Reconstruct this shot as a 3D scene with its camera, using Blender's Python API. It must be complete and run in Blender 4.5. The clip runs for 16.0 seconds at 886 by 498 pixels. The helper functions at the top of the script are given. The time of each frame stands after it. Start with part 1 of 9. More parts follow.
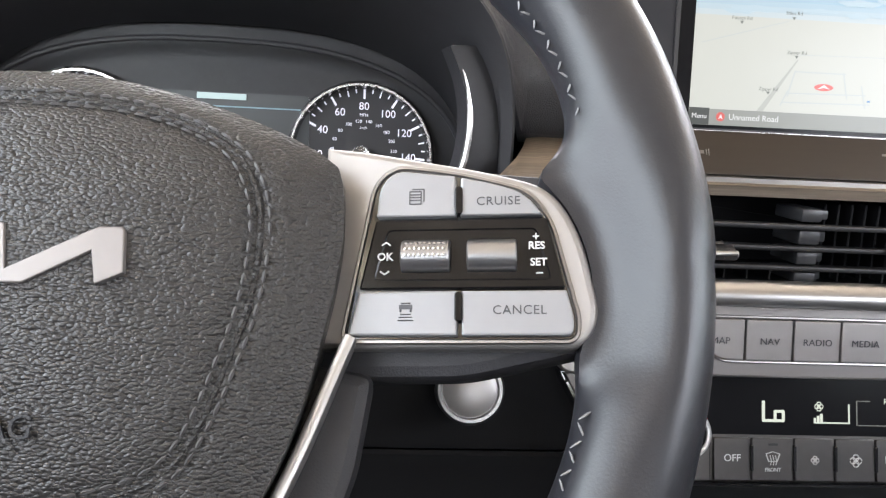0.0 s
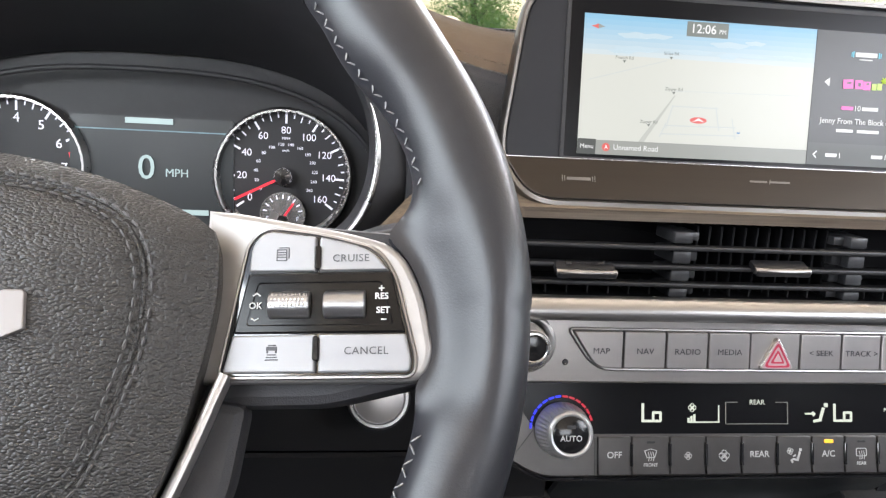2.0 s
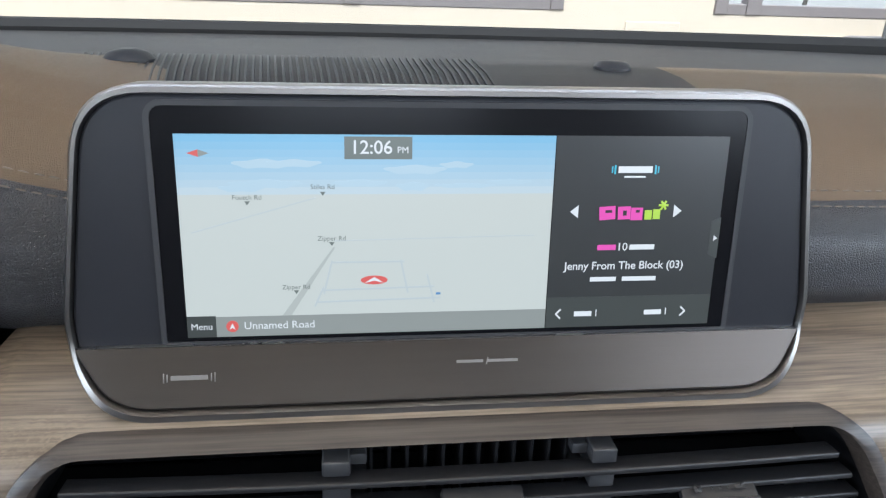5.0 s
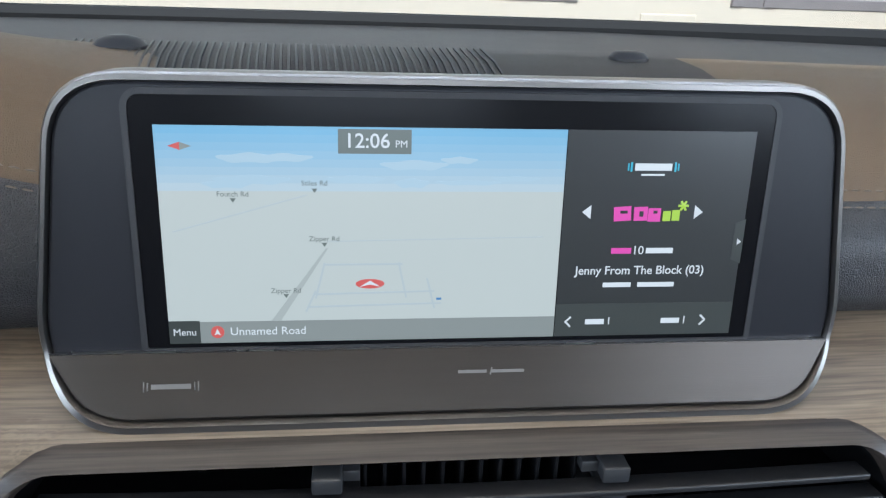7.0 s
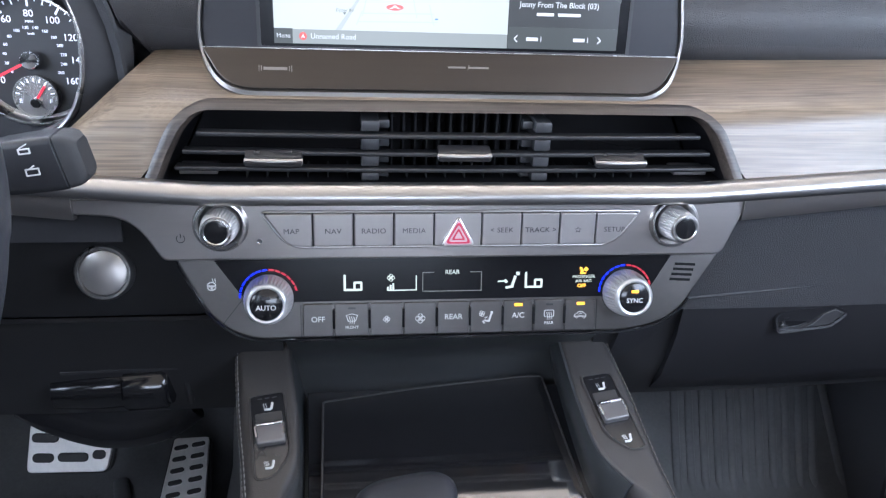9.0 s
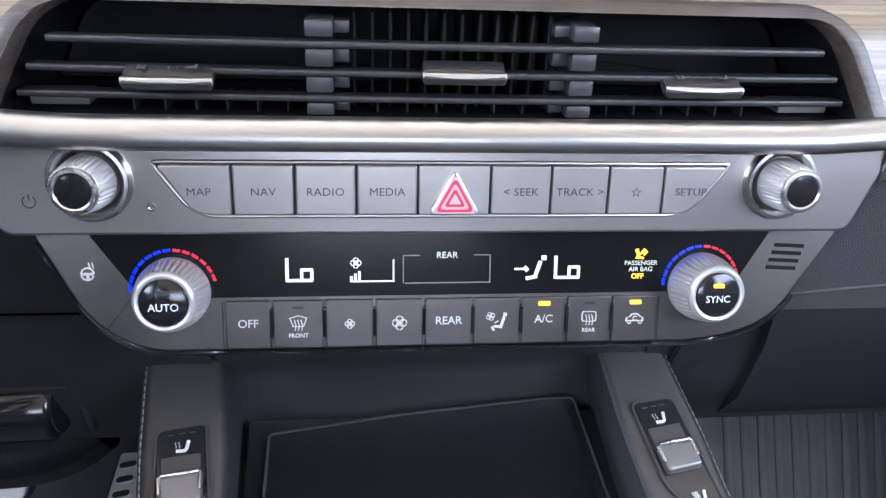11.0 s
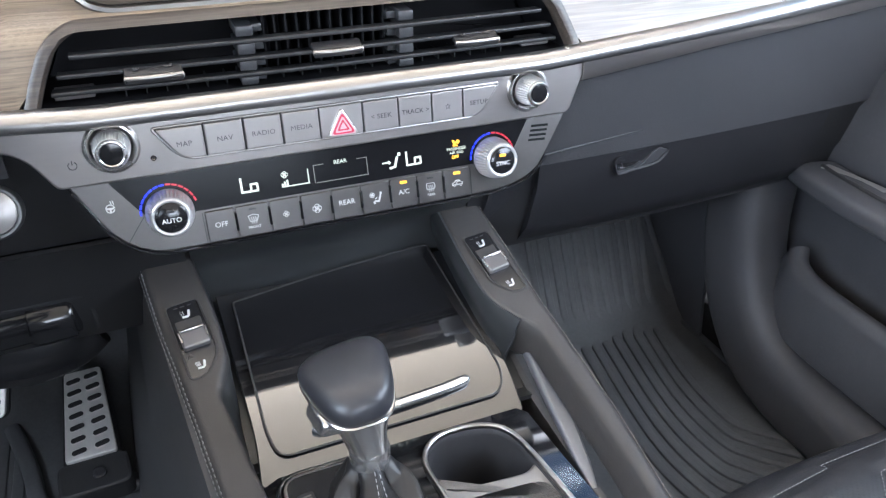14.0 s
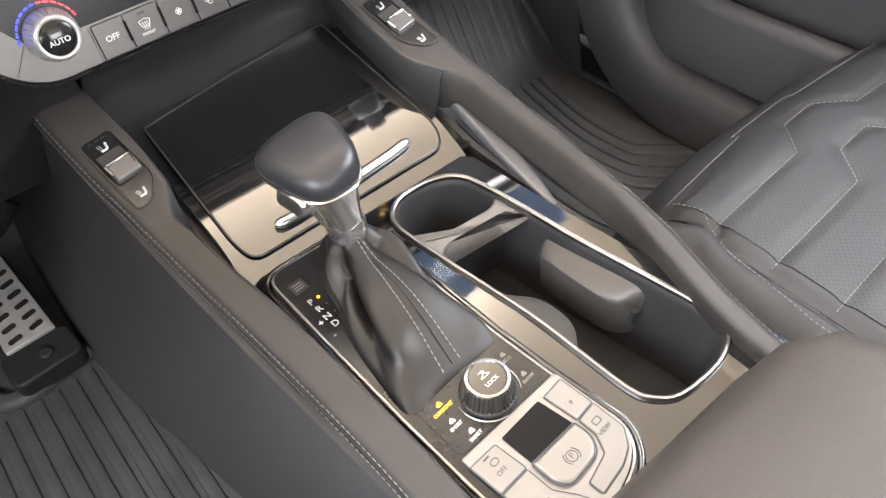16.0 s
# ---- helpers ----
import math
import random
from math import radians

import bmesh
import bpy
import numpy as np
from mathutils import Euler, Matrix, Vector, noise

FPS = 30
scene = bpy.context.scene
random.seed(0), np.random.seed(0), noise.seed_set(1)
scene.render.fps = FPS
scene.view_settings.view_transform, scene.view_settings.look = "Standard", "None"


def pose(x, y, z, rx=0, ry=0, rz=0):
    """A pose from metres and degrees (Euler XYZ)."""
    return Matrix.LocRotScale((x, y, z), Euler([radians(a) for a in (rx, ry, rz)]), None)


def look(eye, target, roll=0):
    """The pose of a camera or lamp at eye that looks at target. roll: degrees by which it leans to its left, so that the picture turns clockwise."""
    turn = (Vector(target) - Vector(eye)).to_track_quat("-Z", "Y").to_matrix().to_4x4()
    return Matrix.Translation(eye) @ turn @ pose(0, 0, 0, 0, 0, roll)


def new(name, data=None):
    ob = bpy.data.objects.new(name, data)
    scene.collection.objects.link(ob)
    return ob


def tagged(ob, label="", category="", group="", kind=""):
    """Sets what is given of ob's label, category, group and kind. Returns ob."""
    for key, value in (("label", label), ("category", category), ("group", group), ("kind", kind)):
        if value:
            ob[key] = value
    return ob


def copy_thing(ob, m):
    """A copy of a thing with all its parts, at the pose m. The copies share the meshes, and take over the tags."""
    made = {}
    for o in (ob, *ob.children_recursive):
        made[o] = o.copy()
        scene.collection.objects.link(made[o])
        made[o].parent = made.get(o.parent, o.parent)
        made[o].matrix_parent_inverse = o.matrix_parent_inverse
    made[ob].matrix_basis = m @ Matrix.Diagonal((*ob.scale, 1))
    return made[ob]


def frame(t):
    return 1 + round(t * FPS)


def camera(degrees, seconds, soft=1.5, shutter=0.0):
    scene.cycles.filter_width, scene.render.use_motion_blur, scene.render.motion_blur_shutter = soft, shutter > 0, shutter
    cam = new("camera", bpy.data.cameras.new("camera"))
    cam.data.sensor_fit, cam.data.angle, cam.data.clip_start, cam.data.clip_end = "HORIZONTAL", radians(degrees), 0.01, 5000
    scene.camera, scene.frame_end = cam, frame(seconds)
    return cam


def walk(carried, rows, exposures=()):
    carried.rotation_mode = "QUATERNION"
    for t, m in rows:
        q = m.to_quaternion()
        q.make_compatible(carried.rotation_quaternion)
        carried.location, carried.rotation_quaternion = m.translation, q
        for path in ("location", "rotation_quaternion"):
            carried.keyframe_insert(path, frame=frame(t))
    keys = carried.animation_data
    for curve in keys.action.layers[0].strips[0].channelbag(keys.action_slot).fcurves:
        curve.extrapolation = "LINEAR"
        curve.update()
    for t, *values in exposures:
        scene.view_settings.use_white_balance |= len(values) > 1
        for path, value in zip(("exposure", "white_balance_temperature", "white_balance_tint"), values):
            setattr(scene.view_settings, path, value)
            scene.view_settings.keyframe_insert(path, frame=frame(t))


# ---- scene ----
cam = camera(61.1, 16.0, soft=1.25)
METRES, EYE, TILT, LEAN, TURN = 1.43, 1.10, -10.0, -2.8, -4.1
ROWS = [
    (0.0, 0.0, 0.0, 0.0, 0.0, 0.0, -0.0),
    (0.5, 0.0004, -0.0011, 0.0006, -0.83, -0.04, 0.13),
    (1.0, 0.0006, -0.0012, 0.0007, -1.32, -0.09, 0.18),
    (1.5, 0.0003, -0.0028, 0.0012, -1.85, -0.08, 0.22),
    (2.0, 0.0229, -0.0287, 0.0139, -2.97, -0.87, 0.28),
    (2.5, 0.0751, -0.0531, 0.0466, -3.91, -3.29, 0.66),
    (3.0, 0.1332, -0.0429, 0.0793, -4.24, -5.87, 0.94),
    (3.5, 0.1534, -0.0135, 0.101, -4.25, -8.2, 0.93),
    (4.0, 0.1638, 0.0312, 0.1153, -3.69, -10.04, 1.29),
    (4.5, 0.1688, 0.0711, 0.1212, -3.24, -10.74, 1.44),
    (7.0, 0.176, 0.1041, 0.1217, -1.93, -11.59, 1.07),
    (7.5, 0.1727, 0.0525, 0.1202, -2.33, -11.27, 0.61),
    (8.0, 0.1604, -0.0378, 0.1029, -2.83, -11.92, 0.21),
    (8.5, 0.156, -0.0807, 0.0704, -2.9, -13.03, 0.3),
    (9.0, 0.165, -0.0626, 0.0429, -2.81, -14.07, 0.85),
    (9.5, 0.1679, -0.0224, 0.0278, -2.64, -14.7, 1.22),
    (10.0, 0.1718, 0.0246, 0.0166, -2.25, -15.26, 1.16),
    (12.5, 0.1819, 0.0679, 0.007, -1.06, -15.64, 0.58),
    (13.0, 0.1815, 0.0044, 0.0181, -2.64, -16.03, 0.86),
    (13.5, 0.1693, -0.0647, 0.0289, -8.14, -18.03, 2.04),
    (14.0, 0.128, -0.0961, 0.0504, -17.75, -23.08, 5.27),
    (14.5, 0.0888, -0.0962, 0.0522, -26.98, -29.03, 8.52),
    (15.0, 0.0767, -0.089, 0.0384, -32.1, -34.91, 10.56),
    (15.5, 0.0755, -0.0888, 0.0316, -33.84, -38.09, 11.92),
    (16.0, 0.0753, -0.0895, 0.0306, -34.81, -39.67, 12.58),
]
EXPOSURES = [(0.0, 0.74, 6450, 12), (2.0, 0.80, 6500, 12), (3.0, 0.55, 6400, 10), (4.5, 0.63, 5850, 8), (7.0, 0.46, 5550, 6), (7.5, 0.50, 5450, 6), (9.0, 1.14, 5500, 12), (12.5, 1.48, 5800, 13), (13.2, 1.55, 5950, 12), (14.0, 1.54, 5750, 9), (14.6, 1.85, 5900, 9), (16.0, 1.85, 6800, 12)]
walk(cam, [(t, pose(0, 0, EYE, TILT, LEAN, TURN) @ pose(METRES * x, METRES * y, METRES * z, 90 + pitch, roll, yaw)) for t, x, y, z, yaw, pitch, roll in ROWS],
     exposures=EXPOSURES)

# ---- daylight: bright hazy sky, soft sun on the facade ----
world = bpy.data.worlds.new("world")
scene.world = world
world.use_nodes = True
wn_ = world.node_tree
sky = wn_.nodes.new("ShaderNodeTexSky")
sky.sky_type = "NISHITA"
sky.sun_disc = False
sky.sun_elevation, sky.sun_rotation = radians(50), radians(182)
sky.air_density, sky.dust_density, sky.ozone_density = 1.0, 2.5, 1.0
bg = wn_.nodes["Background"]
bg.inputs["Strength"].default_value = 0.15
wn_.links.new(sky.outputs[0], bg.inputs[0])
sun = bpy.data.lights.new("sun", "SUN")
sun.energy, sun.angle, sun.color = 3.8, radians(4), (1.0, 0.95, 0.88)
sun_ob = new("sun", sun)
sun_ob.matrix_world = look((-0.2, -6.0, 7.5), (0, 0, 0))


def window_light(name, centre, target, w, h, watts, color=(0.94, 0.97, 1.05)):
    """An area lamp at a window opening, standing in for sky light."""
    d = bpy.data.lights.new(name, "AREA")
    d.shape, d.size, d.size_y, d.energy, d.color = "RECTANGLE", w, h, watts, color
    ob = new(name, d)
    ob.matrix_world = look(centre, target)
    return ob


window_light("side_window_light", (-0.41, -0.05, 1.30), (0.3, 0.02, 1.32), 0.95, 0.30, 6.2)
window_light("side_window_light", (1.02, -0.05, 1.30), (0.55, 0.25, 0.80), 0.95, 0.30, 5.2)
for x in (-0.40, 1.01):
    window_light("rear_side_window_light", (x, -1.20, 1.30), (0.305, -0.9, 1.28), 0.9, 0.30, 3.5)
# added lamp inside the windscreen's top, aimed up to brighten the front headliner
window_light("headliner_fill_light", (0.305, 0.56, 1.345), (0.305, -0.24, 1.945), 1.0, 0.16, 8.5)
window_light("rear_window_light", (0.305, -1.80, 1.32), (0.305, 0.2, 1.16), 1.0, 0.32, 4.5)


# ---- materials ----
GLOW = 0.58          # lit displays and lamps against the daylight


def nodes_of(name):
    m = bpy.data.materials.new(name)
    m.use_nodes = True
    nt = m.node_tree
    return m, nt, nt.nodes["Principled BSDF"]


def mat(name, color, rough=0.5, metal=0.0, var=0.12, vscale=18.0, bump=0.0, bscale=900.0, rvar=0.06, coat=0.0, stretch=(1, 1, 1),
        kind="noise", spec=0.5, blotch=0.06, sheen=0.0, dust=0.0, relief=0.0006):
    """A surface with colour variation at two scales, uneven gloss and fine relief."""
    m, nt, b = nodes_of(name)
    N, L = nt.nodes, nt.links
    tc = N.new("ShaderNodeTexCoord")
    mp = N.new("ShaderNodeMapping")
    mp.inputs["Scale"].default_value = stretch
    L.new(tc.outputs["Object"], mp.inputs["Vector"])
    n1 = N.new("ShaderNodeTexNoise")
    n1.inputs["Scale"].default_value, n1.inputs["Detail"].default_value = vscale, 6
    n2 = N.new("ShaderNodeTexNoise")
    n2.inputs["Scale"].default_value, n2.inputs["Detail"].default_value = vscale * 14, 3
    for n in (n1, n2):
        L.new(mp.outputs[0], n.inputs["Vector"])
    mix = N.new("ShaderNodeMath")
    mix.operation = "MULTIPLY_ADD"
    L.new(n2.outputs["Fac"], mix.inputs[0])
    mix.inputs[1].default_value = 0.5
    L.new(n1.outputs["Fac"], mix.inputs[2])
    ramp = N.new("ShaderNodeMapRange")
    ramp.inputs["From Min"].default_value, ramp.inputs["From Max"].default_value = 0.45, 1.05
    ramp.inputs["To Min"].default_value, ramp.inputs["To Max"].default_value = 1 - var, 1 + var
    L.new(mix.outputs[0], ramp.inputs[0])
    col = N.new("ShaderNodeVectorMath")
    col.operation = "SCALE"
    col.inputs[0].default_value = color
    L.new(ramp.outputs[0], col.inputs["Scale"])
    out = col.outputs[0]
    if dust:
        vd = N.new("ShaderNodeTexVoronoi")
        vd.inputs["Scale"].default_value = 420
        L.new(tc.outputs["Object"], vd.inputs["Vector"])
        lt = N.new("ShaderNodeMath")
        lt.operation = "LESS_THAN"
        lt.inputs[1].default_value = 0.075 * dust
        L.new(vd.outputs["Distance"], lt.inputs[0])
        gt = N.new("ShaderNodeMath")
        gt.operation = "MULTIPLY"
        big = N.new("ShaderNodeTexNoise")
        big.inputs["Scale"].default_value = 45
        L.new(tc.outputs["Object"], big.inputs["Vector"])
        st = N.new("ShaderNodeMath")
        st.operation = "GREATER_THAN"
        st.inputs[1].default_value = 0.56
        L.new(big.outputs["Fac"], st.inputs[0])
        L.new(lt.outputs[0], gt.inputs[0])
        L.new(st.outputs[0], gt.inputs[1])
        mx = N.new("ShaderNodeMix")
        mx.data_type = "RGBA"
        L.new(gt.outputs[0], mx.inputs["Factor"])
        L.new(out, mx.inputs["A"])
        mx.inputs["B"].default_value = (0.45, 0.43, 0.4, 1)
        out = mx.outputs["Result"]
    L.new(out, b.inputs["Base Color"])
    rr = N.new("ShaderNodeMapRange")
    rr.inputs["To Min"].default_value, rr.inputs["To Max"].default_value = max(0.01, rough - rvar), min(1.0, rough + rvar)
    L.new(n1.outputs["Fac"], rr.inputs[0])
    L.new(rr.outputs[0], b.inputs["Roughness"])
    b.inputs["Metallic"].default_value = metal
    b.inputs["Specular IOR Level"].default_value = spec
    b.inputs["Coat Weight"].default_value = coat
    b.inputs["Sheen Weight"].default_value = sheen
    b.inputs["Coat Roughness"].default_value = 0.06
    if bump:
        if kind == "pebble":
            # rounded grains between narrow creases
            h = N.new("ShaderNodeTexVoronoi")
            h.feature = "SMOOTH_F1"
            h.inputs["Scale"].default_value, h.inputs["Smoothness"].default_value = bscale, 0.12
            wob = N.new("ShaderNodeTexNoise")
            wob.inputs["Scale"].default_value, wob.inputs["Detail"].default_value = bscale * 0.6, 3
            L.new(mp.outputs[0], wob.inputs["Vector"])
            add = N.new("ShaderNodeMix")
            add.data_type = "VECTOR"
            add.inputs["Factor"].default_value = 0.9 / bscale
            L.new(mp.outputs[0], add.inputs["A"])
            L.new(wob.outputs["Color"], add.inputs["B"])
            L.new(add.outputs["Result"], h.inputs["Vector"])
            dome = N.new("ShaderNodeMath")
            dome.operation = "POWER"
            dome.inputs[1].default_value = 2.4
            L.new(h.outputs["Distance"], dome.inputs[0])
            turn = N.new("ShaderNodeMath")
            turn.operation = "SUBTRACT"
            turn.inputs[0].default_value = 1.0
            L.new(dome.outputs[0], turn.inputs[1])
            hout = turn.outputs[0]
        elif kind == "leather":
            h = N.new("ShaderNodeTexVoronoi")
            h.feature = "DISTANCE_TO_EDGE"
            h.inputs["Scale"].default_value = bscale
            wob = N.new("ShaderNodeTexNoise")
            wob.inputs["Scale"].default_value = bscale * 0.4
            L.new(mp.outputs[0], wob.inputs["Vector"])
            add = N.new("ShaderNodeMix")
            add.data_type = "VECTOR"
            add.inputs["Factor"].default_value = 0.0005
            L.new(mp.outputs[0], add.inputs["A"])
            L.new(wob.outputs["Color"], add.inputs["B"])
            L.new(add.outputs["Result"], h.inputs["Vector"])
            flat = N.new("ShaderNodeMapRange")
            flat.interpolation_type = "SMOOTHSTEP"
            flat.inputs["From Max"].default_value = 0.22
            L.new(h.outputs["Distance"], flat.inputs[0])
            hout = flat.outputs[0]
        else:
            h = N.new("ShaderNodeTexNoise")
            h.inputs["Scale"].default_value, h.inputs["Detail"].default_value = bscale, 4
            L.new(mp.outputs[0], h.inputs["Vector"])
            hout = h.outputs["Fac"]
        bp = N.new("ShaderNodeBump")
        bp.inputs["Strength"].default_value, bp.inputs["Distance"].default_value = bump, relief
        L.new(hout, bp.inputs["Height"])
        L.new(bp.outputs[0], b.inputs["Normal"])
    return m


def glow(name, color, strength=1.0, base=(0.02, 0.02, 0.02), rough=0.3):
    """Lit displays or lamps behind a glossy cover."""
    m, nt, b = nodes_of(name)
    b.inputs["Base Color"].default_value = (*base, 1)
    b.inputs["Roughness"].default_value = rough
    b.inputs["Emission Color"].default_value = (*color, 1)
    b.inputs["Emission Strength"].default_value = strength * GLOW
    return m


LEATHER_RIM = mat("smooth_rim_leather", (0.026, 0.027, 0.031), 0.34, bump=0.12, bscale=1400, var=0.12, spec=0.5)
LEATHER_PAD = mat("airbag_leather", (0.031, 0.0298, 0.0285), 0.34, bump=0.95, bscale=1280, relief=0.00054, kind="pebble", var=0.05, rvar=0.03, stretch=(0.62, 1, 1))
LEATHER_BROWN = mat("brown_dash_leather", (0.117, 0.081, 0.048), 0.50, bump=0.35, bscale=900, kind="leather", var=0.10, spec=0.4)
LEATHER_DARK = mat("dark_dash_leather", (0.043, 0.043, 0.047), 0.33, bump=0.7, bscale=760, kind="leather", var=0.12)
SEAT_LEATHER = mat("seat_leather", (0.027, 0.027, 0.029), 0.47, bump=0.35, bscale=700, kind="leather", var=0.12)
ARMREST = mat("armrest_leather", (0.037, 0.031, 0.027), 0.5, bump=0.3, bscale=900, kind="leather", var=0.12)
PLASTIC = mat("black_plastic", (0.028, 0.028, 0.030), 0.48, bump=0.25, bscale=1800, var=0.15, spec=0.4)
PLASTIC_DEEP = mat("deep_black_plastic", (0.017, 0.017, 0.018), 0.5, bump=0.25, bscale=1500, var=0.15, spec=0.4)
PLASTIC_SOFT = mat("soft_charcoal_plastic", (0.037, 0.037, 0.040), 0.55, bump=0.35, bscale=1500, var=0.12, spec=0.4)
PLASTIC_DASH = mat("dash_top_plastic", (0.039, 0.037, 0.036), 0.62, bump=0.5, bscale=1300, var=0.12, spec=0.35)
SLAT = mat("vent_slat_plastic", (0.013, 0.013, 0.014), 0.40, spec=0.5, bump=0.2, bscale=1600, var=0.18, dust=0.8)
PIANO = mat("piano_black", (0.008, 0.008, 0.009), 0.05, var=0.05, rvar=0.02, spec=0.9, coat=1.0)
GLASS_BLACK = mat("black_display_glass", (0.006, 0.006, 0.007), 0.20, var=0.05, rvar=0.03, spec=0.16)
BEZEL = mat("matt_black_bezel", (0.017, 0.0175, 0.021), 0.40, spec=0.30, bump=0.05, bscale=2500, var=0.06)
CHROME = mat("satin_chrome", (0.50, 0.485, 0.47), 0.27, metal=1.0, var=0.05, rvar=0.04, bump=0.02, bscale=500)
BRIGHT = mat("bright_chrome", (0.85, 0.84, 0.83), 0.08, metal=1.0, var=0.03, rvar=0.03)
SILVER = mat("satin_silver", (0.52, 0.50, 0.48), 0.33, metal=0.85, var=0.06, rvar=0.05, bump=0.05, bscale=2200, stretch=(0.15, 1, 1))
BRUSHED = mat("brushed_bronze_silver", (0.062, 0.054, 0.047), 0.36, metal=0.95, var=0.06, rvar=0.05, bump=0.08, bscale=2600, stretch=(0.03, 1, 1))
BUTTON = mat("silver_button", (0.30, 0.30, 0.305), 0.40, metal=0.35, var=0.05, rvar=0.05, bump=0.05, bscale=2400)
GREY_BUTTON = mat("warm_grey_button", (0.42, 0.40, 0.388), 0.31, metal=0.85, var=0.05, rvar=0.05, bump=0.06, bscale=2400)
DARK_BUTTON = mat("charcoal_button", (0.044, 0.043, 0.043), 0.42, metal=0.2, var=0.08, bump=0.08, bscale=2000)
CLIMATE_GREY = mat("graphite_panel", (0.115, 0.109, 0.105), 0.33, metal=0.92, var=0.08, bump=0.08, bscale=2000)
ALU = mat("brushed_aluminium", (0.66, 0.65, 0.63), 0.42, metal=0.45, var=0.12, bump=0.12, bscale=1800, stretch=(1, 0.1, 1))
SEAL_BLACK = mat("seal_rubber", (0.006, 0.006, 0.006), 0.6, var=0.15, spec=0.25)
RUBBER = mat("black_rubber", (0.018, 0.018, 0.019), 0.62, bump=0.3, bscale=1600, var=0.2)
MAT_RUBBER = mat("floor_mat_rubber", (0.074, 0.077, 0.081), 0.55, bump=0.35, bscale=1400, var=0.25)
CARPET = mat("floor_carpet", (0.020, 0.020, 0.021), 0.95, bump=0.9, bscale=1500, var=0.3)
HEADLINER = mat("beige_headliner", (0.80, 0.66, 0.49), 0.9, bump=0.4, bscale=1500, var=0.05)
THREAD = mat("grey_thread", (0.24, 0.24, 0.24), 0.7, var=0.15)
THREAD_DARK = mat("taupe_thread", (0.15, 0.135, 0.12), 0.7, var=0.15)
THREAD_TAN = mat("tan_thread", (0.18, 0.145, 0.115), 0.7, var=0.15)
THREAD_BLACK = mat("charcoal_thread", (0.075, 0.072, 0.07), 0.55, var=0.15)
INK = mat("dark_print", (0.06, 0.06, 0.065), 0.5, var=0.05)
WHITE_PRINT = mat("white_print", (0.55, 0.55, 0.54), 0.5, var=0.04)
KNOB_METAL = mat("turned_knob_metal", (0.55, 0.545, 0.54), 0.30, metal=0.6, var=0.05, rvar=0.05)
SATIN_STRIP = mat("satin_strip", (0.345, 0.337, 0.33), 0.33, metal=1.0, var=0.05, rvar=0.04, bump=0.04, bscale=2200, stretch=(0.05, 1, 1))
DISPLAY_EDGE = mat("satin_display_edge", (0.21, 0.197, 0.185), 0.33, metal=1.0, var=0.05, rvar=0.04)
BADGE = mat("pale_print", (0.20, 0.19, 0.18), 0.4, metal=0.6, var=0.04)


def wood(name, light, dark, rough=0.46):
    """Grey-brown open-pore veneer, the grain running across the car."""
    m, nt, b = nodes_of(name)
    N, L = nt.nodes, nt.links
    tc = N.new("ShaderNodeTexCoord")
    mp = N.new("ShaderNodeMapping")
    mp.inputs["Scale"].default_value = (0.9, 20, 20)
    L.new(tc.outputs["Object"], mp.inputs["Vector"])
    n1 = N.new("ShaderNodeTexNoise")
    n1.inputs["Scale"].default_value, n1.inputs["Detail"].default_value, n1.inputs["Distortion"].default_value = 4.0, 8, 1.6
    L.new(mp.outputs[0], n1.inputs["Vector"])
    mp2 = N.new("ShaderNodeMapping")
    mp2.inputs["Scale"].default_value = (1.6, 70, 70)
    L.new(tc.outputs["Object"], mp2.inputs["Vector"])
    n2 = N.new("ShaderNodeTexNoise")
    n2.inputs["Scale"].default_value, n2.inputs["Detail"].default_value = 9.0, 5
    L.new(mp2.outputs[0], n2.inputs["Vector"])
    add = N.new("ShaderNodeMath")
    add.operation = "MULTIPLY_ADD"
    add.inputs[1].default_value = 0.85
    half = N.new("ShaderNodeMath")
    half.operation = "MULTIPLY"
    half.inputs[1].default_value = 0.5
    L.new(n1.outputs["Fac"], half.inputs[0])
    L.new(n2.outputs["Fac"], add.inputs[0])
    L.new(half.outputs[0], add.inputs[2])
    cr = N.new("ShaderNodeValToRGB")
    cr.color_ramp.elements[0].position, cr.color_ramp.elements[0].color = 0.52, (*dark, 1)
    cr.color_ramp.elements[1].position, cr.color_ramp.elements[1].color = 0.86, (*light, 1)
    L.new(add.outputs[0], cr.inputs[0])
    L.new(cr.outputs[0], b.inputs["Base Color"])
    b.inputs["Roughness"].default_value = rough
    b.inputs["Coat Weight"].default_value, b.inputs["Coat Roughness"].default_value = 0.15, 0.25
    bp = N.new("ShaderNodeBump")
    bp.inputs["Strength"].default_value, bp.inputs["Distance"].default_value = 0.25, 0.0004
    L.new(add.outputs[0], bp.inputs["Height"])
    L.new(bp.outputs[0], b.inputs["Normal"])
    return m


WOOD = wood("grey_wood_veneer", (0.195, 0.152, 0.108), (0.092, 0.070, 0.048), 0.31)
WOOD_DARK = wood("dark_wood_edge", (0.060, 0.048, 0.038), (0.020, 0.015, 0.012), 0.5)


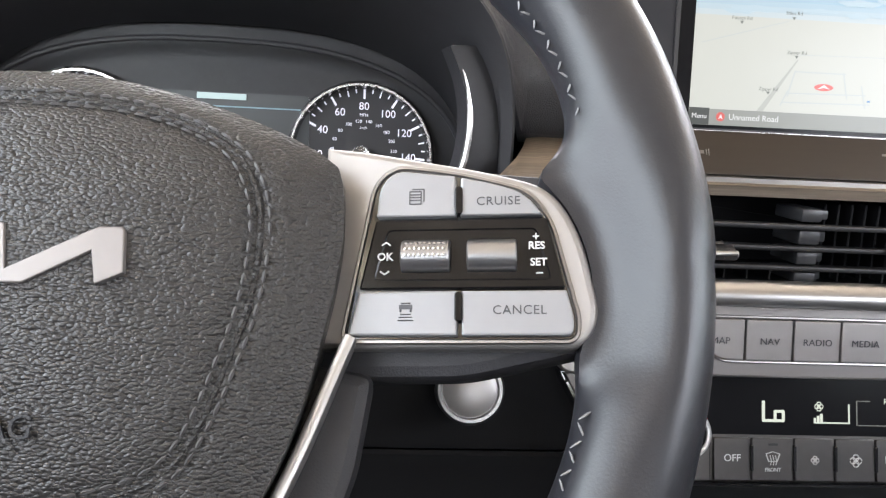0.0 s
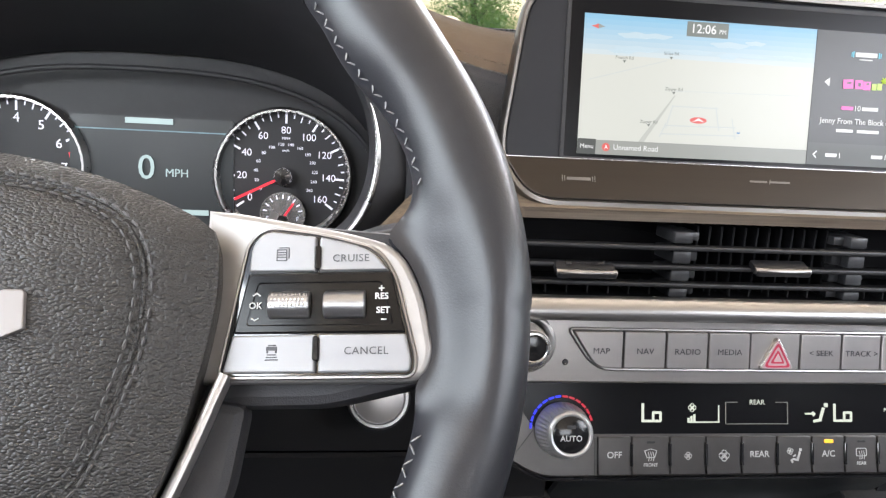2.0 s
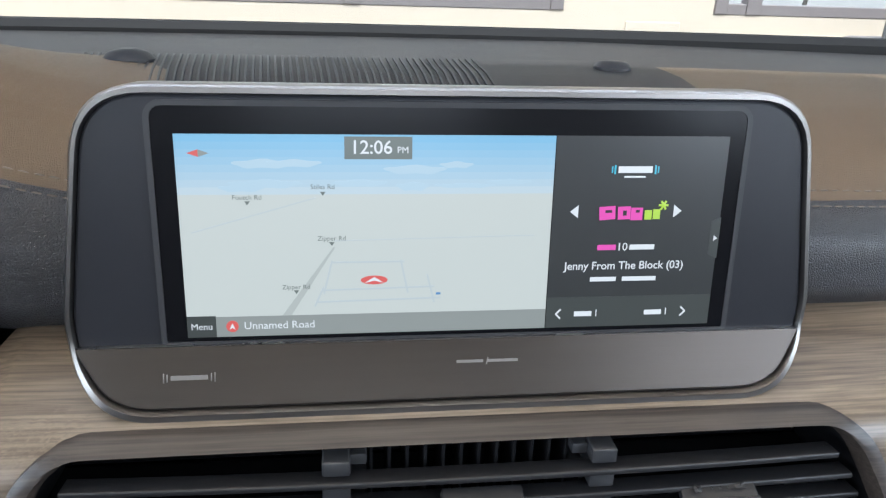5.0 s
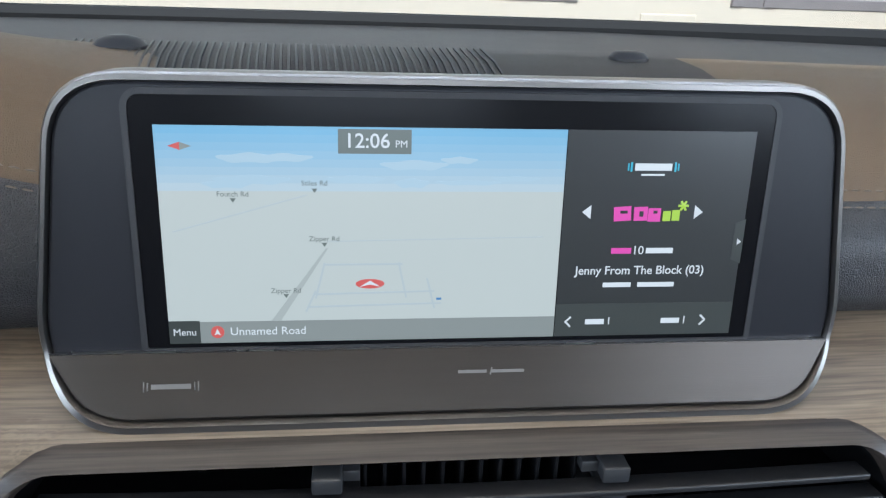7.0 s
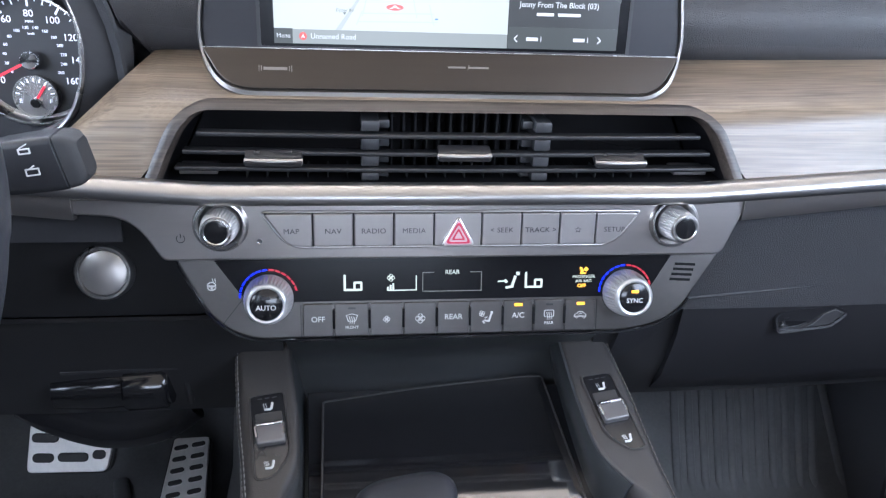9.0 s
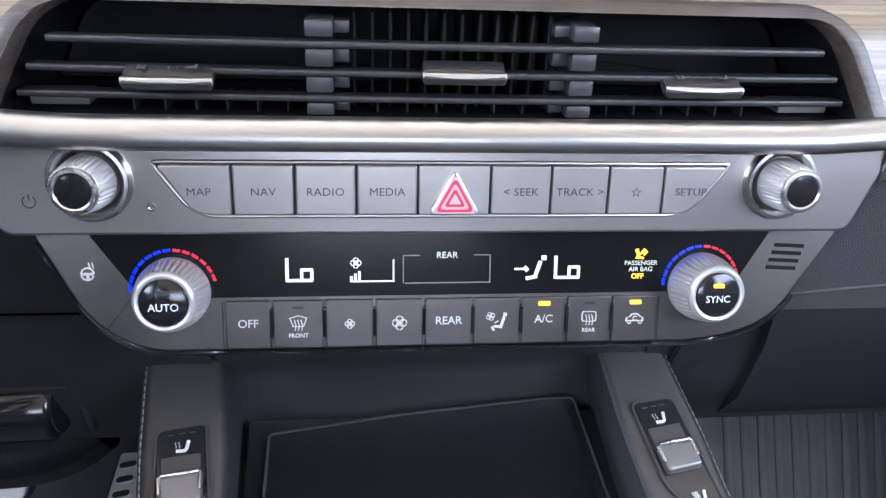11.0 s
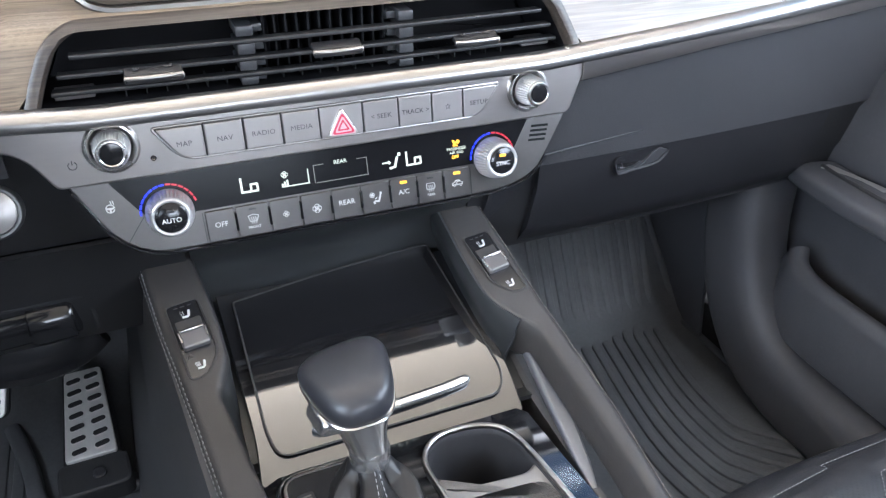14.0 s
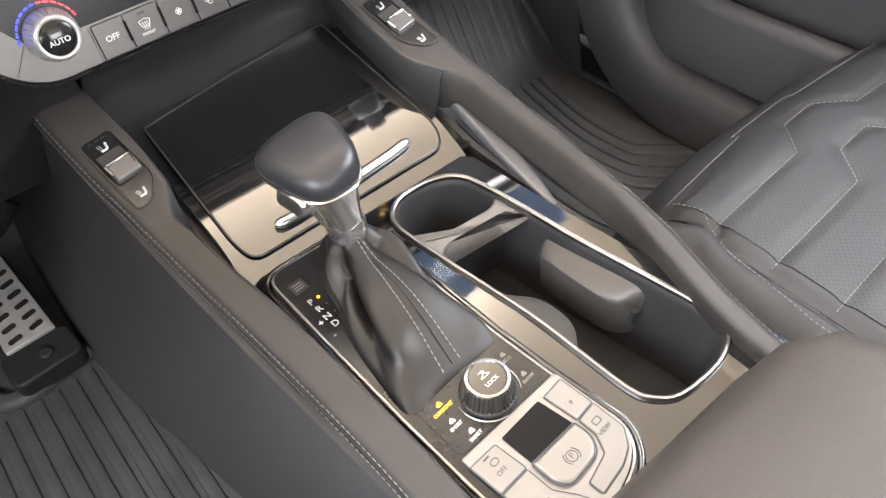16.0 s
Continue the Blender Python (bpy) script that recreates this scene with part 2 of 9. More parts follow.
def clear_glass(name, tint=(1, 1, 1), rough=0.0):
    m, nt, b = nodes_of(name)
    nt.nodes.remove(b)
    tr, gl, mx = (nt.nodes.new(k) for k in ("ShaderNodeBsdfTransparent", "ShaderNodeBsdfGlossy", "ShaderNodeMixShader"))
    tr.inputs[0].default_value = (*tint, 1)
    gl.inputs["Roughness"].default_value = rough
    mx.inputs[0].default_value = 0.035
    nt.links.new(tr.outputs[0], mx.inputs[1])
    nt.links.new(gl.outputs[0], mx.inputs[2])
    nt.links.new(mx.outputs[0], nt.nodes["Material Output"].inputs[0])
    return m


GLASS = clear_glass("window_glass", (0.93, 0.96, 0.94))


# ---- building helpers ----
CX = 0.305          # middle of the car
ORIGIN = {}


def thing(name, base, label, category, group="", kind=""):
    ob = new(name)
    ob.empty_display_size = 0.02
    ob.location = base
    ORIGIN[ob] = Vector(base)
    return tagged(ob, label, category, group, kind)


def part(name, bm, material, parent=None, label="", smooth=True, kind=""):
    """Links a bmesh, given in world places, as one mesh object under a thing or part."""
    me = bpy.data.meshes.new(name)
    bmesh.ops.recalc_face_normals(bm, faces=bm.faces)
    if parent is not None:
        bmesh.ops.translate(bm, verts=bm.verts, vec=-ORIGIN[parent])
    bm.to_mesh(me)
    bm.free()
    if smooth:
        me.set_sharp_from_angle(angle=radians(38))
        few = len(me.polygons) < 90
        mean = sum(p.area for p in me.polygons) / max(1, len(me.polygons))
        me.polygons.foreach_set("use_smooth", [not (len(p.vertices) > 4 or (few and p.area > 4 * mean)) for p in me.polygons])
    me.materials.append(material)
    ob = new(name, me)
    ob.parent = parent
    ORIGIN[ob] = ORIGIN[parent] if parent is not None else Vector((0, 0, 0))
    return tagged(ob, label, kind=kind)


def frm(o, x, y):
    """A pose from an origin, the way of local x and about that of local y; local z looks at the viewer."""
    x, y = Vector(x).normalized(), Vector(y)
    z = x.cross(y).normalized()
    y = z.cross(x)
    m = Matrix((x, y, z)).transposed().to_4x4()
    m.translation = Vector(o)
    return m


def rrect(w, h, r, n=5, cx=0.0, cy=0.0):
    """Rounded rectangle, counter-clockwise."""
    pts = []
    rs = r if isinstance(r, (list, tuple)) else (r,) * 4
    for k, (sx, sy) in enumerate(((1, -1), (1, 1), (-1, 1), (-1, -1))):
        rr = max(rs[k], 1e-5)
        for i in range(n + 1):
            a = radians(-90 + 90 * k + 90 * i / n)
            pts.append((cx + sx * (w / 2 - rr) + rr * math.cos(a), cy + sy * (h / 2 - rr) + rr * math.sin(a)))
    return pts


def rpoly(pts, r, n=4):
    """Polygon with rounded corners; r one radius or one a corner."""
    out, k = [], len(pts)
    for i, p in enumerate(pts):
        p, a, b = Vector(p), Vector(pts[i - 1]), Vector(pts[(i + 1) % k])
        rr = r[i] if isinstance(r, (list, tuple)) else r
        if rr <= 0:
            out.append(tuple(p))
            continue
        da, db = (a - p), (b - p)
        d = min(rr, da.length * 0.48, db.length * 0.48)
        s, e = p + da.normalized() * d, p + db.normalized() * d
        for j in range(n + 1):
            t = j / n
            out.append(tuple(s * (1 - t) ** 2 + p * 2 * t * (1 - t) + e * t * t))
    return out


def plate(outline, m, depth, bevel=0.0, segs=2):
    """A slab of that outline, its front at local z = 0, with a rounded front edge."""
    bm = bmesh.new()
    bevel = min(bevel, depth * 0.9)
    rows = [[(u, v, -depth) for u, v in outline]]
    for k in range(segs + 1 if bevel else 1):
        a = 0.5 * math.pi * k / segs
        d = bevel * (1 - math.cos(a))
        pts = inset(outline, d) if d > 0 else outline
        rows.append([(u, v, -bevel * (1 - math.sin(a)) if bevel else 0.0) for u, v in pts])
    vs = [[bm.verts.new(m @ Vector(p)) for p in row] for row in rows]
    n = len(outline)
    for a, b in zip(vs, vs[1:]):
        for i in range(n):
            j = (i + 1) % n
            bm.faces.new((a[i], a[j], b[j], b[i]))
    bm.faces.new(vs[0])
    bm.faces.new(vs[-1])
    return bm


def ring(outer, inner, m, depth, proud=0.0, inner_z=None):
    """A frame between two outlines with the same number of points."""
    bm = bmesh.new()
    n = len(outer)
    iz = -proud if inner_z is None else inner_z
    rows = [[(u, v, -depth) for u, v in outer], [(u, v, 0) for u, v in outer], [(u, v, iz) for u, v in inner], [(u, v, -depth) for u, v in inner]]
    vs = [[bm.verts.new(m @ Vector(p)) for p in row] for row in rows]
    for a in range(4):
        b = (a + 1) % 4
        for i in range(n):
            j = (i + 1) % n
            bm.faces.new((vs[a][i], vs[a][j], vs[b][j], vs[b][i]))
    return bm


def scaled(outline, k, ky=None):
    cx = sum(p[0] for p in outline) / len(outline)
    cy = sum(p[1] for p in outline) / len(outline)
    ky = k if ky is None else ky
    return [(cx + (u - cx) * k, cy + (v - cy) * ky) for u, v in outline]


def inset(outline, d):
    """The outline moved inwards by d, point for point."""
    n, out = len(outline), []
    area = sum(outline[i - 1][0] * outline[i][1] - outline[i][0] * outline[i - 1][1] for i in range(n))
    s = 1 if area > 0 else -1
    for i in range(n):
        p, a, b = Vector(outline[i]), Vector(outline[i - 1]), Vector(outline[(i + 1) % n])
        t = ((b - p).normalized() + (p - a).normalized())
        t = t.normalized() if t.length > 1e-9 else (b - p).normalized()
        out.append((p.x - t.y * d * s, p.y + t.x * d * s))
    for _ in range(6):
        folded = False
        for i in range(n):
            j = (i + 1) % n
            e, f = Vector(outline[j]) - Vector(outline[i]), Vector(out[j]) - Vector(out[i])
            if d > 0 and e.dot(f) < 0:
                mid = tuple((Vector(out[i]) + Vector(out[j])) / 2)
                out[i] = out[j] = mid
                folded = True
        if not folded:
            break
    return [(u + 1e-7 * math.cos(i), v + 1e-7 * math.sin(i)) for i, (u, v) in enumerate(out)] if d > 0 else out


def lathe(profile, m, n=40, knurl=0.0, teeth=36, band=None):
    """A turned body about local z from (radius, height) pairs; a band of it may be fluted."""
    bm = bmesh.new()
    rows = []
    for r, h in profile:
        row = []
        for i in range(n):
            a = 2 * math.pi * i / n
            rr = r
            if knurl and band and band[0] <= h <= band[1]:
                rr += knurl * (1 if (i * teeth * 2 // n) % 2 else -1)
            row.append(bm.verts.new(m @ Vector((rr * math.cos(a), rr * math.sin(a), h))))
        rows.append(row)
    for a, b in zip(rows, rows[1:]):
        for i in range(n):
            j = (i + 1) % n
            bm.faces.new((a[i], a[j], b[j], b[i]))
    bm.faces.new(rows[0])
    bm.faces.new(rows[-1])
    return bm


def smooth_path(pts, n=8, closed=False):
    """Catmull-Rom through the points."""
    P_, out, k = [Vector(p) for p in pts], [], len(pts)
    for i in range(k if closed else k - 1):
        p0, p1, p2, p3 = (P_[(i + d) % k] if closed else P_[min(max(i + d, 0), k - 1)] for d in (-1, 0, 1, 2))
        for j in range(n):
            t = j / n
            out.append(0.5 * (2 * p1 + (p2 - p0) * t + (2 * p0 - 5 * p1 + 4 * p2 - p3) * t * t + (3 * p1 - p0 - 3 * p2 + p3) * t ** 3))
    if not closed:
        out.append(P_[-1])
    return out


def sweep(path, section, up=(0, 0, 1), closed=False, scale=None):
    """A section (list of (side, up)) carried along a path."""
    bm = bmesh.new()
    path = [Vector(p) for p in path]
    k, rows = len(path), []
    for i, p in enumerate(path):
        a = path[i - 1] if (closed or i) else p
        b = path[(i + 1) % k] if (closed or i < k - 1) else p
        t = (b - a).normalized()
        uu = Vector(up(i) if callable(up) else up)
        s = t.cross(uu).normalized()
        w = s.cross(t)
        sc = scale[i] if scale else 1.0
        rows.append([bm.verts.new(p + s * (x * sc) + w * (y * sc)) for x, y in section])
    n = len(section)
    for i in range(k if closed else k - 1):
        a, b = rows[i], rows[(i + 1) % k]
        for j in range(n):
            bm.faces.new((a[j], a[(j + 1) % n], b[(j + 1) % n], b[j]))
    if not closed:
        bm.faces.new(rows[0])
        bm.faces.new(rows[-1])
    return bm


def circle(r, n=10, ry=None):
    return [(r * math.cos(2 * math.pi * i / n), (ry or r) * math.sin(2 * math.pi * i / n)) for i in range(n)]


def tube(path, r, n=8, closed=False, up=(0.13, 0.31, 1)):
    return sweep(path, circle(r, n), up, closed)


def loft(rows, cap=True, closed=False):
    """Faces between rows of points; closed joins the ends of each row."""
    bm = bmesh.new()
    vs = [[bm.verts.new(Vector(p)) for p in row] for row in rows]
    n = len(vs[0])
    for a, b in zip(vs, vs[1:]):
        for i in range(n if closed else n - 1):
            j = (i + 1) % n
            bm.faces.new((a[i], a[j], b[j], b[i]))
    if cap and closed:
        bm.faces.new(vs[0])
        bm.faces.new(vs[-1])
    return bm


def shell(rows, thick=0.004):
    """An open sheet with thickness."""
    bm = loft(rows, cap=False)
    bmesh.ops.recalc_face_normals(bm, faces=bm.faces)
    bmesh.ops.solidify(bm, geom=bm.faces[:], thickness=thick)
    return bm


def box(lo, hi, bevel=0.0, segs=2):
    bm = bmesh.new()
    c = [(a + b) / 2 for a, b in zip(lo, hi)]
    s = [abs(b - a) for a, b in zip(lo, hi)]
    bmesh.ops.create_cube(bm, size=1, matrix=Matrix.Translation(c) @ Matrix.Diagonal((*s, 1)))
    if bevel:
        bmesh.ops.bevel(bm, geom=bm.edges[:], offset=bevel, segments=segs, profile=0.5, affect="EDGES", clamp_overlap=True)
    return bm


def join(bms):
    out = bmesh.new()
    for b in bms:
        me = bpy.data.meshes.new("tmp")
        b.to_mesh(me)
        b.free()
        out.from_mesh(me)
        bpy.data.meshes.remove(me)
    return out


def letters(text, m, size, material, parent, depth=0.0003, align="CENTER", name="lettering", label="", shear=0.0, space=1.0, bold=0.0, sx=1.0):
    cu = bpy.data.curves.new("letters", "FONT")
    cu.body, cu.size, cu.align_x, cu.align_y = text, size, align, "CENTER"
    cu.extrude, cu.shear, cu.space_character, cu.offset = depth, shear, space, bold
    cu.resolution_u = 3
    ob = bpy.data.objects.new("letters", cu)
    scene.collection.objects.link(ob)
    me = bpy.data.meshes.new_from_object(ob.evaluated_get(bpy.context.evaluated_depsgraph_get()))
    bpy.data.objects.remove(ob)
    bm = bmesh.new()
    bm.from_mesh(me)
    bpy.data.meshes.remove(me)
    bmesh.ops.transform(bm, matrix=m @ Matrix.Diagonal((sx, 1, 1, 1)), verts=bm.verts)
    return part(name, bm, material, parent, label or "", smooth=False)


def at(m, u, v, w=0.0):
    return m @ Matrix.Translation((u, v, w))


def bars(spec, m, depth=0.0004, lift=0.0002):
    """Small flat bars (u, v, width, height[, turn]) in one mesh, for icons."""
    out = []
    for s in spec:
        u, v, w, h = s[:4]
        mm = at(m, u, v, lift) @ pose(0, 0, 0, 0, 0, s[4] if len(s) > 4 else 0)
        out.append(plate([(-w / 2, -h / 2), (w / 2, -h / 2), (w / 2, h / 2), (-w / 2, h / 2)], mm, depth))
    return join(out)


def stitch(path, length=0.004, gap=0.0022, r=0.00045, lift=None, zig=0.0):
    """A row of single stitches along a path."""
    path = [Vector(p) for p in path]
    out = bmesh.new()
    d = [(b - a).length for a, b in zip(path, path[1:])]
    total = sum(d)

    def where(s):
        for a, b, l in zip(path, path[1:], d):
            if s <= l and l > 0:
                return a.lerp(b, s / l)
            s -= l
        return path[-1].copy()
    s, flip = 0.0, 1
    while s + length < total:
        a, b = where(s), where(s + length)
        t = (b - a).normalized()
        side = t.cross(Vector((0.2, -0.75, 0.6))).normalized()
        up = side.cross(t)
        q = zig * flip
        flip = -flip
        ring_ = []
        for k, (w, sc) in enumerate(((0, 0.35), (0.25, 1), (0.75, 1), (1, 0.35))):
            c = a.lerp(b, w) + side * q * (w - 0.5) * 2 + (up * r * 0.6 * (1 if 0 < k < 3 else 0))
            ring_.append([out.verts.new(c + side * r * sc * x + up * r * sc * y) for x, y in ((1, 0), (0, 1), (-1, 0), (0, -1))])
        for A, B in zip(ring_, ring_[1:]):
            for i in range(4):
                out.faces.new((A[i], A[(i + 1) % 4], B[(i + 1) % 4], B[i]))
        s += length + gap
    return out


# ================= cabin shell =================
ZF = 0.46           # cabin floor
XL, XR = CX - 0.70, CX + 0.70


def cabin():
    ob = part("floor", box((XL, -1.9, ZF - 0.05), (XR, 1.02, ZF)), CARPET)
    tagged(ob, "black carpeted cabin floor under rubber mats", "floor", kind="structure")
    fw = shell([[(x, 1.02, ZF), (x, 0.95, ZF + 0.03), (x, 0.86, ZF + 0.22), (x, 0.84, 0.80), (x, 0.95, 1.16)] for x in (XL, CX, XR)], 0.01)
    tagged(part("wall_front", fw, CARPET), "black carpeted bulkhead behind the pedals", "bulkhead", kind="structure")
    back = part("wall_rear", box((XL, -1.95, ZF), (XR, -1.9, 1.12)), CARPET)
    tagged(back, "dark rear cabin wall", "wall", kind="structure")
    roof = []
    for y, z, k in ((0.50, 1.405, 0.62), (0.36, 1.46, 0.61), (0.18, 1.505, 0.60), (-0.3, 1.55, 0.60), (-1.2, 1.55, 0.58), (-1.9, 1.50, 0.56)):
        roof.append([(CX + k * s, y, z - 0.03 * abs(s) ** 3) for s in (-1, -0.8, -0.5, 0, 0.5, 0.8, 1)])
    r = part("ceiling", shell(roof, 0.02), HEADLINER)
    tagged(r, "pale beige cloth headliner", "ceiling", kind="structure")
    for s in (-1, 1):
        n = "left" if s < 0 else "right"
        x = CX + s * 0.72
        lo = part("wall", box((min(x, x + s * 0.05), -1.9, ZF - 0.05), (max(x, x + s * 0.05), 1.02, 1.13)), PLASTIC)
        lo.name = "wall_" + n
        tagged(lo, "dark inner door wall below the side windows", "wall", kind="structure")
        for pts, nm in ((((CX + s * 0.74, 0.98, 1.13), (CX + s * 0.69, 0.74, 1.28), (CX + s * 0.63, 0.47, 1.405)), "a_pillar"),
                        (((CX + s * 0.72, -0.52, 1.13), (CX + s * 0.67, -0.54, 1.35), (CX + s * 0.61, -0.56, 1.52)), "b_pillar"),
                        (((CX + s * 0.625, 0.50, 1.395), (CX + s * 0.61, 0.25, 1.47), (CX + s * 0.615, -0.6, 1.525), (CX + s * 0.59, -1.9, 1.48)), "roof_rail"),
                        (((CX + s * 0.70, -1.9, 1.10), (CX + s * 0.66, -1.88, 1.3), (CX + s * 0.57, -1.86, 1.5)), "rear_pillar")):
            p = part("trim", sweep(smooth_path(pts, 6), rrect(0.07, 0.09, 0.025, 3), (0, 1, 0.2)), HEADLINER)
            tagged(p, "beige cloth-covered " + nm.replace("_", " "), "pillar trim", kind="structure")
        g = [[(CX + s * 0.735, y, 1.12) for y in (0.95, -0.5, -1.85)], [(CX + s * 0.61, y, z) for y, z in ((0.48, 1.40), (-0.55, 1.52), (-1.85, 1.48))]]
        w = part("window_" + ("1" if s < 0 else "2"), shell(g, 0.004), GLASS)
        w.visible_shadow = False
        tagged(w, "clear side window glass", "window", kind="structure")
    ws = []
    for k in range(7):
        t = k / 6
        ws.append([(CX + (0.76 - 0.15 * t) * q, 1.06 - 0.56 * t - 0.07 * abs(q) ** 2 * (1 - t), 1.165 + 0.24 * t) for q in (-1, -0.6, -0.2, 0.2, 0.6, 1)])
    w = part("window_3", shell(ws, 0.005), GLASS)
    w.visible_shadow = False
    tagged(w, "raked clear windscreen glass", "windscreen", kind="structure")
    rw = part("window_4", shell([[(CX - 0.6, -1.92, 1.12), (CX + 0.6, -1.92, 1.12)], [(CX - 0.55, -1.86, 1.48), (CX + 0.55, -1.86, 1.48)]], 0.004), GLASS)
    rw.visible_shadow = False
    tagged(rw, "rear window glass", "window", kind="structure")


cabin()


# ================= dashboard =================
def strip_rise(x):
    return 0.07 * max(0.0, abs(x - CX) - 0.17)


def vent_low(x):
    """Lower edge of the veneer over the middle air vent."""
    d = abs(x - CX)
    if d > 0.214:
        return 1.016
    if d > 0.186:
        return 1.016 + (0.214 - d) / 0.028 * 0.036
    if d > 0.160:
        q = (0.186 - d) / 0.026
        return 1.052 + 0.017 * (1 - (1 - q) ** 2)
    return 1.069


WOOD_PROFILE = [(0.396, 1.012), (0.402, 1.024), (0.407, 1.040), (0.411, 1.055), (0.4165, 1.0645), (0.428, 1.0705), (0.446, 1.0770), (0.468, 1.0850), (0.50, 1.092)]


def wood_y(z):
    for (y0, z0), (y1, z1) in zip(WOOD_PROFILE, WOOD_PROFILE[1:]):
        if z <= z1:
            return y0 + (y1 - y0) * max(0, (z - z0)) / (z1 - z0)
    return WOOD_PROFILE[-1][0]


def dash_bend(x):
    """How far the dash swings towards the screen at its ends."""
    return 0.10 * max(0, abs(x - CX) - 0.30) ** 1.6


def hood_rise(x):
    """How far the pad swells over the instruments."""
    return 0.068 * math.exp(-(abs(x + 0.118) / 0.185) ** 3)


def hood_mouth(x):
    """Lower edge of the padded roll: the arch over the instruments, or the gap above the veneer."""
    u = abs(x + 0.118) / 0.195
    z = 1.06 + 0.145 * (1 - u ** 3.2) ** (1 / 3.2) if u < 1 else 0
    return max(z, 1.086)


def dashboard():
    top = thing("dashboard", (CX, 0.6, 0.9), "brown and black leather-padded dashboard with grey wood veneer band", "dashboard")
    # veneer band
    xs = [CX + i * 0.0067 for i in range(-34, 35)]
    xs = [CX - 0.70 + i * 0.03 for i in range(15)] + xs + [CX + 0.28 + i * 0.03 for i in range(15)]
    rows = []
    for x in xs:
        d = abs(x - CX)
        lo = vent_low(x)
        e = strip_rise(x)
        bend = dash_bend(x)
        row = []
        for i in range(13):
            t = i / 12
            z = lo + (1.096 - lo) * (t ** 0.9)
            row.append((x, wood_y(z) + bend, z + e * (1 - 0.6 * t)))
        rows.append(row)
    # the band stops at the instrument cluster on the driver's side
    keep = [r for r in rows if r[0][0] > 0.012]
    cut = []
    for r in keep:
        x = r[0][0]
        if x < 0.097:
            zt = 1.018 + (x - 0.012) / 0.085 * 0.078
            r = [(px, wood_y(min(pz, zt)) + 0.0, min(pz, zt)) for px, py, pz in r]
        cut.append(r)
    part("veneer", shell(cut, 0.004), WOOD, top, "grey-brown open-pore wood veneer")
    far = [r for r in rows if r[0][0] < -0.28]
    part("veneer", shell(far, 0.004), WOOD, top, "grey-brown open-pore wood veneer")
    # satin strip under the veneer
    sec = rpoly([(-0.0085, -0.0050), (0.006, -0.0050), (0.006, 0.0085), (-0.002, 0.0085), (-0.0085, 0.0030)], 0.003, 3)
    xs2 = [CX - 0.70 + 1.40 * i / 80 for i in range(81)]
    part("chrome_strip", sweep([(x, 0.392 + dash_bend(x), 1.0105 + strip_rise(x)) for x in xs2], [(-a, b) for a, b in sec]), SATIN_STRIP, top, "satin chrome strip")
    # dark lower roll of the pad, stitched brown upper pad; both rise over the instruments
    low, up, top_pl = [], [], []
    xr = [CX - 0.72 + 1.44 * i / 144 for i in range(145)]
    for x in xr:
        b = dash_bend(x)
        h = hood_rise(x)
        dr = 0.006 * max(0, x - CX - 0.2) / 0.4
        zs = 1.149 + h
        zl = hood_mouth(x)
        fwd = 0.030 * h / 0.068
        prof = ((0.0, 0.500, 0), (0.08, 0.488, 0), (0.30, 0.478, 0), (0.5, 0.4755, 0), (0.7, 0.478, 0), (0.88, 0.484, 0), (0.97, 0.490, 0), (1.0, 0.496, 0))
        k = min(1.0, max(0.0, (zl - 1.086) / 0.03))
        row = []
        for t, y, _ in prof:
            yy = y * (1 - k) + (0.462 + 0.022 * t) * k
            row.append((x, yy + b - fwd, zl + (zs - zl) * t))
        low.append(row)
        fade = (1, 1, 1, 0.96, 0.86, 0.5, 0.1)
        up.append([(x, y + b - fwd * f, z - dr + h * f) for (y, z), f in zip(((0.494, 1.1475), (0.5, 1.153), (0.512, 1.163), (0.535, 1.176), (0.57, 1.187), (0.62, 1.194), (0.68, 1.195)), fade)])
        top_pl.append([(x, y + 0.3 * b, z - dr) for y, z in ((0.665, 1.192), (0.69, 1.193), (0.75, 1.192), (0.82, 1.1895), (0.90, 1.187), (0.985 - 0.5 * abs(x - CX) ** 2 * 0.2, 1.186))])
    part("lower_roll", shell(low, 0.004), LEATHER_DARK, top, "black grained leather roll")
    part("upper_pad", shell(up, 0.004), LEATHER_BROWN, top, "brown leather upper pad")
    part("top_panel", shell(top_pl, 0.004), PLASTIC_DASH, top, "dark grey moulded panel under the windscreen")
    part("seal", tube([(CX - 0.7 + 1.4 * i / 30, 0.972 - 0.1 * (1.4 * i / 30 - 0.7) ** 2, 1.187) for i in range(31)], 0.012, 8), SEAL_BLACK, top, "black rubber windscreen seal")
    right = [(x, 0.4915 + dash_bend(x) - 0.030 * hood_rise(x) / 0.068, 1.1515 + hood_rise(x) - 0.006 * max(0, x - CX - 0.2) / 0.4) for x in xr if x > -0.3]
    part("stitching", join([stitch([(x, y - 0.002 + k * 0.006, z - 0.004 + k * 0.007) for x, y, z in right], 0.0045, 0.002, 0.00050) for k in (0, 1)]), THREAD_TAN, top, "tan twin stitching", kind="stuff")
    # lower dash on both sides of the centre stack
    for s in (-1, 1):
        rows = []
        for i in range(21):
            d = 0.14 + 0.58 * i / 20
            x = CX + s * d
            e, b = strip_rise(x), dash_bend(x)
            y0 = 0.402 + (0.010 if s < 0 else 0.0)
            rows.append([(x, y0 + b, 1.002 + e), (x, y0 + 0.006 + b, 0.985 + e), (x, y0 + 0.016 + b, 0.955), (x, y0 + 0.026 + b, 0.92), (x, y0 + 0.030 + b, 0.897)])
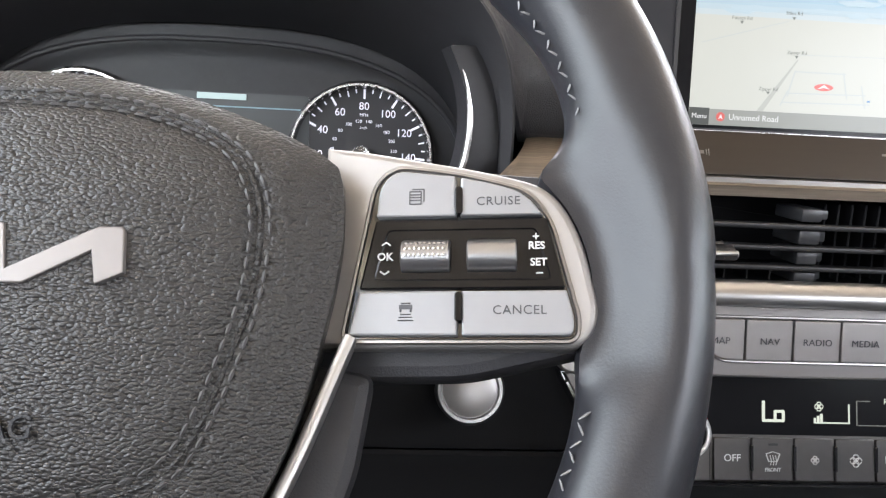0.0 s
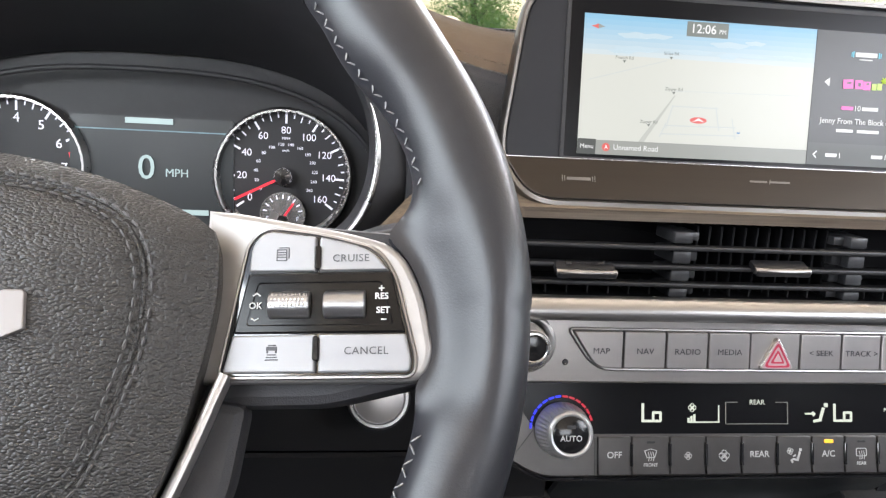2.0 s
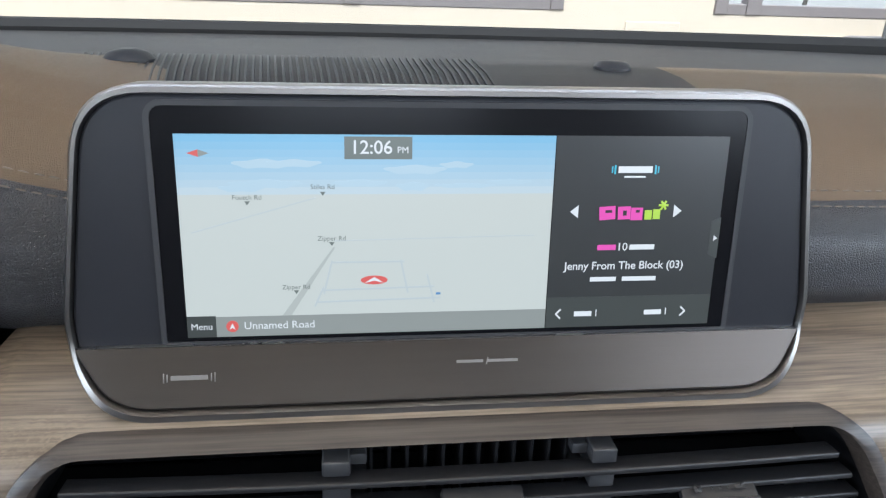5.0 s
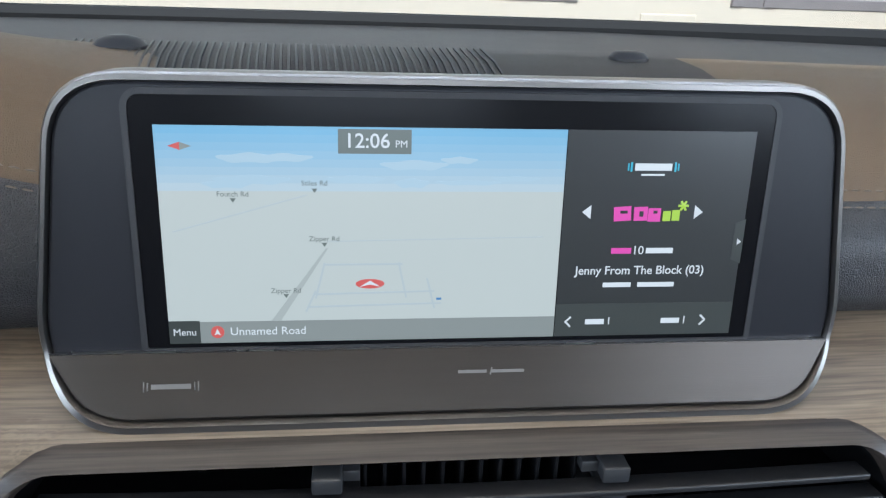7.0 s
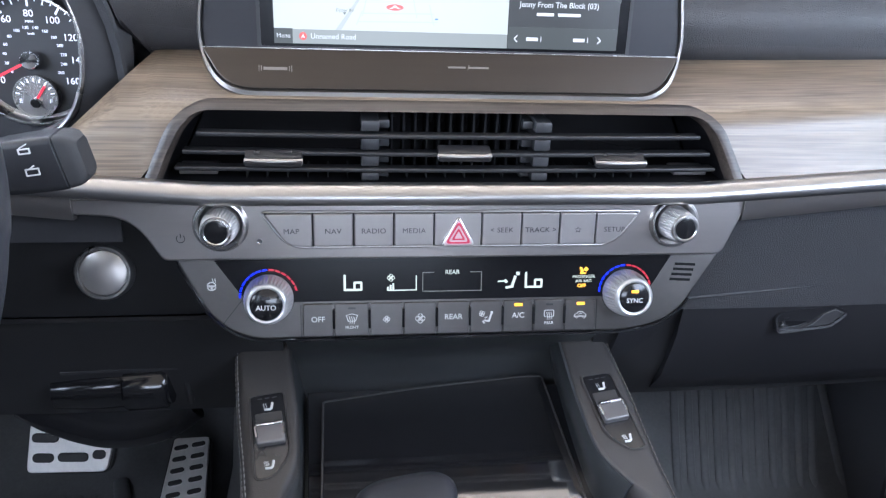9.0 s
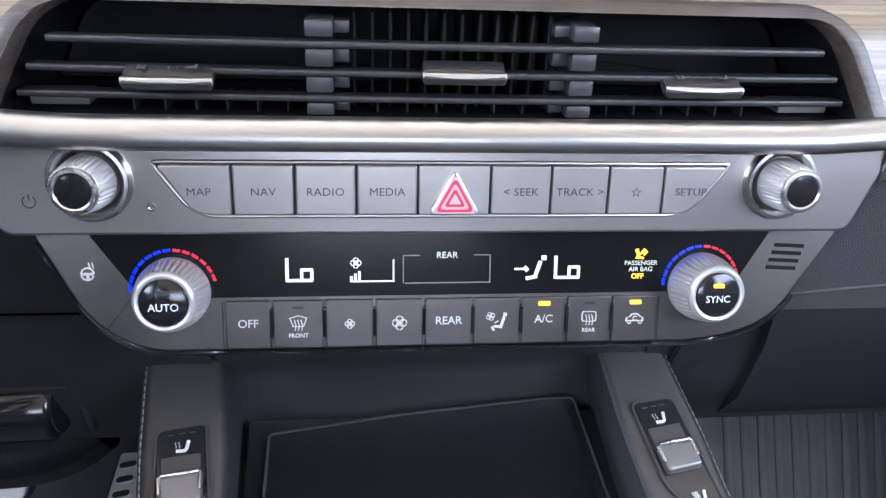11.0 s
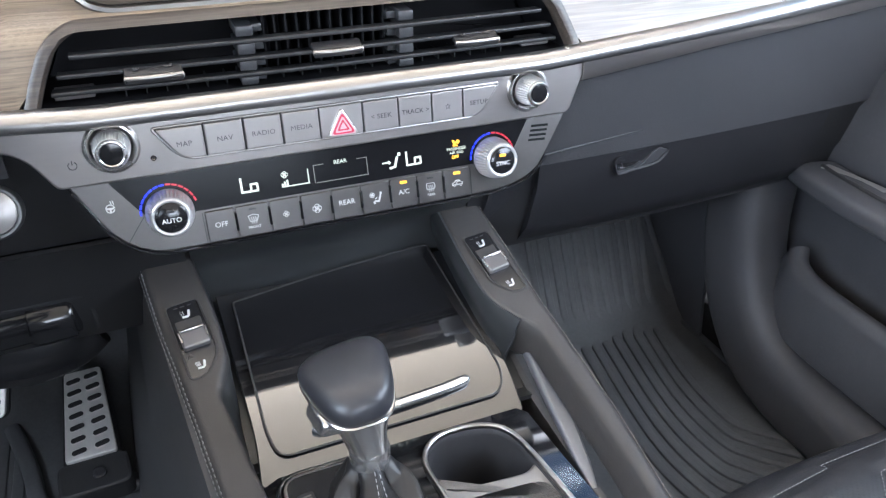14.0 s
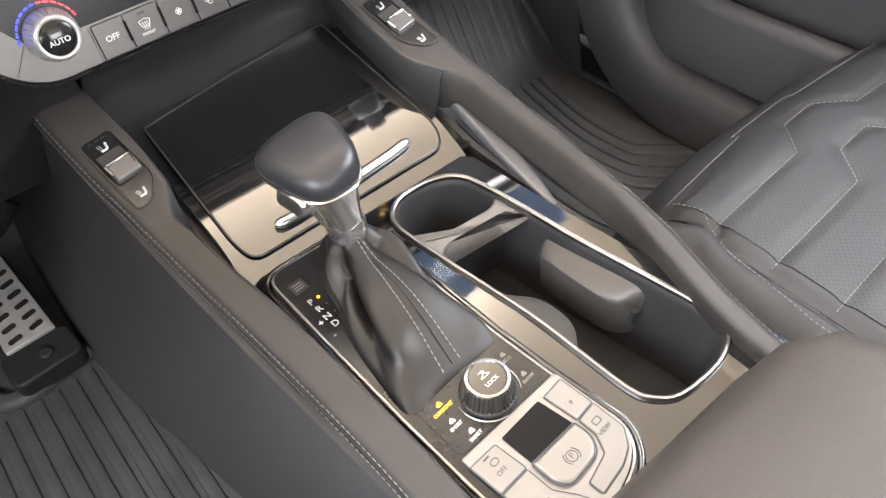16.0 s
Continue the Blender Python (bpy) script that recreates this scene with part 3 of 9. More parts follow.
        part("lower_pad", shell(rows, 0.004), LEATHER_DARK if s > 0 else PLASTIC_DEEP, top, "black grained lower pad")
        rows = []
        for i in range(21):
            d = 0.13 + 0.59 * i / 20
            x = CX + s * d
            b = dash_bend(x)
            rows.append([(x, 0.434 + b, 0.897), (x, 0.440 + b, 0.885), (x, 0.448 + b, 0.84), (x, 0.47 + b, 0.79), (x, 0.53 + b, 0.765), (x, 0.66, 0.78), (x, 0.85, 0.80)])
        part("knee_panel" if s < 0 else "underside", shell(rows, 0.004), PLASTIC_DEEP, top, "plain black lower panel")
    # grille for the windscreen speaker, with the light sensor dome
    g = []
    band = ((0.572, 1.1882), (0.590, 1.1925), (0.620, 1.1962), (0.680, 1.1975), (0.705, 1.1958))
    for i in range(56):
        x = 0.088 + i * 0.0046
        g.append(tube([(x - 0.18 * (y - 0.62) * max(0, 1 - i / 50), y, z + 0.0003) for y, z in band[1:-1]], 0.0010, 5))
    part("grille_panel", shell([[(x - 0.25 * (y - 0.62) * max(0, 0.45 - x) / 0.35, y, z) for y, z in band] for x in [0.072 + 0.04 * i for i in range(11)]], 0.003), PLASTIC_DASH, top, "flush grey speaker panel")
    part("speaker_grille", join(g), PLASTIC, top, "fine ribbed black speaker grille", kind="stuff")
    part("sensor", lathe([(0.016, 0), (0.016, 0.002), (0.012, 0.006), (0.005, 0.008)], frm((0.113, 0.650, 1.1968), (1, 0, 0), (0, 1, 0)), 24), PLASTIC, top, "small black sensor dome")
    part("sensor", lathe([(0.013, 0), (0.013, 0.002), (0.010, 0.005), (0.004, 0.006)], frm((0.435, 0.650, 1.1968), (1, 0, 0), (0, 1, 0)), 24), PLASTIC, top, "small black sensor dome")
    return top


dashboard()


# ================= instrument cluster =================
def arch(cx, cz, hw, hh, n=28, zb=0.985, p=2.6):
    """Arched outline from right foot over the top to left foot."""
    out = []
    for i in range(n + 1):
        a = math.pi * i / n
        c, s = math.cos(a), math.sin(a)
        x = cx + hw * math.copysign(abs(c) ** (2 / p), c)
        z = cz + hh * abs(s) ** (2 / p)
        out.append((x, z))
    return [(out[0][0], zb)] + out + [(out[-1][0], zb)]


CLX, CLY = -0.118, 0.548


def cluster():
    top = thing("instrument_cluster", (CLX, CLY, 1.0), "round white-ringed dials and a colour display under a padded leather hood", "gauge cluster")
    M0 = frm((CLX + 0.003, CLY - 0.003, 1.0637), (1, 0, 0), (0, 0.06, 1))
    sec2 = []
    for y, hw, hh, cz, p in ((0.434, 0.195, 0.145, 1.060, 3.2), (0.440, 0.190, 0.139, 1.058, 3.1), (0.47, 0.187, 0.132, 1.053, 3.0), (0.52, 0.183, 0.122, 1.048, 2.8), (0.552, 0.180, 0.114, 1.045, 2.6)):
        sec2.append([(x, y + 0.028 * max(0, 1 - abs((z - 1.06) / 0.14)) * max(0, (0.50 - y) / 0.07), z) for x, z in arch(CLX, cz, hw, hh, p=p)])
    part("hood_liner", shell(sec2, 0.003), PLASTIC, top, "matt black hood liner")
    part("backing", plate(rrect(0.37, 0.22, 0.03), at(M0, 0, 0.01, -0.006), 0.01), PLASTIC, top, "black dial backing")
    part("display", plate(rrect(0.118, 0.088, 0.004), at(M0, 0, 0.002, -0.002), 0.003), CL_SCREEN, top, "dark driver display")
    part("display_line", bars([(0, 0.036, 0.112, 0.0009)], at(M0, 0, 0, 0.0003)), CL_LINE, top)
    letters("0", at(M0, -0.004, 0.008, 0.001), 0.026, CL_TEXT, top)
    letters("MPH", at(M0, 0.018, 0.005, 0.001), 0.0085, CL_TEXT, top)
    letters("P", at(M0, -0.003, -0.024, 0.001), 0.014, CL_TEXT, top)
    for q in ((0.030, -0.024, 0.022, 0.004), (-0.034, -0.024, 0.016, 0.003), (-0.002, 0.043, 0.034, 0.0042)):
        part("readout_bar", bars([q], at(M0, 0, 0, 0.0006)), CL_TEXT, top, "unreadable lit readout")
    for s in (-1, 1):
        c = at(M0, 0.0965 * s, 0.006, 0.004) @ Matrix.Scale(0.87, 4)
        g = part("gauge", lathe([(0.060, -0.012), (0.060, 0.0), (0.0578, 0.004), (0.0560, 0.004), (0.0548, 0.000), (0.0545, -0.010)], c, 96, 0.0002, 48, (-0.001, 0.005)), CHROME, top, "silver-ringed speedometer" if s > 0 else "silver-ringed rev counter")
        f = at(c, 0.0012, 0.0026, -0.0080)          # the face lies deeper than the needle
        part("dial_face", lathe([(0.0535, -0.002), (0.0535, 0.0), (0.001, 0.0004)], f, 48), DIAL, g, "black dial face")
        ticks = []
        n = 32 if s > 0 else 32
        for i in range(n + 1):
            a = radians(216 - 252 * i / n)
            big = i % 4 == 0
            L_ = 0.0078 if big else (0.005 if i % 2 == 0 else 0.003)
            r = 0.0515 - L_ / 2
            ticks.append((r * math.cos(a), r * math.sin(a), L_, 0.0018 if big else 0.0011, math.degrees(a)))
        part("dial_scale", bars(ticks, at(f, 0, 0, 0.0006)), CL_NUM, g, kind="stuff")
        words = ["0", "20", "40", "60", "80", "100", "120", "140", "160"] if s > 0 else [str(i) for i in range(9)]
        for i, w in enumerate(words):
            a = radians(216 - 252 * i / (len(words) - 1))
            letters(w, at(f, 0.0375 * math.cos(a), 0.0375 * math.sin(a), 0.001), 0.0088 if s > 0 else 0.011, CL_NUM, g, name="numeral")
        if s > 0:
            for i in range(14):
                a = radians(214 - 248 * i / 13)
                letters(str(20 * i), at(f, 0.0255 * math.cos(a), 0.0255 * math.sin(a), 0.001), 0.0038, CL_NUM, g, name="numeral")
            letters("MPH", at(f, 0, 0.0305, 0.001), 0.0035, CL_NUM, g)
            letters("km/h", at(f, 0, 0.0200, 0.001), 0.0030, CL_NUM, g)
        else:
            red = [(0.047 * math.cos(radians(a)), 0.047 * math.sin(radians(a)), 0.010, 0.0045, a) for a in range(-34, 12, 9)]
            part("red_zone", bars(red, at(f, 0, 0, 0.0004)), CL_RED, g)
        ndl = radians(207)
        part("needle", bars([(0.022 * math.cos(ndl), 0.022 * math.sin(ndl), 0.048, 0.0022, 207)], at(c, 0, 0, 0.003), 0.001), CL_RED, g, "red needle")
        part("hub", lathe([(0.0085, -0.008), (0.0085, 0.004), (0.007, 0.006), (0.002, 0.0062)], c, 32), BRIGHT, g)
        sc = at(c, 0, -0.033, 0.0005)
        part("small_gauge", lathe([(0.0195, -0.0075), (0.0195, 0.0015), (0.0182, 0.0015), (0.0180, 0.0005)], sc, 40), CHROME, g, "small fuel gauge" if s > 0 else "small temperature gauge")
        tk = []
        for i in range(9):
            a = radians(168 - 156 * i / 8)
            tk.append((0.0155 * math.cos(a), 0.0155 * math.sin(a), 0.0036, 0.0011, math.degrees(a)))
        part("dial_scale", bars(tk, at(sc, 0, 0, 0.0006)), CL_NUM, g, kind="stuff")
        for w, a in ((("E", 196), ("F", -16)) if s > 0 else (("C", 196), ("H", -16))):
            letters(w, at(sc, 0.0135 * math.cos(radians(a)), 0.0135 * math.sin(radians(a)), 0.001), 0.0052, CL_NUM, g, name="numeral")
        a = radians(56)
        part("needle", bars([(0.0075 * math.cos(a), -0.0045 + 0.0085 * math.sin(a), 0.018, 0.0017, 56)], at(sc, 0, 0, 0.002), 0.001), CL_RED, g, "red needle")
        part("hub", lathe([(0.0048, 0), (0.0048, 0.003), (0.004, 0.004)], at(sc, 0, -0.005, 0.0005), 24), BRIGHT, g)
    # rim of the housing around the dials
    rim = [(x, 0.535, z) for x, z in arch(CLX, 1.04, 0.176, 0.104, zb=1.0)]
    part("surround", tube(rim, 0.0022, 8), PLASTIC, top, "thin dark surround")
    for s in (-1, 1):
        strip = smooth_path([(0.0365, 0.455, 1.142), (0.0450, 0.455, 1.122), (0.0490, 0.455, 1.097), (0.0450, 0.455, 1.068), (0.031, 0.457, 1.043), (0.004, 0.460, 1.026), (-0.022, 0.462, 1.021)], 6)
        strip = [Vector((p.x if s > 0 else 2 * CLX - p.x, p.y, p.z)) for p in strip]
        n_ = len(strip)
        part("surround_edge", sweep(strip, circle(0.0024, 8), (0, 1, 0), scale=[0.15 + 0.85 * min(1, 3 * k / n_, 3 * (n_ - 1 - k) / n_ + 0.2) for k in range(n_)]), CHROME, top, "satin silver dial surround")
        rows = [[p + Vector((s * d, q, 0)) for p in strip] for d, q in ((-0.003, 0.030), (0.0, 0.001), (0.008, 0.003), (0.018, 0.007), (0.028, 0.018))]
        part("surround_cheek", shell(rows, 0.002), PLASTIC, top, "black cheek beside the dial")
    low = [[(CLX + 0.19 * q, y, z) for q in (-1, -0.5, 0, 0.5, 1)] for y, z in ((0.552, 0.985), (0.50, 0.988), (0.46, 0.996), (0.425, 1.006), (0.41, 0.995), (0.41, 0.97))]
    part("lower_shelf", shell(low, 0.003), PLASTIC, top, "black shelf below the dials")


CL_SCREEN = glow("cluster_screen", (0.03, 0.04, 0.045), 0.5)
CL_LINE = glow("cluster_line", (0.25, 0.45, 0.52), 0.8)
CL_TEXT = glow("cluster_text", (0.62, 0.82, 0.82), 0.9)
CL_NUM = glow("dial_numerals", (0.80, 0.80, 0.95), 0.75, (0.6, 0.6, 0.62))
CL_RED = glow("red_pointer", (0.9, 0.03, 0.06), 0.9, (0.6, 0.02, 0.03))
DIAL = mat("dial_black", (0.02, 0.02, 0.022), 0.5, var=0.05)
cluster()


# ================= infotainment display =================
def on_disp(u, v, w=0.0):
    return at(DISP, u, v, w)


DISP = frm((CX - 0.0045, 0.4445, 1.100), (1, 0, 0), (0, 0.085, 1))     # foot of the black face, middle
UI_LAND = glow("map_land", (0.80, 0.82, 0.74), 0.86)
UI_ROAD = glow("map_road", (0.62, 0.64, 0.58), 0.85)
UI_ROAD_PALE = glow("map_road_pale", (0.70, 0.75, 0.74), 0.86)
UI_DARK = glow("ui_dark", (0.030, 0.034, 0.032), 0.6)
UI_BAR = glow("ui_bar", (0.40, 0.42, 0.38), 0.8)
UI_BLACK = glow("ui_black", (0.06, 0.07, 0.06), 0.7)
UI_WHITE = glow("ui_white", (0.92, 0.93, 0.92), 1.0)
UI_PINK = glow("ui_pink", (0.95, 0.08, 0.50), 1.0)
UI_LIME = glow("ui_lime", (0.55, 0.80, 0.06), 1.0)
UI_CYAN = glow("ui_cyan", (0.10, 0.62, 0.80), 1.0)
UI_RED = glow("ui_red", (0.80, 0.12, 0.10), 1.0)
UI_GREY = glow("ui_grey", (0.22, 0.25, 0.22), 0.8)
UI_CLOUD = glow("map_cloud", (0.62, 0.79, 0.87), 0.9)


def infotainment():
    top = thing("infotainment_display", (CX, 0.46, 1.06), "wide touchscreen showing a map, black housing with chrome edge", "touchscreen")
    h = [(-0.1575, 0.1110), (-0.1728, 0.0), (-0.155, -0.0385), (0.155, -0.0385), (0.1728, 0.0), (0.1575, 0.1110)]
    out = rpoly(h, [0.026, 0.02, 0.032, 0.032, 0.02, 0.026], 8)
    part("housing", plate(inset(out, 0.0012), on_disp(0, 0, -0.0006), 0.03, 0.0015), BEZEL, top, "matt black housing")
    LOW = frm(DISP.translation, (1, 0, 0), (0, 0.46, 1))          # the strip leans out over the veneer

    def fold(u, v, w):
        return LOW @ Vector((u, v * 0.80, w)) if v < 0 else DISP @ Vector((u, v, w))
    rim = [fold(u, v, -0.001) for u, v in out]
    nrm = (DISP.to_3x3() @ Vector((0, 0, 1)))
    part("chrome_edge", sweep(rim, [(-0.0012, -0.012), (0.0020, -0.012), (0.0020, 0.0012), (0.0010, 0.0026), (-0.0006, 0.0026), (-0.0012, 0.0012)], nrm, closed=True, scale=[1.0 + 0.75 * min(1, max(0, (-0.004 - v) / 0.030)) + 0.3 * min(1, max(0, (v - 0.090) / 0.02)) for u, v in out]), DISPLAY_EDGE, top, "satin chrome edge")
    # lower brushed strip
    low = rpoly([(-0.1705, -0.001), (-0.1701, -0.002), (-0.1535, -0.0362), (0.1535, -0.0362), (0.1701, -0.002), (0.1705, -0.001)], [0, 0, 0.029, 0.029, 0, 0], 8)
    low = [(u, v * 0.80) for u, v in low]
    part("lower_strip", plate(low, at(LOW, 0, 0, 0.0015), 0.006, 0.001), BRUSHED, top, "bronze-grey brushed metal strip")
    part("strip_edge", bars([(0, -0.0006, 0.340, 0.0009)], on_disp(0, 0, 0.0015), 0.004), CHROME, top)
    # glass with its raised edge
    gl = rrect(0.262, 0.106, (0.002, 0.006, 0.006, 0.002), 4, -0.0005, 0.053)
    part("glass_frame", ring(inset(gl, -0.0015), inset(gl, 0.001), on_disp(0, 0, 0.0006), 0.003), PLASTIC, top, "black glass frame")
    glass = part("screen_glass", plate(gl, on_disp(0, 0, 0.0002), 0.003), GLASS_BLACK, top, "black screen glass")
    # picture on the screen: left edge and foot of the lit area
    S = on_disp(-0.1215, 0.0030, 0.0004)
    W_, H_ = 0.2435, 0.0905
    mw = 0.1625

    def rect(u0, v0, u1, v1, material, lift, name="screen_area", lab=""):
        return part(name, plate([(u0, v0), (u1, v0), (u1, v1), (u0, v1)], at(S, 0, 0, lift), 0.0001), material, glass, lab, smooth=False)
    hz = H_ * 0.715
    rect(0, 0, mw, hz, UI_LAND, 0.0001, lab="pale map ground")
    for k in range(8):
        q = (k / 7) ** 0.8
        m_ = glow("map_sky", tuple(a + (b - a) * q for a, b in zip((0.70, 0.81, 0.84), (0.29, 0.62, 0.86))), 0.9)
        rect(0, hz + (H_ - hz) * k / 8, mw, hz + (H_ - hz) * (k + 1) / 8, m_, 0.0001, lab="pale blue map sky" if k < 3 else "blue map sky")
    rect(mw + 0.0004, 0, W_, H_, UI_DARK, 0.0001, lab="dark radio panel")
    rect(0.0, 0.0, mw, 0.0095, UI_BAR, 0.0002, lab="grey street bar")
    rect(0.0, 0.0, 0.0125, 0.0100, UI_BLACK, 0.0003)
    rect(mw + 0.0004, 0.0, W_, 0.0150, UI_BLACK, 0.0002)
    rect(0.0700, H_ - 0.0105, 0.0990, H_ - 0.0008, UI_GREY, 0.0003)
    random.seed(5)
    cl = [(0.004 + 0.1545 * random.random(), hz + 0.002 + 0.012 * random.random(), 0.014 + 0.016 * random.random(), 0.0012 + 0.0016 * random.random()) for _ in range(13)]
    for u, v, w, h in cl:
        if w / 2 + 0.002 < u < mw - w / 2 - 0.003:
            puff = [(w / 2 * math.cos(q * 0.196) * (1 + 0.10 * math.sin(0.59 * q)), h * 0.7 * math.sin(q * 0.196) * (1 + 0.2 * math.sin(0.98 * q))) for q in range(32)]
            part("map_cloud", plate(puff, at(S, u, v, 0.0003 + 0.00001 * u * 1000), 0.0001), UI_CLOUD, glass, smooth=False)
    part("map_road", join([plate([(0.0415, 0.0095), (0.0455, 0.0095), (0.0655, 0.0410), (0.0645, 0.0410)], at(S, 0, 0, 0.0003), 0.0001)]), UI_ROAD, glass, smooth=False)
    pale = [(0.031, hz - 0.009, 0.055, 0.0005, 16), (0.110, hz - 0.020, 0.09, 0.0004, 1), (0.080, 0.034, 0.032, 0.0008, 0), (0.0845, 0.0215, 0.050, 0.0008, 1), (0.0845, 0.016, 0.056, 0.0008, 1),
            (0.062, 0.027, 0.0008, 0.016, -14), (0.096, 0.027, 0.0008, 0.016, 12), (0.108, 0.021, 0.0008, 0.014, 14), (0.058, 0.018, 0.0008, 0.010, -24)]
    for q in pale:
        part("map_line", bars([q], at(S, 0, 0, 0.0002), 0.0001), UI_ROAD_PALE, glass)
    tri = lambda u, v, a, b: plate([(u - a, v + b), (u, v - b), (u + a, v + b)], at(S, 0, 0, 0.0004), 0.0001)
    for u, v in ((0.0285, 0.0610), (0.0605, 0.0650), (0.0640, 0.0425), (0.0480, 0.0205)):
        part("map_pin", tri(u, v, 0.0012, 0.0009), UI_GREY, glass, smooth=False)
    for w, u, v in (("Foutch Rd", 0.0285, 0.0635), ("Stiles Rd", 0.0605, 0.0680), ("Zipper Rd", 0.0640, 0.0450), ("Zipper Rd", 0.0480, 0.0228)):
        letters(w, at(S, u, v, 0.0004), 0.0030, UI_GREY, glass, 0.00005, name="map_name")
    car_ = [(0.0060 * math.cos(a * math.pi / 14), 0.0021 * math.sin(a * math.pi / 14)) for a in range(28)]
    part("map_marker", plate(car_, at(S, 0.0825, 0.0255, 0.0005), 0.0001), UI_RED, glass, "red position marker", smooth=False)
    part("marker_arrow", plate([(-0.0042, -0.0012), (0, -0.0002), (0.0042, -0.0012), (0, 0.0015)], at(S, 0.0825, 0.0255, 0.0008), 0.0001), UI_WHITE, glass, smooth=False)
    part("compass", join([plate([(-0.0045, 0), (0, -0.0016), (0, 0.0016)], at(S, 0.0095, 0.0825, 0.0005), 0.0001)]), UI_RED, glass, smooth=False)
    part("compass_tail", plate([(0.0, -0.0016), (0.0045, 0), (0, 0.0016)], at(S, 0.0095, 0.0825, 0.0005), 0.0001), UI_BAR, glass, smooth=False)
    part("map_dot", bars([(0.1115, 0.0185, 0.0022, 0.0010)], at(S, 0, 0, 0.0004), 0.0001), glow("ui_blue", (0.1, 0.3, 0.6), 0.9), glass)
    letters("12:06", at(S, 0.0815, H_ - 0.0056, 0.0005), 0.0082, UI_WHITE, glass, 0.00005, bold=0.00006, name="clock")
    letters("PM", at(S, 0.0950, H_ - 0.0066, 0.0005), 0.0040, UI_WHITE, glass, 0.00005, name="clock")
    letters("Menu", at(S, 0.0063, 0.0050, 0.0006), 0.0042, UI_WHITE, glass, 0.00005)
    part("street_dot", lathe([(0.0027, 0), (0.0027, 0.0002)], at(S, 0.0195, 0.0050, 0.0004), 20), UI_RED, glass)
    part("street_arrow", plate([(-0.0013, -0.0013), (0, -0.0006), (0.0013, -0.0013), (0, 0.0016)], at(S, 0.0195, 0.0050, 0.0009), 0.0001), UI_WHITE, glass, smooth=False)
    letters("Unnamed Road", at(S, 0.0245, 0.0050, 0.0005), 0.0050, UI_WHITE, glass, 0.00005, align="LEFT")
    # radio side
    cxr = mw + 0.0375
    part("radio_badge", bars([(cxr, 0.0755, 0.0160, 0.0030), (cxr, 0.0722, 0.010, 0.0008)], at(S, 0, 0, 0.0004), 0.0001), UI_WHITE, glass, "plain service badge")
    part("radio_badge_ends", bars([(cxr - 0.0095, 0.0755, 0.0008, 0.0040), (cxr + 0.0095, 0.0755, 0.0008, 0.0040), (cxr - 0.0108, 0.0755, 0.0006, 0.003), (cxr + 0.0108, 0.0755, 0.0006, 0.003)], at(S, 0, 0, 0.0004), 0.0001), UI_CYAN, glass)
    part("channel_badge", bars([(cxr - 0.0115, 0.0555, 0.0075, 0.0062, 4), (cxr - 0.0035, 0.0555, 0.0060, 0.0060, 2), (cxr + 0.0025, 0.0550, 0.0055, 0.0058, 0)], at(S, 0, 0, 0.0004), 0.0001), UI_PINK, glass, "pink blocks of a channel badge")
    part("channel_badge", bars([(cxr + 0.0080, 0.0545, 0.0034, 0.0044), (cxr + 0.0120, 0.0548, 0.0034, 0.0046)] + [(cxr + 0.0150, 0.0590, 0.0046, 0.0010, a) for a in (0, 60, 120)], at(S, 0, 0, 0.0004), 0.0001), UI_LIME, glass, "lime blocks of a channel badge")
    part("channel_badge_hole", bars([(cxr - 0.0110, 0.0563, 0.0032, 0.0013), (cxr - 0.0033, 0.0555, 0.0018, 0.0024), (cxr + 0.0028, 0.0563, 0.0018, 0.0013)], at(S, 0, 0, 0.0006), 0.0001), UI_DARK, glass)
    part("arrow", plate([(-0.0022, 0), (0.0016, -0.0030), (0.0016, 0.0030)], at(S, cxr - 0.0268, 0.0562, 0.0004), 0.0001), UI_WHITE, glass, smooth=False)
    part("arrow", plate([(0.0022, 0), (-0.0016, 0.0030), (-0.0016, -0.0030)], at(S, cxr + 0.0218, 0.0562, 0.0004), 0.0001), UI_WHITE, glass, smooth=False)
    part("channel_bar", bars([(cxr - 0.0105, 0.0392, 0.0088, 0.0025)], at(S, 0, 0, 0.0004), 0.0001), UI_PINK, glass, "plain pink bar")
    letters("10", at(S, cxr - 0.0030, 0.0392, 0.0004), 0.0054, UI_WHITE, glass, 0.00005)
    part("channel_bar", bars([(cxr + 0.0065, 0.0392, 0.0120, 0.0024)], at(S, 0, 0, 0.0004), 0.0001), UI_WHITE, glass, "plain white bar")
    letters("Jenny From The Block (03)", at(S, cxr - 0.001, 0.0302, 0.0004), 0.0054, UI_WHITE, glass, 0.00005, bold=0.00004, sx=0.98)
    part("artist_line", bars([(cxr - 0.011, 0.0238, 0.0125, 0.0021), (cxr + 0.0065, 0.0238, 0.0165, 0.0021)], at(S, 0, 0, 0.0004), 0.0001), UI_WHITE, glass, "plain bar for an artist line")
    for q in (-0.0180, 0.0165):
        part("preset_bar", bars([(cxr + q - 0.0015, 0.0068, 0.0085, 0.0024)], at(S, 0, 0, 0.0005), 0.0001), UI_WHITE, glass, "plain white bar")
        letters("1", at(S, cxr + q + 0.0050, 0.0068, 0.0005), 0.0050, UI_WHITE, glass, 0.00005)
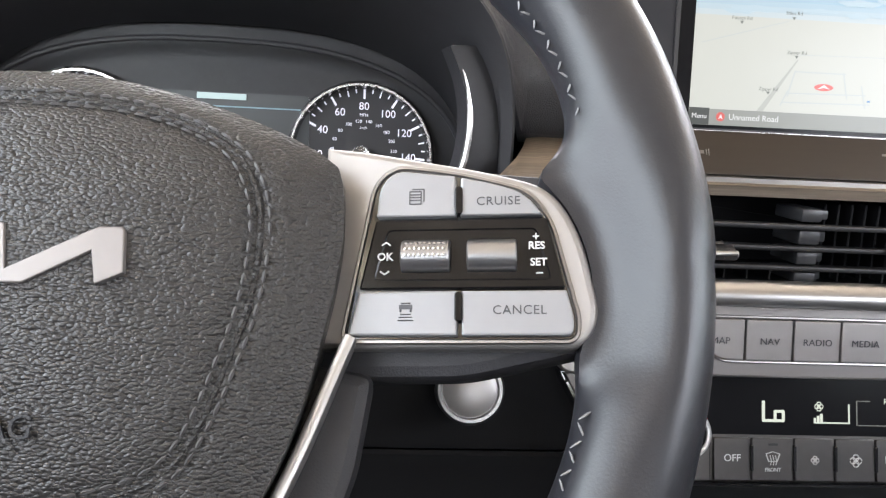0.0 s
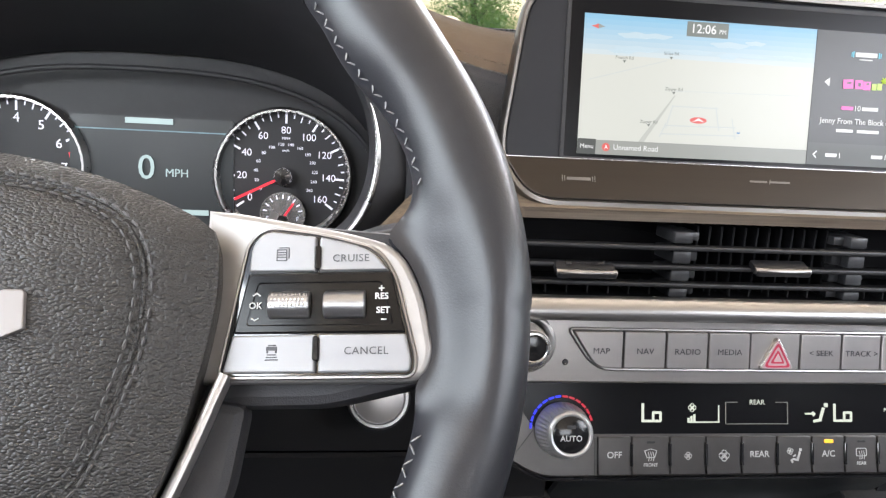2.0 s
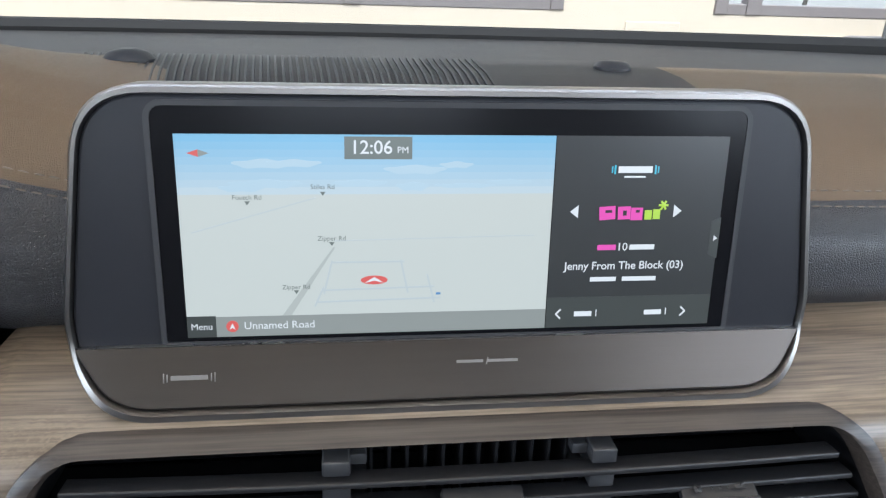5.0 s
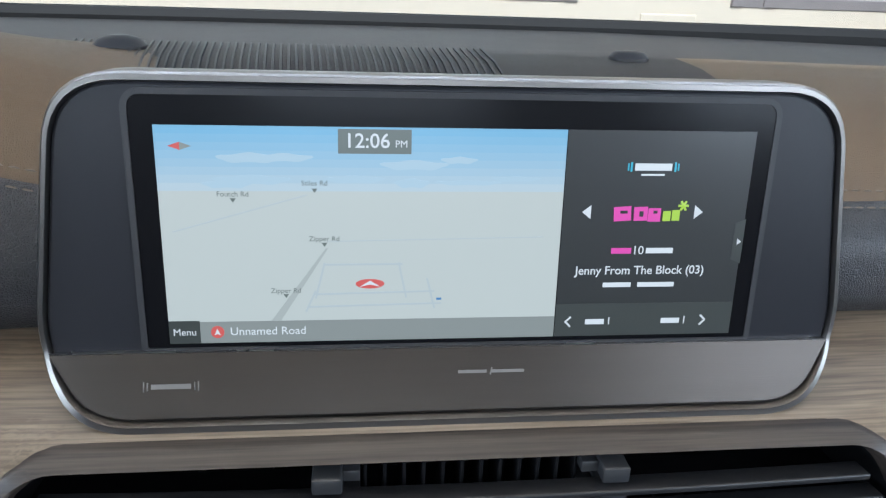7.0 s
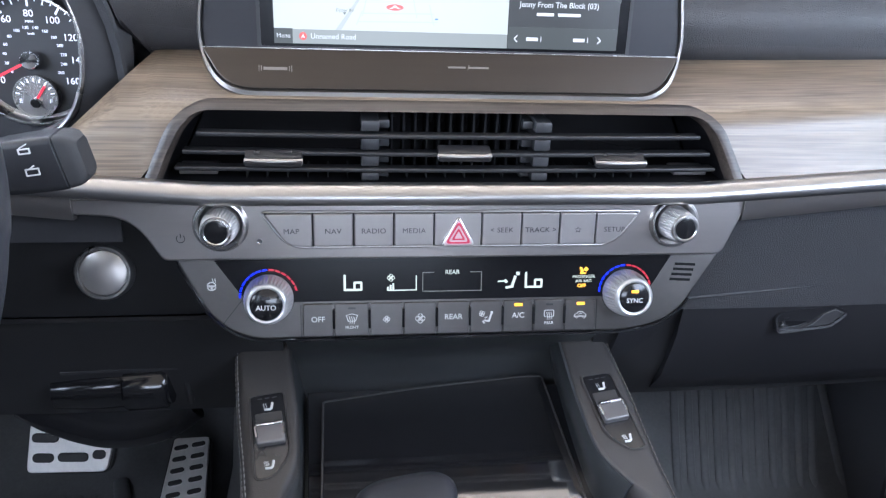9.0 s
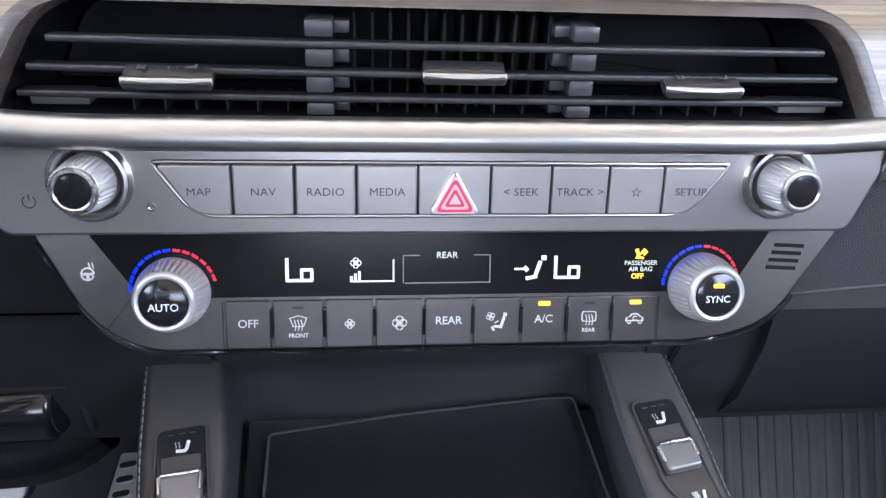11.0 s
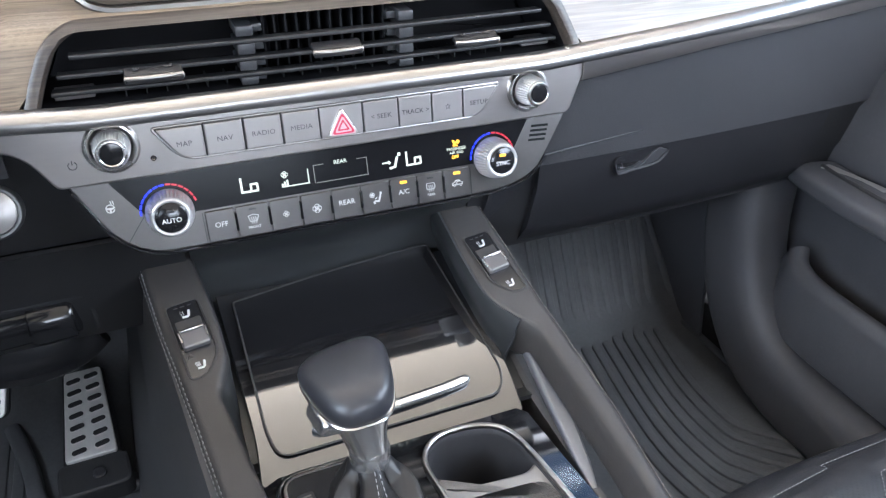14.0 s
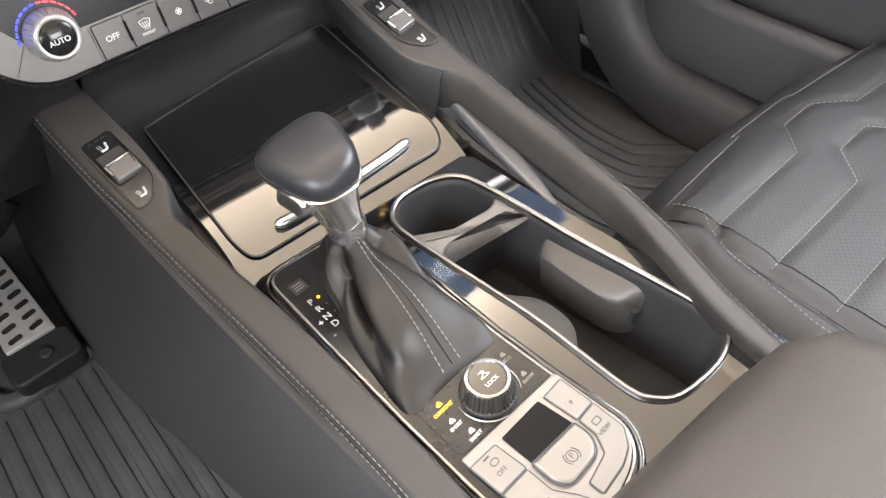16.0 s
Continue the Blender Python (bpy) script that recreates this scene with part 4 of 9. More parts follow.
    for c_ in ([(cxr - 0.0315, 0.0080, 0.0034, 0.0008, 45), (cxr - 0.0315, 0.0058, 0.0034, 0.0008, -45)], [(cxr + 0.0300, 0.0080, 0.0034, 0.0008, -45), (cxr + 0.0300, 0.0058, 0.0034, 0.0008, 45)]):
        part("chevron", bars(c_, at(S, 0, 0, 0.0004), 0.0001), UI_WHITE, glass)
    part("side_tab", plate([(0, -0.008), (0.0045, -0.010), (0.0045, 0.010), (0, 0.008)], at(S, W_ - 0.0040, 0.0430, 0.0003), 0.0001), UI_BLACK, glass, smooth=False)
    part("side_arrow", plate([(0.0010, 0), (-0.0008, 0.0014), (-0.0008, -0.0014)], at(S, W_ - 0.0015, 0.0430, 0.0006), 0.0001), UI_WHITE, glass, smooth=False)
    # small badges on the metal strip
    part("badge", bars([(0.012 - 0.0070, -0.0118, 0.0125, 0.0013), (0.012 + 0.0085, -0.0118, 0.0145, 0.0013), (0.0132, -0.0118, 0.0005, 0.0032, -14)], at(LOW, 0, 0, 0.0016)), BADGE, top, "plain pale maker's mark")
    part("badge", bars([(-0.121, -0.0150, 0.016, 0.0020), (-0.1115, -0.0150, 0.0005, 0.0034), (-0.1305, -0.0150, 0.0005, 0.0034), (-0.1100, -0.0150, 0.0005, 0.0042), (-0.1320, -0.0150, 0.0005, 0.0042)], at(LOW, 0, 0, 0.0016)), BADGE, top, "plain pale service mark")


infotainment()


# ================= middle air vent =================
DUCT = mat("duct_black", (0.006, 0.006, 0.007), 0.6, var=0.1, spec=0.12)


DIVIDER = mat("vent_divider_plastic", (0.032, 0.033, 0.035), 0.34, var=0.12, spec=0.5)


def air_vent():
    top = thing("center_air_vent", (CX, 0.43, 1.015), "wide black three-slat air vent with chrome-tipped tabs", "air vent")
    VM = frm((CX, 0, 0), (1, 0, 0), (0, 0, 1))
    o = [(-0.2035, 1.0135), (0.2035, 1.0135), (0.195, 1.034), (0.184, 1.055), (0.168, 1.0645), (-0.168, 1.0645), (-0.184, 1.055), (-0.195, 1.034)]
    o = rpoly(o, [0.003, 0.003, 0.004, 0.010, 0.012, 0.012, 0.010, 0.004], 4)
    outer = [(u * 1.046, 1.0135 + (v - 1.0135) * 1.085) for u, v in o]
    bm = bmesh.new()
    R = []
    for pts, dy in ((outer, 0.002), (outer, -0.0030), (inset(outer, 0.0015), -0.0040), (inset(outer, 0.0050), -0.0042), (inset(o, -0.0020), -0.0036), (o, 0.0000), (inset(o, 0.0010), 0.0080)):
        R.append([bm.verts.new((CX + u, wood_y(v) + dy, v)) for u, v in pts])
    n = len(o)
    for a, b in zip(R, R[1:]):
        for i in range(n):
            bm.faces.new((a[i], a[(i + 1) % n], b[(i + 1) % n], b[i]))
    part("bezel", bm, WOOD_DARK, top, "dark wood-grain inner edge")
    inn = inset(o, 0.0055)
    part("duct_back", plate(inn, VM @ Matrix.Translation((0, 0, -0.474)), 0.003), DUCT, top, "dark duct")
    duct = loft([[(CX + u, wood_y(v) + 0.0075, v) for u, v in inset(o, 0.0006)], [(CX + u, 0.472, v) for u, v in inset(o, 0.004)]], cap=False, closed=True)
    part("duct", duct, DUCT, top)
    # three slats that curve with the dash
    for z, k in ((1.0480, 0.177), (1.0355, 0.187), (1.0240, 0.193)):
        path = [(CX + k * (-1 + i / 10), 0.4105 - 0.004 * (1 - (-1 + i / 10) ** 2), z) for i in range(21)]
        sec = rpoly([(-0.0012, -0.0016), (0.0095, -0.0011), (0.0095, 0.0011), (-0.0012, 0.0016)], [0.0011, 0.0006, 0.0006, 0.0011], 3)
        part("slat", sweep(path, [(-a, b) for a, b in sec]), SLAT, top)
    # upright dividers between the slats
    for xd, w in ((CX - 0.0615, 0.0125), (CX + 0.0600, 0.0120)):
        for z, hgt in ((1.0545, 0.0075), (1.0418, 0.0085), (1.0298, 0.0078), (1.0185, 0.0062)):
            b = box((xd - w / 2, 0.409, z - hgt / 2), (xd + w / 2, 0.440, z + hgt / 2), 0.0012)
            part("divider", b, DIVIDER, top)
        s = 1 if xd < CX else -1
        for z, hgt in ((1.0545, 0.0055), (1.0418, 0.0065), (1.0298, 0.0060), (1.0185, 0.0045)):
            part("divider_step", box((xd + s * 0.006, 0.416, z - hgt / 2), (xd + s * 0.0135, 0.44, z + hgt / 2), 0.0008), DIVIDER, top)
    # fine upright vanes behind
    for i in range(12):
        x = CX - 0.046 + 0.092 * i / 11
        v = box((x - 0.0008, 0.4225, 1.0165), (x + 0.0008, 0.446, 1.0605), 0.0004, 1)
        part("vane", v, DUCT, top)
    for i in range(22):
        x = CX - 0.147 + 0.014 * i
        if abs(abs(x - CX) - 0.061) > 0.012:
            part("lower_vane", box((x - 0.0006, 0.419, 1.0145), (x + 0.0006, 0.436, 1.0215), 0.0003, 1), SLAT, top)
    # tabs: one between, two broad outer ones
    for x, z, w, lab in ((CX - 0.1265, 1.0350, 0.0385, 1), (CX + 0.0035, 1.0400, 0.0375, 0), (CX + 0.1165, 1.0345, 0.0375, 1)):
        tb = part("tab", plate(rrect(w, 0.0135, 0.002), frm((x, 0.4035, z), (1, 0, 0), (0, 0.9, 0.45)), 0.0035, 0.001), SLAT, top, "black slider tab")
        if not lab:
            tb.location.z -= 0.001
        sec = rrect(0.0052, 0.0042, 0.0019, 4)
        part("chrome_tip", sweep([(x + w / 2 * (-1 + i / 4), 0.4005 + 0.0012 * (-1 + i / 4) ** 2, z - 0.0030) for i in range(9)], sec), SATIN_STRIP, tb, "chrome tip")
        if lab:
            fr = frm((x, 0.4050, z + 0.0022), (1, 0, 0), (0, 0.9, 0.45))
            part("symbols", bars([(-0.011, 0, 0.004, 0.0016, 40), (-0.011, 0, 0.004, 0.0016, -40), (0.010, 0, 0.005, 0.0016, 0), (0.011, 0.0010, 0.004, 0.0012, 40), (-0.004, 0, 0.0007, 0.0014), (0, 0, 0.0007, 0.0014), (0.004, 0, 0.0007, 0.0014)], at(fr, 0, 0, 0.0003)), PLASTIC_DASH, tb)
    for s in (-1, 1):
        part("end_stop", box((CX + s * 0.180 - 0.013, 0.421, 1.0160), (CX + s * 0.180 + 0.013, 0.436, 1.0215), 0.0008), GREY_BUTTON, top, "grey end stop")


air_vent()


# ================= radio control panel =================
RAD = frm((CX, 0.3945, 0.985), (1, 0, 0), (0, 0.14, 1))


GLOSS_CAP = mat("knob_cap_black", (0.010, 0.010, 0.011), 0.14, var=0.05, rvar=0.03, spec=0.5)


def knob(parent, m, big=False):
    """Silver control knob with a fluted side and a dark cap, standing proud of its panel."""
    if big:
        k = part("knob", lathe([(0.0176, 0), (0.0176, 0.002), (0.0172, 0.0030), (0.0170, 0.0050), (0.0150, 0.0160), (0.0144, 0.0172), (0.0110, 0.0172)], m, 160, 0.00060, 40, (0.0045, 0.0165)), KNOB_METAL, parent, "fluted silver temperature knob")
        part("knob_ring", lathe([(0.0146, 0.0168), (0.0147, 0.0186), (0.0141, 0.0203), (0.0129, 0.0211), (0.0117, 0.0208), (0.0112, 0.0196)], m, 64), KNOB_METAL, k, "satin ring")
        part("knob_cap", lathe([(0.0114, 0.0180), (0.0112, 0.0204), (0.0100, 0.0210), (0.0010, 0.0212)], m, 48), GLOSS_CAP, k, "gloss black cap")
    else:
        k = part("knob", lathe([(0.0124, 0.002), (0.0122, 0.004), (0.0120, 0.006), (0.0106, 0.0185), (0.0103, 0.0195), (0.0096, 0.0202), (0.0076, 0.0200)], m, 144, 0.00042, 36, (0.0055, 0.0190)), KNOB_METAL, parent, "fluted silver rotary knob")
        part("knob_collar", lathe([(0.0188, -0.001), (0.0187, 0.0015), (0.0174, 0.0042), (0.0160, 0.0044), (0.0134, 0.0012), (0.0124, -0.001)], m, 64), CHROME, k, "satin collar")
        part("knob_lip", lathe([(0.0102, 0.0188), (0.0101, 0.0205), (0.0094, 0.0217), (0.0082, 0.0218), (0.0072, 0.0208)], m, 48), CHROME, k, "satin lip")
        part("knob_cap", lathe([(0.0076, 0.0190), (0.0074, 0.0212), (0.0062, 0.0214), (0.0010, 0.0216)], m, 40), GLOSS_CAP, k, "gloss black cap")
    return k


def radio_panel():
    top = thing("radio_panel", (CX, 0.40, 0.97), "satin silver control panel with grey buttons and two knobs", "control panel")
    o = [(-0.285, 0.0125), (-0.222, 0.0085), (-0.203, -0.022), (0.2015, -0.022), (0.2125, 0.0040), (0.2200, 0.0215), (-0.285, 0.0215)]
    o = rpoly(o, [0, 0.02, 0.004, 0.006, 0.014, 0, 0], 5)
    part("face", plate(o, RAD, 0.010, 0.0015), PANEL_SILVER, top, "satin silver face")
    for sd in (-1, 1):
        rows = []
        for i in range(21):
            x0 = 0.258 if sd < 0 else 0.214
            x = CX + sd * (x0 + (0.688 - x0) * i / 20)
            e, b = strip_rise(x), dash_bend(x)
            low = 0.0165 - 0.0045 * min(1.0, i / 6)
            rows.append([(x, 0.3960 + b, 1.0060 + e), (x, 0.3952 + b, 1.0040 + e - low * 0.5), (x, 0.3975 + b, 1.0040 + e - low), (x, 0.4030 + b, 1.0030 + e - low)])
        part("face_band", shell(rows, 0.002), PANEL_SILVER, top, "satin band below the chrome strip")
    # button row in a bright-edged bay
    bay = rpoly([(-0.1365, 0.0125), (-0.1190, -0.0128), (0.1150, -0.0128), (0.1345, 0.0125)], [0.003, 0.012, 0.012, 0.003], 5)
    part("bay_edge", sweep([RAD @ Vector((u, v, 0.0010)) for u, v in bay], circle(0.0010, 8), (0, -1, 0), closed=True), SATIN_STRIP, top, "bright bay edge")
    part("bay", plate(inset(bay, 0.0004), at(RAD, 0, 0, 0.0006), 0.003), PLASTIC, top)
    xs = [-0.1365, -0.1015, -0.0735, -0.0455, -0.0170, 0.0170, 0.0460, 0.0740, 0.1010, 0.1345]
    names = ["MAP", "NAV", "RADIO", "MEDIA", "", "< SEEK", "TRACK >", "", "SETUP"]
    for i, w in enumerate(names):
        a, b = xs[i] + 0.0005, xs[i + 1] - 0.0005
        lo, hi = -0.0118, 0.0115
        q = [(a, hi), (a, lo), (b, lo), (b, hi)]
        rr = [0.001] * 4
        if i == 0:
            q = [(a + 0.0018, hi), (a + 0.0175, lo), (b, lo), (b, hi)]
            rr = [0.003, 0.010, 0.001, 0.001]
        if i == 8:
            q = [(a, hi), (a, lo), (b - 0.0190, lo), (b - 0.0018, hi)]
            rr = [0.001, 0.001, 0.010, 0.003]
        if i == 4:
            part("hazard_bay", plate(rpoly(q, rr, 3), at(RAD, 0, 0, 0.0030), 0.003, 0.0004), GREY_BUTTON, top)
            hz = at(RAD, 0.0, -0.0010, 0.0060)
            t = rpoly([(-0.0125, -0.0105), (0.0125, -0.0105), (0.0, 0.0118)], 0.004, 4)
            hb = part("hazard_button", plate(t, hz, 0.005, 0.001), CHROME, top, "chrome-edged hazard light button")
            part("triangle", plate(scaled(t, 0.86), at(hz, 0, 0, 0.0003), 0.0006), PINKISH, hb, "pale pink triangle")
            part("triangle", ring(scaled(t, 0.74), scaled(t, 0.58), at(hz, 0, 0, 0.0006), 0.0004), REDP, hb, "red triangle outline")
            part("triangle", plate(scaled(t, 0.40), at(hz, 0, 0, 0.0006), 0.0004), REDP, hb)
            part("triangle", plate(scaled(t, 0.24), at(hz, 0, 0, 0.0008), 0.0004), PINKISH, hb)
            continue
        bt = part("button", plate(rpoly(q, rr, 4), at(RAD, 0, 0, 0.0036), 0.0035, 0.0009), GREY_BUTTON, top, "satin grey button" + (" marked " + w.strip("<> ") if w else " with a star"))
        cx = (a + b) / 2 + (0.003 if i == 0 else -0.003 if i == 8 else 0)
        if w:
            letters(w, at(RAD, cx, -0.0008, 0.0040), 0.0052, INK, bt, 0.0001, sx=1.05, space=1.05)
        else:
            st = [((0.0026 if k % 2 == 0 else 0.00115) * math.sin(k * math.pi / 5), (0.0026 if k % 2 == 0 else 0.00115) * math.cos(k * math.pi / 5)) for k in range(10)]
            part("star", ring(st, scaled(st, 0.72), at(RAD, cx, -0.0008, 0.0041), 0.0002), INK, bt, smooth=False)
    for s, u in ((-1, -0.1635), (1, 0.1610)):
        knob(top, at(RAD, u, 0.0035, 0.0))
    part("jack", lathe([(0.0020, 0), (0.0020, 0.0006), (0.0012, 0.0006), (0.0010, -0.0004)], at(RAD, -0.138, -0.0085, 0.0002), 20), BRIGHT, top, "tiny microphone port")
    pw = [(0.0028 * math.cos(radians(a)), 0.0028 * math.sin(radians(a))) for a in range(-235, 56, 18)]
    part("power_symbol", join([tube([RAD @ Vector((-0.1905 + u, -0.0060 + v, 0.0002)) for u, v in pw], 0.0003, 5), bars([(-0.1905, -0.0040, 0.0006, 0.0030)], RAD)]), INK, top)


PANEL_SILVER = mat("warm_panel_silver", (0.47, 0.445, 0.43), 0.29, metal=0.95, var=0.05, rvar=0.04, bump=0.05, bscale=2200, stretch=(0.15, 1, 1))
PINKISH = mat("pale_pink_button", (0.50, 0.36, 0.38), 0.3, var=0.03)
REDP = mat("red_print", (0.45, 0.03, 0.07), 0.35, var=0.04)
radio_panel()


# ================= climate control panel =================
CLI = frm((CX, 0.4000, 0.9304), (1, 0, 0), (0, 0.26, 1))
AMBER = glow("amber_lamp", (1.0, 0.42, 0.02), 2.2)
LCD = glow("lcd_text", (0.86, 0.92, 0.78), 0.95)
LCD_DIM = glow("lcd_dim", (0.35, 0.35, 0.32), 0.6)
BLUE = glow("blue_segment", (0.0, 0.015, 1.0), 1.5)
RED = glow("red_segment", (0.8, 0.0, 0.03), 0.85)


KEY_GREY = mat("graphite_key", (0.105, 0.100, 0.097), 0.33, metal=0.9, var=0.08, bump=0.08, bscale=2000)


def climate_panel():
    top = thing("climate_panel", (CX, 0.40, 0.90), "gloss black climate panel with lit readouts, knobs and keys", "climate control")
    o = rpoly([(-0.1995, 0.0290), (-0.1975, 0.0250), (-0.175, -0.017), (-0.150, -0.0325), (0.140, -0.0325), (0.176, -0.022), (0.2085, 0.0290)], [0, 0.004, 0.018, 0.02, 0.03, 0.03, 0.0], 6)
    part("body", plate(inset(o, -0.0015), at(CLI, 0, 0, -0.003), 0.012, 0.001), PIANO, top, "gloss black rim")
    part("face", plate(inset(o, 0.0004), CLI, 0.006, 0.0012), CLIMATE_GREY, top, "graphite face")
    win = rpoly([(-0.1735, 0.0286), (-0.150, -0.0045), (0.150, -0.0045), (0.1705, 0.0286)], [0, 0.01, 0.01, 0.0], 4)
    part("display_window", plate(win, at(CLI, 0, 0, 0.0006), 0.002), GLASS_BLACK, top, "gloss black display window")
    for q in ((-0.161, -0.0120, 0.026, 0.0006, 52), (-0.112, -0.0190, 0.0007, 0.024), (0.112, -0.0190, 0.0007, 0.024)):
        part("panel_joint", bars([q], CLI), RUBBER, top)
    part("lower_edge", sweep([CLI @ Vector((u, v - 0.0008, 0)) for u, v in o[5:-1]], circle(0.0013, 6), (0, -1, 0.1)), PIANO, top)
    # keys
    xs = [-0.1110, -0.0880, -0.0620, -0.0370, -0.0120, 0.0130, 0.0380, 0.0620, 0.0860, 0.1110]
    words = ["OFF", "", "", "", "REAR", "", "A/C", "", ""]
    for i, w in enumerate(words):
        a, b = xs[i] + 0.0006, xs[i + 1] - 0.0006
        k = part("key", plate(rrect(b - a, 0.0245, 0.0008, 2, (a + b) / 2, -0.0185), at(CLI, 0, 0, 0.0020), 0.004, 0.0006), KEY_GREY, top, "charcoal key" + (" marked " + w if w else ""))
        c = at(CLI, (a + b) / 2, -0.0185, 0.0022)
        if w:
            letters(w, at(c, 0, 0.0006, 0), 0.0058, WHITE_PRINT, k, 0.0001, bold=0.00005)
        elif i == 1:
            letters("FRONT", at(c, 0, -0.0058, 0), 0.0030, WHITE_PRINT, k, 0.0001, bold=0.00004)
            sh = [(-0.0045, 0.0035), (-0.0028, -0.0012), (0.0028, -0.0012), (0.0045, 0.0035), (0, 0.0048)]
            part("symbol", join([ring(sh, scaled(sh, 0.84), at(c, 0, 0, 0.0001), 0.0002)] + [tube([c @ Vector((u + 0.0004 * math.sin(j), -0.003 + j * 0.0014, 0.0003)) for j in range(5)], 0.0003, 4) for u in (-0.0016, 0, 0.0016)]), WHITE_PRINT, k)
        elif i == 7:
            letters("REAR", at(c, 0, -0.0058, 0), 0.0030, WHITE_PRINT, k, 0.0001, bold=0.00004)
            sh = rrect(0.0080, 0.0056, 0.0012, 3, 0, 0.0016)
            part("symbol", join([ring(sh, scaled(sh, 0.84), at(c, 0, 0, 0.0001), 0.0002)] + [tube([c @ Vector((u + 0.0004 * math.sin(j), -0.003 + j * 0.0014, 0.0003)) for j in range(5)], 0.0003, 4) for u in (-0.0016, 0, 0.0016)]), WHITE_PRINT, k)
        elif i in (2, 3):
            r = 0.0024 if i == 2 else 0.0036
            part("symbol", join([tube([c @ Vector((r * 0.5 * math.cos(a0) + r * 0.5 * math.cos(a0 + q), r * 0.5 * math.sin(a0) + r * 0.5 * math.sin(a0 + q), 0.0002)) for q in [j * 0.5 for j in range(13)]], 0.00035, 4) for a0 in [j * math.pi / 2 for j in range(4)]]), WHITE_PRINT, k)
        elif i == 5:
            seat_ = bars([(0.0030, -0.0002, 0.0014, 0.0052, -18), (0.0006, -0.0030, 0.0044, 0.0013, -8), (-0.0020, -0.0040, 0.0012, 0.0024, 30), (0.0042, 0.0034, 0.0018, 0.0018), (-0.0002, -0.0005, 0.0022, 0.0007, 25)], c)
            fan_ = [tube([c @ Vector((-0.0034 + 0.0011 * math.cos(a0) + 0.0011 * math.cos(a0 + q), 0.0026 + 0.0011 * math.sin(a0) + 0.0011 * math.sin(a0 + q), 0.0002)) for q in [j * 0.6 for j in range(11)]], 0.0003, 4) for a0 in (0.4, 2.0, 3.5, 5.1)]
            part("symbol", join([seat_] + fan_), WHITE_PRINT, k)
        else:
            cr = [(-0.0050, -0.0015), (-0.0046, 0.0006), (-0.0030, 0.0010), (-0.0016, 0.0028), (0.0018, 0.0028), (0.0036, 0.0010), (0.0048, 0.0006), (0.0050, -0.0015)]
            turn_ = tube([c @ Vector((0.0004 + 0.0014 * math.cos(q * 0.42), 0.0002 + 0.0011 * math.sin(q * 0.42), 0.0002)) for q in range(2, 14)], 0.00028, 4)
            wheels = [tube([c @ Vector((u + 0.0009 * math.cos(q * 0.7), -0.0018 + 0.0009 * math.sin(q * 0.7), 0.0002)) for q in range(10)], 0.00028, 4) for u in (-0.0028, 0.0030)]
            part("symbol", join([ring(cr, scaled(cr, 0.80, 0.70), at(c, 0, 0, 0.0001), 0.0002), turn_] + wheels), WHITE_PRINT, k)
        if i in (6, 8):
            part("indicator", plate(rrect(0.0062, 0.0022, 0.0006), at(c, 0, 0.0090, 0.0006), 0.0006), AMBER, k, "lit amber indicator")
        elif i in (1, 7):
            part("indicator", plate(rrect(0.0055, 0.0014, 0.0004), at(c, 0, 0.0088, 0.0003), 0.0004), PLASTIC, k, "unlit indicator")
    for u in xs[1:9]:
        part("key_divider", plate(rrect(0.0018, 0.0150, 0.0008, 3, u, -0.0175), at(CLI, 0, 0, 0.0034), 0.005, 0.0005), PIANO, top)
    # readouts
    D = at(CLI, 0, 0.0, 0.0010)

    def lo(u):
        p = bars([(u, 0.0092, 0.0017, 0.0120), (u + 0.0036, 0.0038, 0.0070, 0.0016), (u + 0.0096, 0.0038, 0.0058, 0.0016), (u + 0.0096, 0.0092, 0.0058, 0.0016), (u + 0.0071, 0.0065, 0.0016, 0.0058), (u + 0.0121, 0.0065, 0.0016, 0.0058)], D)
        part("readout", p, LCD, top, "lit letters Lo")
    lo(-0.0800)
    lo(0.0555)
    part("fan_readout", bars([(-0.0485, 0.0052 - 0.001, 0.0014, 0.0030), (-0.0465, 0.0058 - 0.001, 0.0014, 0.0044), (-0.0445, 0.0064 - 0.001, 0.0014, 0.0056), (-0.0375, 0.0030, 0.0210, 0.0008), (-0.0275, 0.0085, 0.0008, 0.0110)], D), LCD, top, "lit fan level")
    part("fan_symbol", join([tube([D @ Vector((-0.0462 + 0.0013 * math.cos(a0) + 0.0013 * math.cos(a0 + q), 0.0125 + 0.0013 * math.sin(a0) + 0.0013 * math.sin(a0 + q), 0.0003)) for q in [j * 0.6 for j in range(11)]], 0.0003, 4) for a0 in [j * math.pi / 2 for j in range(4)]]), LCD, top)
    part("rear_frame", bars([(-0.0185, 0.0160, 0.0085, 0.0005), (0.0172, 0.0160, 0.0085, 0.0005), (0, 0.0018, 0.0435, 0.0005), (-0.0226, 0.0089, 0.0005, 0.0142), (0.0214, 0.0089, 0.0005, 0.0142)], D), LCD_DIM, top, "thin box around the rear readout")
    letters("REAR", at(D, -0.0006, 0.0160, 0.0003), 0.0046, LCD, top, 0.0001)
    part("air_symbol", bars([(0.0462, 0.0085, 0.0020, 0.0085, -18), (0.0430, 0.0040, 0.0060, 0.0018, 10), (0.0492, 0.0142, 0.0026, 0.0026), (0.0375, 0.0085, 0.0070, 0.0011), (0.0400, 0.0085, 0.0022, 0.0028, 45)], D), LCD, top, "lit airflow figure")
